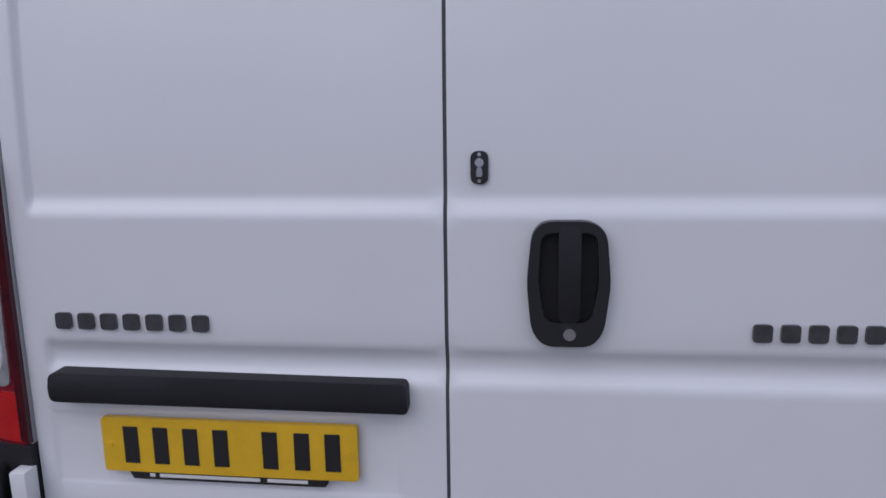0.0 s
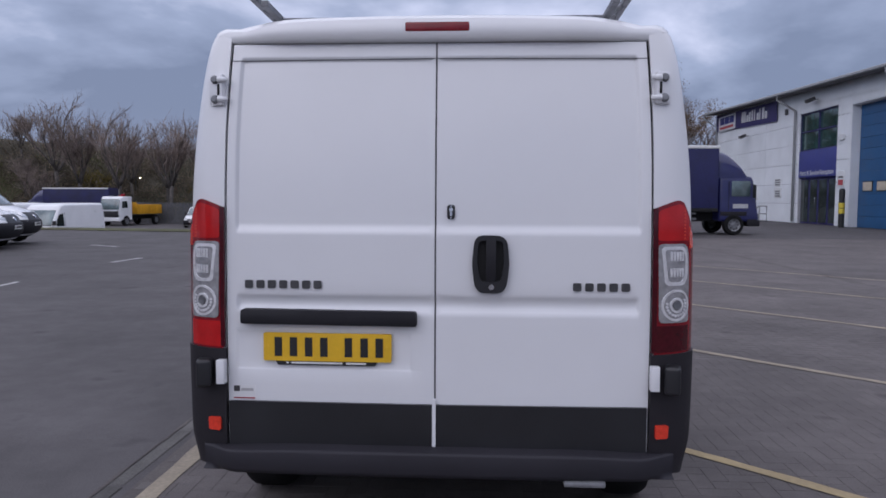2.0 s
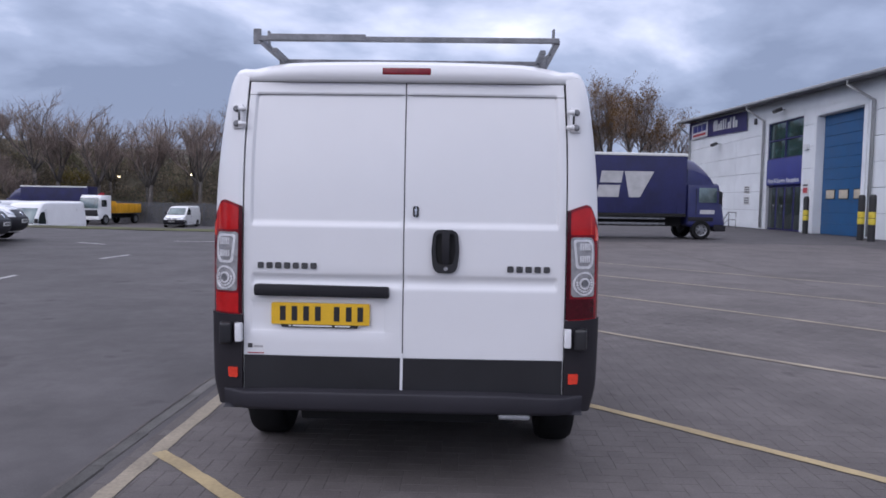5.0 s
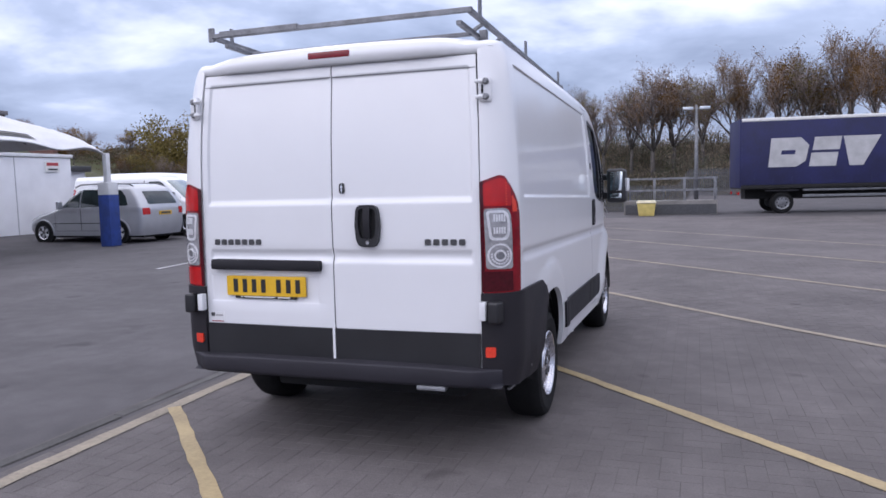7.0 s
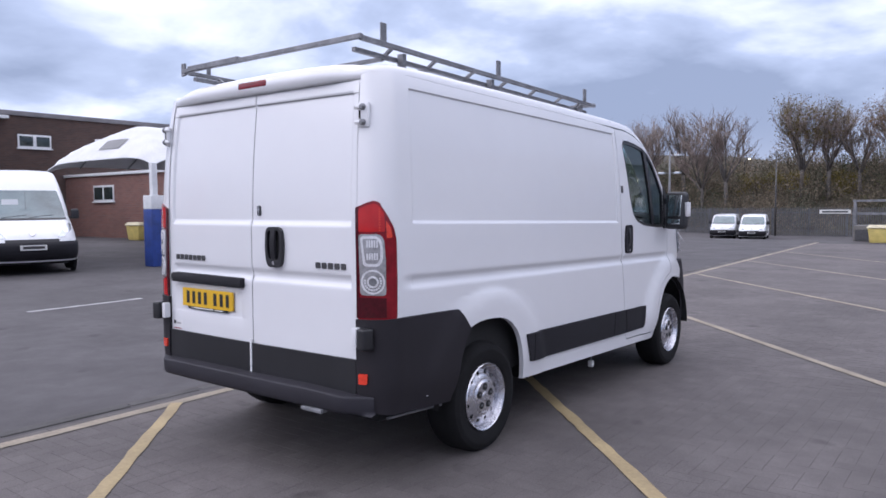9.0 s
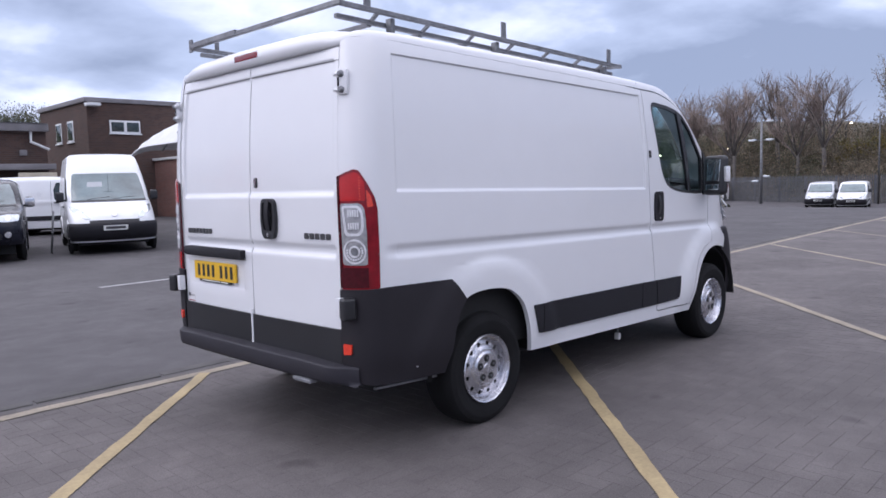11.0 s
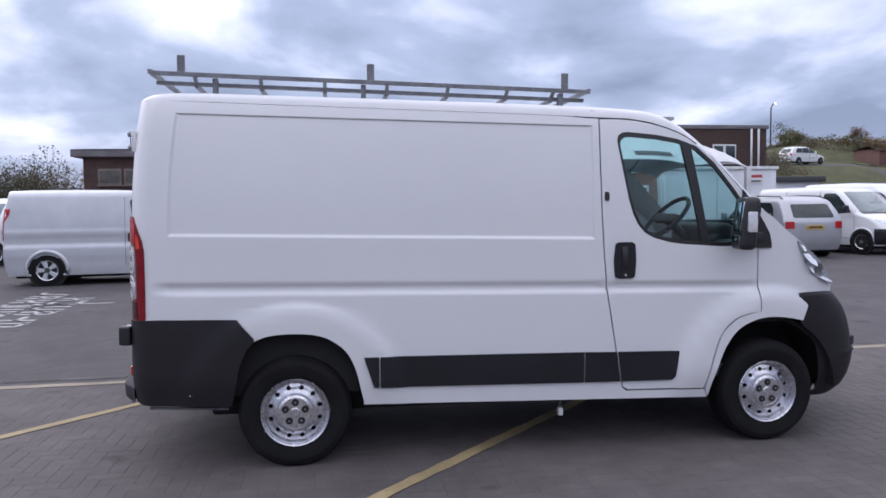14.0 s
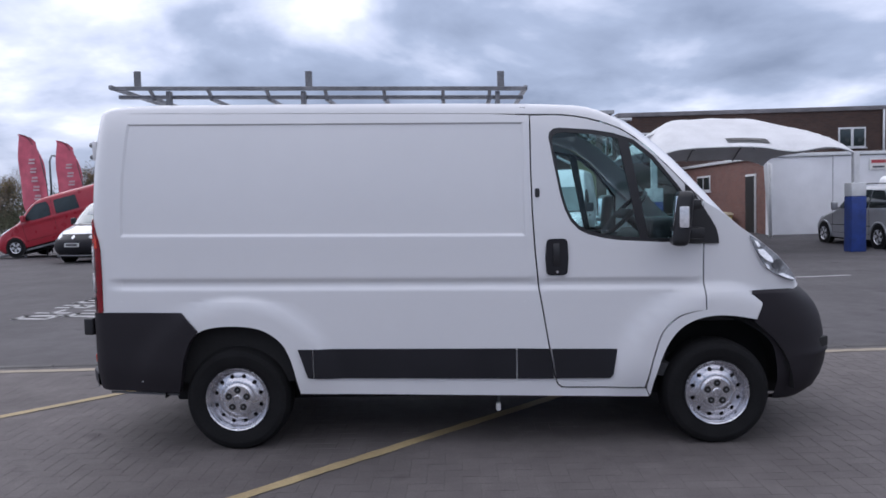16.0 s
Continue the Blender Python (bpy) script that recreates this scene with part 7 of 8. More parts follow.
for y in (45.2, 32.3, 61.0):
    e = eave(y)
    part("downpipe", tube([(-0.9, y + 1.0, e - 0.05), (-0.9, y + 1.0, e - 0.3), (-0.12, y, e - 1.15), (-0.12, y, 0.1)], 0.085, 8), GUTTER, tb)
# sectional door between deep reveals
for y0, y1 in ((32.9, 33.25), (38.1, 38.4)):
    part("pillar", solid((-0.05, 0.62, y0, y1, 0, 6.6), bevel=0.02, seg=1), CLAD, tb)
part("lintel", solid((0.08, 0.62, 33.25, 38.1, 6.55, 6.75)), CLAD_GAP, tb)
dr = part("sectional_door", solid((0.46, 0.54, 33.2, 38.15, 0.0, 6.6)), BLUE_DOOR, tb, "blue sectional door")
for i in range(11):
    part("door_section", solid((0.415, 0.47, 33.27, 38.08, 0.02 + 0.6 * i, 0.6 * i + 0.605), bevel=0.012, seg=1), BLUE_DOOR, dr)
for y in (33.7, 35.2, 36.6):
    w = part("door_window", solid((0.39, 0.42, y, y + 1.0, 1.93, 2.48), bevel=0.03), BLACK_P, dr)
    part("pane", solid((0.375, 0.40, y + 0.06, y + 0.94, 1.98, 2.43), bevel=0.02), CREAM, w)
# glazed entrance: dark glass above, a blue panel with white words, glass doors
part("entrance_back", solid((0.5, 0.7, 39.72, 44.87, 0, 6.8)), BLUE_PANEL, tb)
for i, y in enumerate((39.82, 42.32)):
    for z0, z1 in ((4.55, 5.65), (5.7, 6.75)):
        part("upper_pane", solid((0.15, 0.17, y + 0.04, y + 2.42, z0, z1), bevel=0.004), PANE_G, tb)
for y in (39.80, 42.29, 44.78):
    part("mullion", solid((0.08, 0.22, y - 0.035, y + 0.035, 4.5, 6.8)), SIGN_BLUE, tb)
for z in (4.52, 5.67, 6.77):
    part("transom", solid((0.09, 0.21, 39.82, 44.77, z - 0.035, z + 0.035)), SIGN_BLUE, tb)
pn = part("name_panel", solid((0.02, 0.14, 39.82, 44.82, 2.85, 4.48), bevel=0.01), BLUE_PANEL, tb, "blue panel with white words")
tx = bpy.data.curves.new("panel_words", "FONT")
tx.body, tx.size, tx.extrude, tx.align_x = "Parts & Service Reception", 0.42, 0.004, "CENTER"
tx.materials.append(FRAME_W)
two = new("panel_words", tx)
two.parent = pn
two.matrix_basis = Matrix.Translation((0.012, 42.32, 2.98)) @ Matrix(((0, 0, -1, 0), (-1, 0, 0, 0), (0, 1, 0, 0), (0, 0, 0, 1)))
for y0, y1 in ((39.87, 41.07), (41.12, 42.32), (42.37, 43.52), (43.57, 44.77)):
    d = part("glass_door", solid((0.2, 0.26, y0, y1, 0.02, 2.8), bevel=0.01), SIGN_BLUE, tb)
    part("pane", solid((0.185, 0.275, y0 + 0.09, y1 - 0.09, 0.12, 2.7), bevel=0.004), PANE_D, d)
    if y0 > 42.2:
        part("door_handle", tube([(0.17, y0 + 0.16, 1.0), (0.1, y0 + 0.16, 1.02), (0.1, y0 + 0.16, 1.6), (0.17, y0 + 0.16, 1.62)], 0.02, 6), CHROME, d)
# sign band
sb = part("sign_band", grid_skin([[(-0.05, y, eave(y) - 1.55), (-0.10, y, eave(y) - 1.55), (-0.10, y, eave(y) - 0.2), (-0.05, y, eave(y) - 0.2)] for y in (48.2, 54, 61.2)]), SIGN_BLUE, tb, "dark blue sign band", smooth=0)
lg = part("logo_panel", solid((-0.14, -0.09, 56.4, 60.4, 7.08, 8.30), bevel=0.01), FRAME_W, sb, "white logo panel")
for i, y in enumerate((56.7, 57.85, 59.0)):
    part("logo_block", solid((-0.16, -0.13, y, y + 1.0, 7.6, 8.16), bevel=0.03), BLUE_PANEL, lg)
part("logo_stripe", solid((-0.16, -0.13, 56.8, 60.0, 7.26, 7.44)), SIGN_R, lg)
for i, (w, h) in enumerate(((0.75, 0.8), (0.42, 0.8), (0.45, 0.5), (0.35, 0.7), (0.3, 0.8), (0.2, 0.8), (0.45, 0.5), (0.2, 0.8), (0.42, 0.8), (0.4, 0.5))):
    y = 55.0 - i * 0.52
    part("name_block", solid((-0.13, -0.098, y - w * 0.9, y, eave(y) - 1.2, eave(y) - 1.2 + h), bevel=0.01), FRAME_W, sb)


def floodlight(parent, x, y, z, aim=-1, lit=False):
    b = part("floodlight", moved(solid((-0.2, 0.2, -0.3, 0.3, -0.1, 0.1), bevel=0.03), Matrix.Translation((x + aim * 0.5, y, z)) @ Matrix.Rotation(radians(25 * aim), 4, "Y")), BADGE, parent)
    part("bracket", beam((x, y, z + 0.05), (x + aim * 0.45, y, z), 0.05, 0.05), GUTTER, b)
    part("lens", moved(solid((-0.17, 0.17, -0.26, 0.26, -0.115, -0.1)), Matrix.Translation((x + aim * 0.5, y, z)) @ Matrix.Rotation(radians(25 * aim), 4, "Y")), LAMP_ON if lit else LENS_HEAD, b)


floodlight(tb, 0, 42.3, 7.4)
floodlight(tb, 0, 53.6, 6.2)
part("alarm_box", solid((-0.14, 0.02, 38.9, 39.4, 4.8, 5.1), bevel=0.02), FRAME_W, tb)
part("alarm_box", solid((-0.12, 0.02, 46.6, 46.9, 7.0, 7.4), bevel=0.02), BADGE, tb)
for z0, z1, m in ((2.35, 2.88, FRAME_W), (1.6, 2.28, FRAME_W)):
    s = part("notice_board", solid((-0.04, 0.01, 47.3, 48.4, z0, z1), bevel=0.01), m, tb)
    for k in range(3):
        part("word_bar", solid((-0.05, -0.038, 47.45, 48.25, z0 + 0.09 + 0.16 * k, z0 + 0.16 + 0.16 * k)), BADGE, s)
s = part("notice_board", solid((-0.04, 0.01, 38.75, 39.5, 2.2, 3.1), bevel=0.01), FRAME_W, tb)
part("word_bar", solid((-0.05, -0.038, 38.85, 39.4, 2.3, 2.6)), SIGN_R, s)
part("word_bar", solid((-0.05, -0.038, 38.85, 39.4, 2.7, 2.8)), BADGE, s)

for y0, y1 in ((46.0, 48.6), (52.6, 55.0)):
    hr = thing("handrail", "galvanised steel handrail by the trade entrance", "handrail", (FX - 1.4, y0, 0), group="entrance handrails")
    L = y1 - y0
    part("rail", tube([(0, 0, 0), (0, 0, 1.05), (0, L * 0.55, 1.05), (0, L, 0.35), (0, L, 0)], 0.035, 6), GALV, hr)
    part("rail", tube([(0, 0, 0.55), (0, L * 0.5, 0.55), (0, L, 0.1)], 0.03, 6), GALV, hr)
    part("rail_post", tube([(0, L * 0.5, 0), (0, L * 0.5, 1.05)], 0.03, 6), GALV, hr)
bol = thing("bollard", "tall black bollard with yellow bands by the doors", "bollard", (19.4, 37.7, 0), group="bollards")
part("post", moved(lathe([(0, 2.1), (0.1, 2.09), (0.14, 2.03), (0.15, 1.95), (0.15, 0)], 16), Matrix.Rotation(radians(-90), 4, "Y")), BLACK_P, bol)
for z in (0.75, 1.05):
    part("band", moved(lathe([(0.152, z + 0.27), (0.156, z + 0.26), (0.156, z + 0.01), (0.152, z)], 16), Matrix.Rotation(radians(-90), 4, "Y")), BAND_Y, bol)
for x, y in ((18.6, 30.5), (18.55, 29.5)):
    copy_thing(bol, pose(x, y, 0, 0, 0, 0))


# -- brick buildings on the other side
def window(parent, at, w, h, turn=90, lights=2, pane=PANE_D, deep=0.1, frame_mat=FRAME_W):
    """White framed window with its face in the plane x = 0 after the turn; at: its lower corner."""
    to = Matrix.Translation(at) @ Matrix.Rotation(radians(turn), 4, "Z")
    b = part("window", moved(solid((0, w, -0.03, deep, 0, h), bevel=0.006), to), frame_mat, parent)
    for i in range(lights):
        a, e = w * i / lights + 0.07, w * (i + 1) / lights - 0.07
        part("pane", moved(solid((a, e, -0.045, -0.02, 0.08, h - 0.08), bevel=0.004), to), pane, b)
    part("sill", moved(solid((-0.05, w + 0.05, -0.09, 0.02, -0.05, 0.0), bevel=0.006), to), frame_mat, b)
    return b


bb = thing("brick_building", "two-storey dark brown brick office block with flat roof", "building", (0, 0, 0))
part("wall", solid((-36, -30, 10.3, 23.7, 0, 5.4)), BRICK_D, bb)
part("parapet", solid((-36.1, -29.92, 10.2, 23.8, 5.4, 5.6), bevel=0.02), FASCIA, bb)
window(bb, (-30.0, 11.25, 4.05), 1.38, 0.58)
window(bb, (-30.0, 14.6, 4.05), 1.2, 0.58)
window(bb, (-30.0, 20.7, 3.64), 1.29, 0.97)
for x in (-33.9, -32.4):
    window(bb, (x, 10.3, 3.75), 0.72, 0.95, turn=0, lights=1)
part("security_lamp", solid((-29.95, -29.6, 10.2, 10.8, 5.2, 5.34), bevel=0.03), FRAME_W, bb)
for y in (22.8, 23.2):
    part("downpipe", tube([(-29.9, y, 5.4), (-29.9, y, 2.6)], 0.06, 6), FRAME_W, bb)
# single-storey annexe: brick side with door and window, white painted front
gf = thing("office_annexe", "single-storey annexe with red-brown brick side and white front", "building", (0, 0, 0))
part("brick_wall", solid((-30.0, -20.05, 13.2, 13.45, 0, 2.85)), BRICK_R, gf)
part("white_wall", solid((-20.25, -20.0, 13.18, 17.75, 0, 2.78)), RENDER_W, gf)
part("back_wall", solid((-30.0, -20.25, 17.5, 17.75, 0, 2.78)), RENDER_W, gf)
part("flat_roof", solid((-30.0, -19.93, 13.1, 17.82, 2.8, 2.92), bevel=0.02), FRAME_W, gf)
window(gf, (-27.5, 13.2, 1.72), 1.65, 0.68, turn=0)
dd = part("door", solid((-21.98, -21.08, 13.15, 13.22, 0, 2.28), bevel=0.01), FRAME_W, gf)
part("door_leaf", solid((-21.90, -21.16, 13.12, 13.16, 0.02, 2.2)), BLACK_P, dd)
part("wall_joint", solid((-20.01, -19.99, 15.36, 15.39, 0.0, 2.78)), CLAD_GAP, gf)
part("corner_post", beam((-19.85, 13.2, 0), (-19.95, 13.05, 2.65), 0.12, 0.12), FRAME_W, gf)
sg = part("wall_sign", solid((-20.0, -19.95, 16.6, 17.2, 2.28, 2.65), bevel=0.008), PLATE_W, gf, "white sign with red band")
part("word_bar", solid((-19.955, -19.943, 16.65, 17.15, 2.5, 2.61)), SIGN_R, sg)
part("word_bar", solid((-19.955, -19.943, 16.7, 17.1, 2.34, 2.40)), BADGE, sg)
lb = thing("low_brick_building", "low dark brick workshop with a grey roof fascia", "building", (0, 0, 0))
part("wall", solid((-34, -26, -8.6, 7.3, 0, 3.75)), BRICK_D, lb)
part("fascia", solid((-34.3, -25.75, -9.0, 7.34, 3.72, 4.02), bevel=0.03), FASCIA, lb)
part("roof", grid_skin([[(-25.7, y, 4.03), (-30, y, 4.35), (-34.3, y, 4.03)] for y in (-9.0, 7.3)]), ROOF, lb)
part("canopy_ledge", solid((-26.0, -25.1, -6.0, 7.3, 2.3, 2.52), bevel=0.03), FASCIA, lb)
part("porch", solid((-26.0, -24.9, 2.3, 5.1, 0, 2.72)), BRICK_D, lb)
part("porch_roof", solid((-26.0, -24.8, 2.2, 5.2, 2.72, 2.82), bevel=0.02), CONCRETE, lb)
part("porch_lamp", moved(lathe([(0, 0.06), (0.09, 0.05), (0.13, 0.0)], 12), Matrix.Translation((-24.9, 3.6, 2.5))), LENS_HEAD, lb)
part("vent_stack", tube([(-25.9, 2.93, 2.95), (-25.9, 2.93, 4.45)], 0.09, 8), FRAME_W, lb)
part("vent_stack", tube([(-26.3, 4.78, 3.9), (-26.3, 4.78, 4.5)], 0.07, 8), BADGE, lb)
part("chimney", solid((-27.2, -26.8, -1.2, -0.9, 3.9, 4.35), bevel=0.02), BADGE, lb)
part("waste_pipe", tube([(-25.9, -2.6, 3.6), (-25.9, -2.5, 3.5), (-25.9, -0.5, 2.55)], 0.07, 8), BADGE, lb)
part("downpipe", tube([(-25.9, 6.77, 3.8), (-25.9, 6.74, 3.35), (-25.6, 7.25, 3.05)], 0.05, 8), FRAME_W, lb)
for y, w, p in ((-8.05, 0.9, BLIND_G), (-7.05, 1.2, BLIND_G), (-5.6, 1.75, BLIND)):
    window(lb, (-26.0, y, 2.6), w, 0.66, lights=1, pane=p, frame_mat=BLIND)
window(lb, (-26.0, 0.4, 1.1), 1.3, 1.0)
for y0, y1 in ((-2.0, -0.1), (0.1, 1.6), (6.0, 7.28)):
    part("fascia_board", solid((-25.12, -25.06, y0, y1, 1.95, 2.2), bevel=0.01), CREAM, lb)
part("air_vent", solid((-26.0, -25.93, 6.35, 6.6, 2.85, 3.05), bevel=0.01), FASCIA, lb)
hut = thing("brick_hut", "small red-brown brick hut among the bushes on the hill", "hut", (-66.0, 58.8, land(-66.0, 58.8)), 35)
part("wall", solid((-1.2, 1.2, -1.2, 1.2, -0.4, 1.7), bevel=0.02), BRICK_R, hut)
part("roof", grid_skin([[(x, -1.35, z), (x, 1.35, z)] for x, z in ((-1.35, 1.65), (0, 2.05), (1.35, 1.65), (1.35, 1.55), (0, 1.95), (-1.35, 1.55))], close=False), BRICK_D, hut, smooth=0)
shed = thing("store_shed", "low white store with a dark felt roof", "shed", (0, 0, 0))
part("wall", solid((-27, -24, 20.3, 22.4, 0, 2.45)), RENDER_W, shed)
part("roof", solid((-27.1, -23.8, 20.2, 22.6, 2.45, 2.7), bevel=0.02), BADGE, shed)
window(shed, (-24, 20.6, 1.5), 0.9, 0.6)

# -- fabric canopy on four posts
PA, PB = (-13.3, 7.45), (-13.45, 12.62)
cn = thing("fabric_canopy", "white domed fabric canopy on blue-wrapped posts", "canopy", (0, 0, 0))


def dome(u, v):
    """u along the yard, v away from it, both 0 to 1."""
    x = PA[0] + (PB[0] - PA[0]) * u - 5.9 * v
    y = PA[1] + (PB[1] - PA[1]) * u + 0.1 * v
    a, b = 4 * u * (1 - u), 4 * v * (1 - v)
    e, f = min(u / 0.24, (1 - u) / 0.34) + 1e-4, 2.2 * min(v, 1 - v) + 1e-4
    m = min((e ** -7 + f ** -7 + 1) ** (-1 / 7) / 0.96, 1.0)
    z = 2.76 - 0.26 * abs(2 * u - 1) ** 6 * abs(2 * v - 1) ** 6 + 1.04 * (0.72 * m + 0.28 * math.sin(m * math.pi / 2))
    z -= 0.16 * math.exp(-((u - 0.70) / 0.13) ** 2) * (1 - v) ** 10 + 0.012 * math.sin(u * 9 + 1) * math.sin(v * 7) * a * b
    return x, y, z + 0.012 * math.sin(u * 31) * b + 0.015 * math.sin(v * 17) * a


rows = [[dome(i / 28, j / 28) for j in range(29)] for i in range(29)]
part("fabric", grid_skin(rows), CANVAS, cn, smooth=50)
part("fabric_lining", grid_skin([[(x, y, z - 0.02) for x, y, z in r] for r in rows]), CANVAS, cn, smooth=50)
for side in range(4):
    edge = [dome(k / 28 if side < 2 else (side - 2) * 1.0, (side * 1.0) if side < 2 else k / 28) for k in range(29)]
    part("hem", tube(edge, 0.025, 5), CANVAS, cn)
for i, (px, py) in enumerate((PA, PB)):
    part("post_wrap", solid((px - 0.19, px + 0.19, py - 0.19, py + 0.19, 0, 1.42), bevel=0.03), POST_B, cn, "blue padded wrap")
    part("post_box", solid((px - 0.185, px + 0.185, py - 0.185, py + 0.185, 1.42, 1.76), bevel=0.02), FRAME_W, cn)
    part("post", solid((px - 0.07, px + 0.07, py - 0.07, py + 0.07, 1.7, 2.56), bevel=0.01), FRAME_W, cn)
for py in (7.5, 12.9):
    part("rear_post", tube([(-19.2, py, 0), (-19.2, py, 2.56)], 0.06, 8), FRAME_W, cn)
for u in (0.2, 0.5, 0.8):
    part("rafter", tube([(dome(u, k / 12)[0], dome(u, k / 12)[1], dome(u, k / 12)[2] - 0.05) for k in range(13)], 0.025, 5), GALV, cn)
# dark lettered patches on two slopes
F1 = lambda u, v, o: (dome(u, v)[0] + 0.3 * o, dome(u, v)[1], dome(u, v)[2] + o)
pt = part("name_patch", panel([(0.385, 0.040), (0.60, 0.040), (0.59, 0.082), (0.385, 0.082)], F1, step=0.03, off=0.02, thick=0.0, edge=0.02), BLACKINK, cn, "dark lettered patch")
part("word_bar", panel([(0.41, 0.058), (0.575, 0.058), (0.575, 0.066), (0.41, 0.066)], F1, step=0.03, off=0.03, thick=0.0, edge=0.02), CONCRETE, pt)
pt = part("name_patch", panel([(0.05, 0.36), (0.11, 0.36), (0.11, 0.55), (0.05, 0.55)], F1, step=0.03, off=0.02, thick=0.0, edge=0.02), BADGE, cn, "dark lettered patch")


def grit_bin(at, turn, label, k0):
    b = thing("grit_bin", label, "grit bin", at, turn, group="grit bins")
    tub = solid((-0.5, 0.5, -0.36, 0.36, 0, 0.72), bevel=0.05)
    size = Matrix.Diagonal((k0, k0, k0, 1))
    for v in tub.verts:
        k = 0.82 + 0.18 * v.co.z / 0.72
        v.co.x *= k
        v.co.y *= k
    part("tub", moved(tub, size), BIN_Y, b, smooth=50)
    lid = solid((-0.55, 0.55, -0.41, 0.41, 0.70, 0.86), bevel=0.05)
    for v in lid.verts:
        if v.co.z > 0.8:
            v.co.x *= 0.86
            v.co.y *= 0.8
    part("lid", moved(lid, size), BIN_LID, b, smooth=50)


grit_bin((-23.2, 12.7, land(-23.2, 12.7)), 4, "pale yellow plastic grit bin beside the brick wall", 0.8)
grit_bin((0.0, 26.9, 0), 4, "pale yellow plastic grit bin before the loading ramp", 0.72)

# -- loading ramp with rails
rp = thing("loading_ramp", "concrete loading ramp with pale steel railings", "ramp", (0, 27.7, 0))
part("ramp_wall", solid((-0.95, 2.7, 0, 1.2, LOW, 0.57), bevel=0.03), CONCRETE, rp)
part("dark_face", solid((-0.88, 2.65, -0.02, 0.01, 0.02, 0.42)), BADGE, rp)
for i in range(4):
    x = -0.9 + 1.17 * i
    part("rail_post", solid((x - 0.05, x + 0.05, 0.05, 0.15, 0.5, 1.5), bevel=0.01), GALV, rp)
for z in (1.47, 1.0):
    part("rail", beam((-0.98, 0.1, z), (2.7, 0.1, z), 0.07, 0.08), GALV, rp)

# -- palisade fence at the foot of the bank
pf = thing("palisade_fence", "grey steel palisade fence below the bank", "fence", (0, 0, 0))
fy = lambda x: bank_foot(x) - 1.3
V, Fc = [], []
x = -42.0
while x < 16:
    y, z0 = fy(x), land(x, fy(x) - 1) - 0.05
    s = len(V)
    V += [(x - 0.035, y, z0), (x + 0.035, y, z0), (x + 0.035, y, z0 + 2.2), (x, y, z0 + 2.35), (x - 0.035, y, z0 + 2.2)]
    V += [(a, b + 0.03, c) for a, b, c in V[s:s + 5]]
    Fc += [tuple(s + k for k in (0, 1, 2, 3, 4)), tuple(s + k for k in (9, 8, 7, 6, 5))] + [(s + k, s + 5 + k, s + 5 + (k + 1) % 5, s + (k + 1) % 5) for k in range(5)]
    x += 0.155
me = bpy.data.meshes.new("pales")
me.from_pydata(V, [], Fc)
me.materials.append(FENCE)
pl = new("paling", me)
pl.parent = pf
tagged(pl, kind="stuff")
for i in range(21):
    x = -42 + 2.75 * i
    part("fence_post", solid((x - 0.06, x + 0.06, fy(x) + 0.05, fy(x) + 0.15, land(x, fy(x) - 1) - 0.1, land(x, fy(x) - 1) + 2.2)), FENCE, pf)
for dz in (0.4, 1.85):
    for x0, x1 in ((-42, -15), (-15, 0.2), (1.6, 16)):
        part("fence_rail", beam((x0, fy(x0) + 0.05, land(x0, fy(x0) - 1) + dz), (x1, fy(x1) + 0.05, land(x1, fy(x1) - 1) + dz), 0.05, 0.05), FENCE, pf)
fs = part("fence_sign", solid((-8.2, -6.0, fy(-8) - 0.06, fy(-8) - 0.02, LOW + 1.78, LOW + 2.08)), PLATE_W, pf, "white sign")
part("word_bar", solid((-8.0, -6.2, fy(-8) - 0.07, fy(-8) - 0.055, LOW + 1.86, LOW + 1.99)), BADGE, fs)


# -- lamp masts
def mast(at, h, label, heads, material=GALV, slim=1.0):
    m = thing("lamp_mast", label, "lamp mast", (at[0], at[1], land(*at)))
    part("pole", tube([(0, 0, 0), (0, 0, h * 0.4), (0, 0, h)], [0.14 * slim, 0.11 * slim, 0.07 * slim], 8), material, m)
    for z, dx in heads:
        a = part("arm", beam((0, 0, z), (dx, -0.05, z + 0.05), 0.06, 0.06), material, m)
        part("lamp_head", solid((dx - 0.28 * slim, dx + 0.28 * slim, -0.3 * slim, 0.15, z - 0.08, z + 0.1 * slim), bevel=0.04), LENS_HEAD, a)
    return m


mast((-20.25, 61.4), 7.4, "galvanised yard mast with pale floodlights", ((6.9, 0.75), (5.35, -0.7), (5.35, 0.75), (2.3, 0.5), (1.9, -0.4)))
mast((-11.2, 60.5), 7.0, "dark slim post beside the palisade fence", ((6.9, 0.15),), BADGE, slim=0.55)
mast((1.9, 40.0), 5.5, "pale yard mast with twin floodlights behind the ramp", ((5.3, -0.45), (5.3, 0.45)))
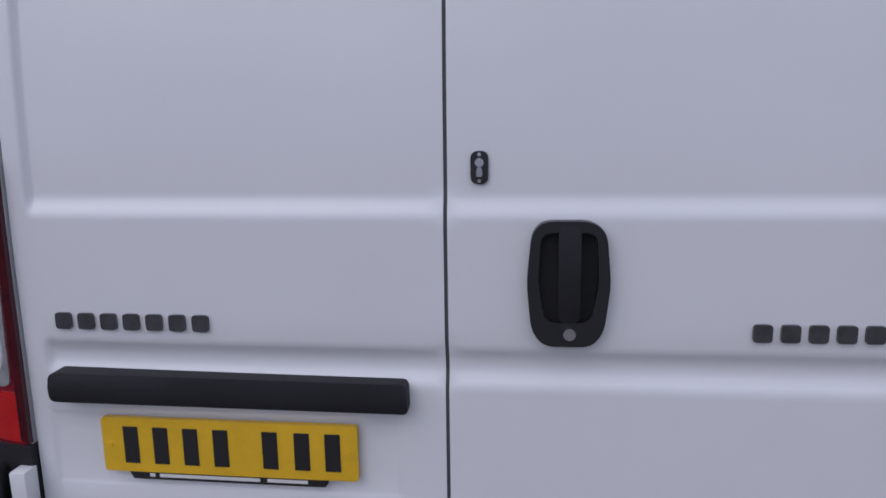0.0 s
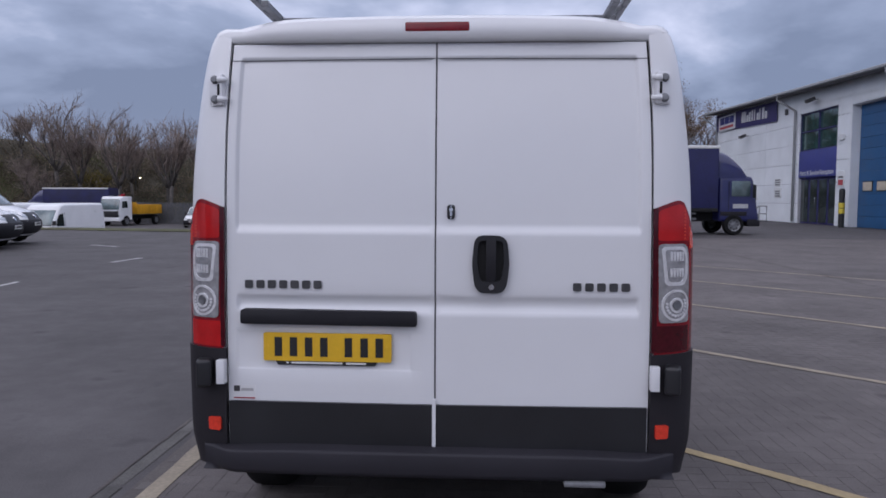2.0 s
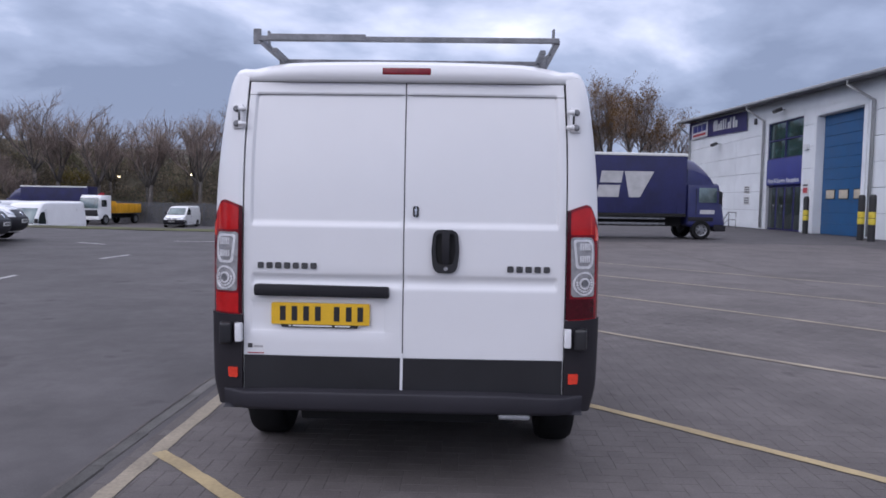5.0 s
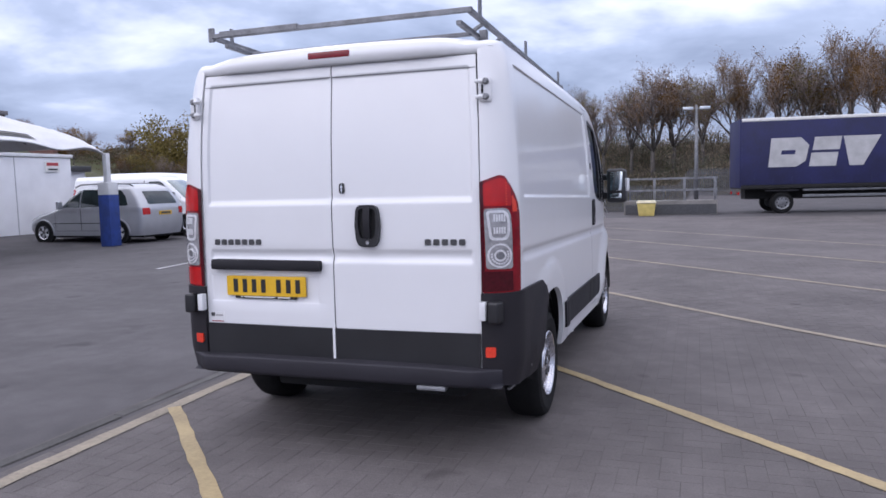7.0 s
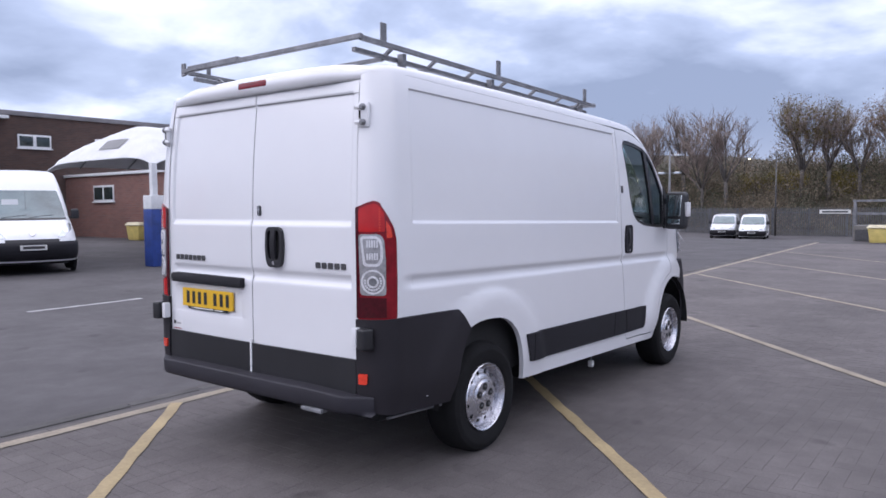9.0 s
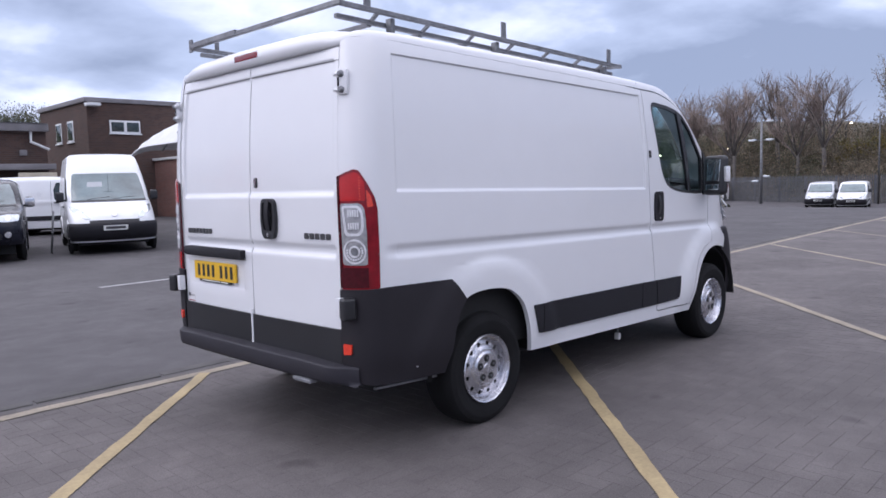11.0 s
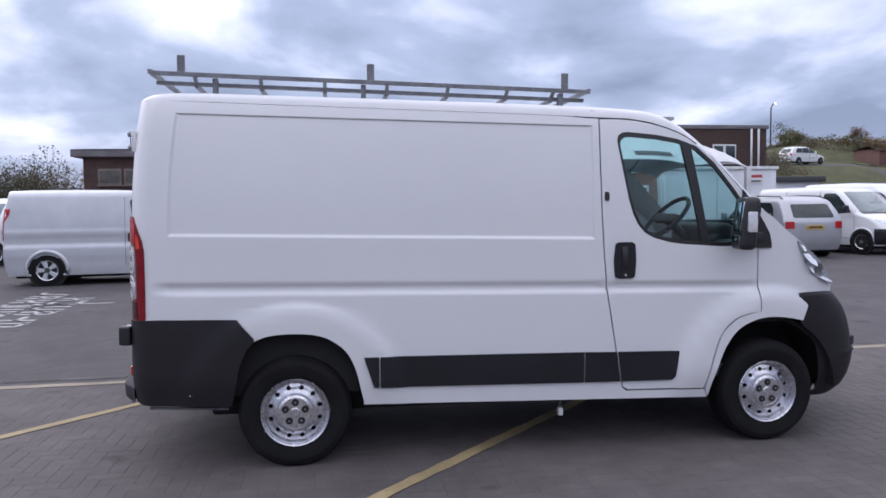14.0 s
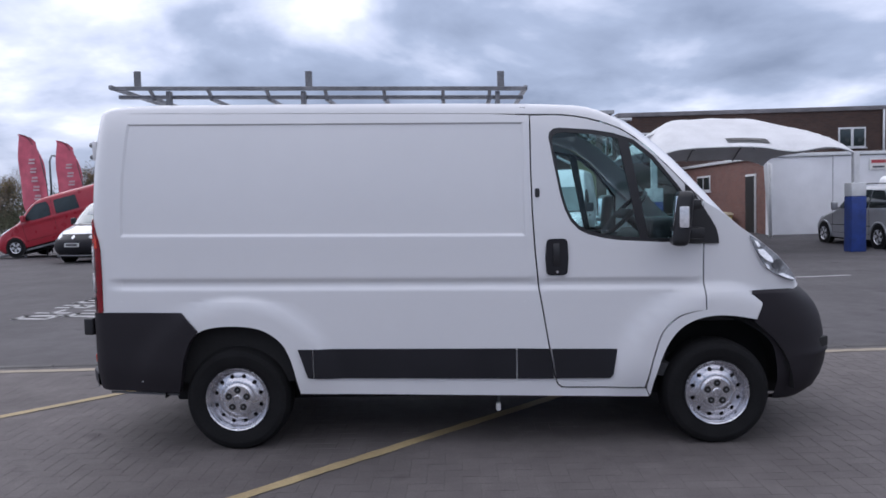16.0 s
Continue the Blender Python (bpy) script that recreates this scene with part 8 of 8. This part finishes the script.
# the short lit poles are made up to carry small distant lights
for at, h, dx in (((-34, 86), 2.9, 0.6), ((-44, 88), 2.7, 0.6), ((-20, 84), 2.6, 0.5), ((-46.9, -26.9), 5.75 - land(-46.9, -26.9), -0.7), ((-78.9, 55.4), 13.8 - land(-78.9, 55.4), 0.9)):
    m = thing("street_lamp", "street lamp, the short lit ones standing in for small distant lights", "street lamp", (*at, land(*at)), group="street lamps")
    part("pole", tube([(0, 0, 0), (0, 0, h - 0.4), (dx * 0.4, 0, h), (dx, 0, h + 0.05)], [0.1, 0.07, 0.06, 0.05], 6), BADGE, m)
    part("lantern", solid((dx - 0.11, dx + 0.11, -0.08, 0.08, h - 0.04, h + 0.05), bevel=0.04), LAMP_ON if at[1] > 50 else BADGE, m)


# -- feather flags
def flag(at, h, turn, w):
    f = thing("feather_flag", "red feather flag with pale lettering on a pole", "flag", (*at, land(*at)), turn, group="feather flags")
    bow = lambda t: (w * (1 - t) ** 0.0 - w, 0)
    pole = [(0.0, 0, 0), (0.0, 0, h * 0.3), (-0.02 * h, 0, h * 0.6), (-0.08 * h, 0, h * 0.85), (-0.2 * h, 0, h * 0.985), (-0.26 * h, 0, h)]
    part("pole", tube(pole, [0.03, 0.025, 0.02, 0.015, 0.01, 0.008], 6), BADGE, f)
    px = curve([p[2] / h for p in pole], [p[0] for p in pole])
    rows = []
    for k in range(25):
        t = 0.14 + 0.86 * k / 24
        x1 = px(t)
        x0 = -0.26 * h * t ** 0.7 - w * (1 - t) * 0.9 - 0.06 - 0.30 * math.sin(math.pi * t) ** 1.5
        rows.append([(x1 + (min(x0, x1 - 0.02) - x1) * j / 6, 0.05 * math.sin(j * 1.3 + k * 0.5), t * h) for j in range(7)])
    part("cloth", grid_skin(rows), FLAG, f, smooth=60)
    for k in range(8):
        t = 0.22 + 0.075 * k
        c = 0.5 * (px(t) - 0.26 * h * t ** 0.7 - w * (1 - t) * 0.9 - 0.06)
        part("letter_bar", solid((c - 0.15, c + 0.13, -0.075, -0.06, t * h, t * h + 0.016 * h), (c - 0.12, c + 0.15, -0.075, -0.06, t * h + 0.027 * h, t * h + 0.043 * h)), FLAG_W, f)


flag((-23.2, -13.75), 4.75, 78, 0.35)
flag((-23.2, -12.3), 4.45, 78, 0.35)

# ---- trees and scrub ----
# TWIG, LEAF_D, LEAF_B and GREENS are lightened to stand in for haze
BARK = mat("grey_brown_bark", (0.12, 0.108, 0.10), 0.95, var=0.25, scale=3, fine=30, bump=0.01)
TWIG = mat("brown_twigs", (0.25, 0.20, 0.175), 0.95, var=0.2, scale=1, piece=0.25)
LEAF_O = mat("orange_brown_leaves", (0.21, 0.115, 0.035), 0.8, var=0.3, scale=1.2, piece=0.35)
LEAF_Y = mat("yellow_green_leaves", (0.21, 0.165, 0.045), 0.8, var=0.3, scale=1.2, piece=0.35)
LEAF_D = mat("dark_evergreen_leaves", (0.105, 0.112, 0.075), 0.8, var=0.3, scale=0.8, piece=0.4)
LEAF_B = mat("brown_scrub", (0.225, 0.185, 0.135), 0.9, var=0.35, scale=0.5, piece=0.45)
GREENS = mat("olive_scrub", (0.155, 0.155, 0.075), 0.9, var=0.35, scale=0.5, piece=0.45)


def leafy(m, share=0.45):
    """Lets light through thin leaves and twigs."""
    n, l = m.node_tree.nodes, m.node_tree.links
    p, out = n["Principled BSDF"], n["Material Output"]
    tl, mx = n.new("ShaderNodeBsdfTranslucent"), n.new("ShaderNodeMixShader")
    mx.inputs[0].default_value = share
    l.new(p.inputs["Base Color"].links[0].from_socket, tl.inputs[0])
    l.new(p.outputs[0], mx.inputs[1])
    l.new(tl.outputs[0], mx.inputs[2])
    l.new(mx.outputs[0], out.inputs[0])


for m in (LEAF_O, LEAF_Y, LEAF_D, LEAF_B, GREENS):
    leafy(m)


def from_arrays(name, V, F, material, parent=None, label="", kind=""):
    me = bpy.data.meshes.new(name)
    me.from_pydata(V, [], F)
    me.materials.append(material)
    ob = new(name, me)
    if parent:
        ob.parent = parent
    return tagged(ob, label, kind=kind)


def prisms(segments):
    """Three-sided sticks for (start, end, radius, radius)."""
    V, F = [], []
    for a, b, ra, rb in segments:
        d = (b - a).normalized()
        u = d.cross(Vector((0.31, 0.17, 0.93)) if abs(d.z) < 0.9 else Vector((1, 0, 0))).normalized()
        w = d.cross(u)
        s = len(V)
        for p, r in ((a, ra), (b, rb)):
            for k in range(3):
                t = 2.0944 * k
                V.append(tuple(p + r * (math.cos(t) * u + math.sin(t) * w)))
        F += [(s + k, s + (k + 1) % 3, s + 3 + (k + 1) % 3, s + 3 + k) for k in range(3)]
    return V, F


def leaf_quads(points, size, rnd):
    """Small tilted leaves, each a bent pair of triangles."""
    V, F = [], []
    for p in points:
        u = Vector((rnd.gauss(0, 1), rnd.gauss(0, 1), rnd.gauss(0, 1))).normalized()
        w = u.orthogonal().normalized()
        k = size * rnd.uniform(0.6, 1.4)
        s = len(V)
        V += [tuple(p - u * k), tuple(p + w * k * 0.5 + Vector((0, 0, 0.1 * k))), tuple(p + u * k), tuple(p - w * k * 0.5)]
        F += [(s, s + 1, s + 2), (s, s + 2, s + 3)]
    return V, F


def tree(name, label, at, seed, H, stems=1, spread=0.58, leaves=None, density=1.0):
    """Bare or thinly leaved tree: trunk, limbs, twigs; leaves: (material, count, size)."""
    rnd = random.Random(seed)
    th = thing(name, label, "tree", at, rnd.uniform(0, 360), group="trees on the bank")
    twigs, tips = [], []

    def limb(p, d, length, r, level, pts_out):
        n = 4 if level < 3 else 2
        pts, rad = [p], [r]
        for i in range(n):
            bend = Vector((rnd.gauss(0, 1), rnd.gauss(0, 1), rnd.gauss(0, 0.5))) * (0.10 + 0.05 * level)
            d = (d + bend + Vector((0, 0, 0.07 - 0.015 * level))).normalized()
            p = p + d * length / n
            pts.append(p)
            rad.append(r * (1 - 0.6 * (i + 1) / n))
        if level >= 2:
            for i in range(n):
                twigs.append((pts[i], pts[i + 1], rad[i], rad[i + 1]))
        else:
            pts_out.append((pts, rad, level))
        if level >= 4:
            tips.append(pts[-1])
            return
        kids = (0, 7, 6, 5)[level] if level else 0
        kids = max(2, round(kids * density))
        for i in range(kids):
            f = 0.3 + 0.7 * (i + 0.6 * rnd.random()) / kids
            j = min(int(f * n), n - 1)
            q = pts[j].lerp(pts[j + 1], f * n - j)
            a = rnd.uniform(0, 6.283)
            side = Vector((math.cos(a), math.sin(a), 0.15))
            nd = (d + side * rnd.uniform(0.35, 0.75) + Vector((0, 0, 0.22))).normalized()
            limb(q, nd, length * rnd.uniform(0.42, 0.62), max(r * 0.5, 0.009), level + 1, pts_out)

    big = []
    trunk_top = Vector((0, 0, H * rnd.uniform(0.30, 0.38)))
    tp = [Vector((0, 0, -0.3)), Vector((rnd.gauss(0, 0.1), rnd.gauss(0, 0.1), H * 0.14)), trunk_top]
    r0 = 0.022 * H
    part("trunk", tube(tp, [r0 * 1.25, r0, r0 * 0.8], 8), BARK, th, smooth=60)
    n = 7
    for k in range(n):
        a = 6.283 * k / n + rnd.uniform(-0.3, 0.3)
        tilt = spread * (0.25 if k == 0 else rnd.uniform(0.6, 1.15))
        f = rnd.uniform(0.72, 1.0)
        limb(tp[1].lerp(trunk_top, f), Vector((math.cos(a) * math.sin(tilt), math.sin(a) * math.sin(tilt), math.cos(tilt))), H * rnd.uniform(0.40, 0.52), r0 * 0.5, 1, big)
    for pts, rad, level in big:
        part("limb", tube(pts, rad, 5), BARK, th, smooth=60)
    V, F = prisms(twigs)
    from_arrays("twig_mass", V, F, TWIG, th, kind="stuff")
    if leaves:
        m, count, size = leaves
        pts = [rnd.choice(tips) + Vector((rnd.gauss(0, 0.18), rnd.gauss(0, 0.18), rnd.gauss(0, 0.18))) for _ in range(count)]
        V, F = leaf_quads(pts, size, rnd)
        from_arrays("leaf_mass", V, F, m, th, kind="stuff")
    return th


rnd = random.Random(11)
kinds = [tree("bare_tree", "tall bare-branched tree on the bank", (-40.5, 77.0, land(-40.5, 77)), 3, 11.9, spread=0.44),
         tree("bare_tree", "tall bare-branched tree on the bank", (-34.3, 76.5, land(-34.3, 76.5)), 5, 11.1, spread=0.40),
         tree("bare_tree", "bare spreading tree with fine twigs on the bank", (-29.0, 77.0, land(-29, 77)), 8, 10.5, spread=0.50),
         tree("autumn_tree", "tree with thin orange-brown autumn leaves", (17.2, 70.5, land(17.2, 70.5)), 12, 11.0, spread=0.55, leaves=(LEAF_O, 7500, 0.080)),
         tree("autumn_tree", "thin tree with a few brown leaves on the bank", (-11.8, 73.0, land(-11.8, 73)), 17, 9.6, spread=0.45, leaves=(LEAF_Y, 3200, 0.070))]
for k, x, y, s in ((1, -46.2, 79, 0.98), (2, -49.6, 80, 1.05), (1, -37.2, 82, 0.8), (2, -31.5, 82, 0.9), (0, -25.6, 80, 0.85), (2, -21.5, 74, 1.05), (1, -19.0, 73.5, 1.12),
                   (4, -9.6, 73.5, 0.98), (2, -7.2, 74, 0.96), (4, -4.3, 74, 0.92), (3, -2.2, 73, 0.98), (3, -0.2, 74.5, 0.93), (4, 2.5, 73, 1.0), (3, 5.5, 74, 0.95), (2, 7.0, 76, 0.9), (3, 9.5, 73, 0.95), (4, 12, 73, 1.05), (1, 14.0, 76, 0.95), (3, 15.0, 73, 1.02), (2, 23, 71, 1.0), (1, 27, 76, 1.0), (0, 20.5, 76, 1.0),
                   (0, -43.6, 86, 0.75)):
    s *= 0.76 if x > -22.5 and k < 3 else 1.0
    s *= 0.96 if x > -1 else 1.0
    copy_thing(kinds[k], pose(x, y, land(x, y), 0, 0, rnd.uniform(0, 360)) @ Matrix.Diagonal((s, s, s * rnd.uniform(0.95, 1.05), 1)))
crest = [(3, -54, 69), (4, -56.5, 66), (0, -52, 78), (2, -49, 75), (1, -55, 82), (3, -62, 66), (2, -66, 72), (4, -60, 74), (1, -70, 69), (0, -64, 78), (3, -72, 62), (2, -76, 66), (4, -80, 60), (1, -84, 64), (0, -90, 58), (4, -68, 60), (2, -96, 62), (1, -58, 87), (0, -74, 74), (2, -82, 72), (4, -63, 60), (3, -87, 54)]
for k, x, y in crest:
    s = rnd.uniform(0.42, 0.52) if x > -58 else rnd.uniform(0.23, 0.32)
    copy_thing(kinds[3 if x < -52 and k == 2 else k], pose(x, y, land(x, y), 0, 0, rnd.uniform(0, 360)) @ Matrix.Diagonal((s * 1.15, s * 1.15, s, 1)))
for k, x, y, s in ((4, -62, -40, 0.50), (3, -66, -33, 0.46), (0, -70, -46, 0.52), (2, -64, -52, 0.50), (4, -58, -47, 0.46), (1, -72, -28, 0.40), (3, -60, -58, 0.55), (0, -66, -62, 0.56)):
    copy_thing(kinds[k], pose(x, y, land(x, y), 0, 0, rnd.uniform(0, 360)) @ Matrix.Diagonal((s * 1.3, s * 1.3, s, 1)))


def bush(label, at, leaf, seed):
    """Round leafy bush: a forked stem and many uneven clumps of leaves."""
    r = random.Random(seed)
    b = thing("autumn_bush", label, "bush", (*at, land(*at)))
    part("stem", joined(tube([(0, 0, -0.2), (0.1, 0, 1.5), (0, 0.2, 3.5)], [0.25, 0.2, 0.1], 6), tube([(0.05, 0, 1.0), (0.9, 0.3, 2.6)], [0.14, 0.06], 6)), BARK, b)
    pts = []
    for _ in range(26):
        c = Vector((r.gauss(0, 2.2), r.gauss(0, 2.0), 1.0 + abs(r.gauss(2.6, 1.6))))
        pts += [c + Vector((r.gauss(0, 0.75), r.gauss(0, 0.75), r.gauss(0, 0.6))) for _ in range(130)]
    V, F = leaf_quads(pts, 0.16, r)
    from_arrays("leaf_mass", V, F, leaf, b, kind="stuff")
    return b


by = bush("round bush in yellow-green autumn leaf", (-60.5, 73.0), LEAF_Y, 51)
bo = bush("round bush in orange-brown autumn leaf", (-66.5, 62.5), LEAF_O, 52)
bo.matrix_basis = pose(-66.5, 62.5, land(-66.5, 62.5)) @ Matrix.Diagonal((0.5, 0.5, 0.55, 1))
bg = bush("round olive green bush on the hill", (-76.5, 56.5), GREENS, 53)
bg.matrix_basis = pose(-76.5, 56.5, land(-76.5, 56.5)) @ Matrix.Diagonal((0.6, 0.6, 0.45, 1))
for b, x, y, s in ((by, -69, 66, 0.42), (by, -47.5, 84, 0.5), (by, -33, 82, 0.35), (by, -13.5, 75, 0.4), (by, -8.5, 75.5, 0.38), (by, -17, 76.5, 0.35), (bo, -63, 71, 0.62), (bg, -80, 58, 0.55), (bg, -73, 58, 0.42), (bg, -70, 64, 0.5),
                   (bo, -78, 64, 0.5), (bg, -66, 68, 0.55), (by, -62, 68.5, 0.5), (bg, -84, 56, 0.5), (bg, -58, 76, 0.6), (bo, -74, 66, 0.45)):
    copy_thing(b, pose(x, y, land(x, y), 0, 0, rnd.uniform(0, 360)) @ Matrix.Diagonal((s * 1.15, s * 1.15, s, 1)))


def scrub(name, label, spots, material, per, size, seed):
    """Tangled low growth: stems and small leaves in uneven clumps."""
    r = random.Random(seed)
    pts, sticks = [], []
    for x, y, w, h in spots:
        z = land(x, y)
        for _ in range(5):
            a = r.uniform(0, 6.283)
            tip = Vector((x + math.cos(a) * w * r.random(), y + math.sin(a) * w * r.random(), z + h * r.uniform(0.6, 0.98)))
            sticks.append((Vector((x + r.gauss(0, 0.2), y + r.gauss(0, 0.2), z - 0.1)), tip, 0.045, 0.012))
        for _ in range(per):
            a, q = r.uniform(0, 6.283), r.random() ** 0.5
            pts.append(Vector((x + math.cos(a) * w * q, y + math.sin(a) * w * q, z + h * r.random() ** 0.8 * (1.05 - 0.55 * q * q))))
    V, F = leaf_quads(pts, size, r)
    V2, F2 = prisms(sticks)
    n = len(V)
    ob = from_arrays(name, V + V2, F + [tuple(i + n for i in f) for f in F2], material, None, label, "stuff")
    return tagged(ob, label, "scrub", kind="stuff")


def spots(n, x0, x1, d0, d1, w, h, seed):
    r = random.Random(seed)
    out = []
    for _ in range(n):
        x = r.uniform(x0, x1)
        d, a, b = r.uniform(d0, d1), r.uniform(0.7, 1.4), r.uniform(0.6, 1.3)
        # the side slope is grass below, with low bushes above
        if x < -60:
            d, b = max(d, 9 + 0.6 * d), b * 0.55
        elif x < -50:
            b *= 0.7
        out.append((x, bank_foot(x) + d, w * a, h * b))
    return out


scrub("brown_scrub", "dense brown leafless scrub covering the bank", spots(520, -100, 34, 1.5, 20, 1.7, 1.7, 2), LEAF_B, 260, 0.085, 3)
scrub("olive_scrub", "olive green shrubs among the scrub on the bank", spots(200, -100, 34, 1.0, 20, 1.6, 1.6, 5), GREENS, 260, 0.085, 6)
gs = part("grass_slope", grid_skin([[(x, bank_foot(x) + d, land(x, bank_foot(x) + d) + 0.05 + 0.12 * ease(-2, 0, d) + 0.45 * ease(2, 6, d)) for x in list(np.arange(-100, -50, 2.5))] for d in np.arange(-2.0, 15, 1.5)]), GRASS, None, smooth=60)
tagged(gs, "green grass slope below the bushes on the hill", "ground", kind="structure")
scrub("hedge_top", "brown hedge along the crest of the bank", spots(150, -95, 40, 20, 27, 2.0, 1.3, 8), LEAF_B, 260, 0.09, 9)
r = random.Random(21)
scrub("side_hedge", "dark hedge and trees behind the low buildings", [(r.uniform(-66, -56), r.uniform(-45, 44), r.uniform(1.6, 2.8), r.uniform(1.0, 2.3)) for _ in range(190)] + [(-52 + r.gauss(0, 4), r.uniform(-48, -10), r.uniform(1.5, 2.8), r.uniform(1.3, 2.6)) for _ in range(70)], LEAF_D, 300, 0.075, 10)
scrub("side_scrub", "brown and yellowing bushes above the grass slope", [(r.uniform(-63, -57), r.uniform(24, 44), r.uniform(1.6, 2.6), r.uniform(0.7, 1.5)) for _ in range(60)], LEAF_B, 300, 0.075, 12)
scrub("wood_brush", "thick brown leafless brushwood among the trees on the bank", spots(190, -105, -44, 7, 27, 2.6, 2.9, 31), LEAF_B, 300, 0.12, 32)
scrub("wood_brush", "dull green and ochre brush among the trees on the bank", spots(70, -105, -44, 5, 24, 2.2, 2.6, 33), GREENS, 300, 0.12, 34)
scrub("wood_brush", "orange autumn brush among the trees on the bank", spots(14, -80, -58, 8, 20, 2.0, 3.6, 35), LEAF_O, 300, 0.12, 36)
scrub("far_wood", "dark woodland on the rise behind the flags", [(r.uniform(-68, -56), r.uniform(-60, -22), r.uniform(2.0, 3.4), r.uniform(3.2, 5.4)) for _ in range(70)], LEAF_D, 420, 0.11, 14)
scrub("far_wood", "brown leafless woodland on the rise behind the flags", [(r.uniform(-66, -57), r.uniform(-60, -20), r.uniform(1.8, 3.0), r.uniform(2.4, 4.4)) for _ in range(40)], LEAF_B, 420, 0.11, 15)
scrub("wood_brush", "tall brown brushwood filling the bank below the trees", spots(230, -46, 34, 4, 26, 2.2, 3.1, 41), LEAF_B, 300, 0.10, 42)
scrub("wood_brush", "tall dull green brush filling the bank below the trees", spots(110, -46, 34, 3, 24, 2.0, 2.8, 43), LEAF_D, 300, 0.10, 44)

# ---- block paving ----
paving = thing("paving", "grey herringbone block paving of the bays", "paving", kind="structure")
meshes = []
for turned in (0, 1):
    v, f = block_geometry(turned, 0.0016)
    me = bpy.data.meshes.new("paver_block")
    me.from_pydata(v, [], f)
    me.materials.append(PAVER)
    meshes.append(me)
rnd = random.Random(7)
rest_v, rest_f = [], []
count = 0
for x, y, turned in herringbone(-1.9, 7.1, -6.0, 10.6):
    if x < base_x(y) - 0.06:
        continue
    z = ground_z(x, y) + 0.0024 + rnd.uniform(-0.0004, 0.0004)
    if 1.15 < x < 3.05 and 0.6 < y < 3.8 and count < 300:
        ob = new("paver_block", meshes[turned])
        ob.parent = paving
        ob.matrix_basis = pose(x, y, z, rnd.uniform(-0.15, 0.15), rnd.uniform(-0.15, 0.15), rnd.uniform(-0.4, 0.4))
        count += 1
    else:
        v, f = block_geometry(turned, 0.0016)
        n = len(rest_v)
        tx_, ty_ = rnd.uniform(-0.0025, 0.0025), rnd.uniform(-0.0025, 0.0025)
        rest_v += [(x + a, y + b, z + c + tx_ * a + ty_ * b) for a, b, c in v]
        rest_f += [tuple(i + n for i in q) for q in f]
from_arrays("paver_blocks", rest_v, rest_f, PAVER, paving, kind="stuff")
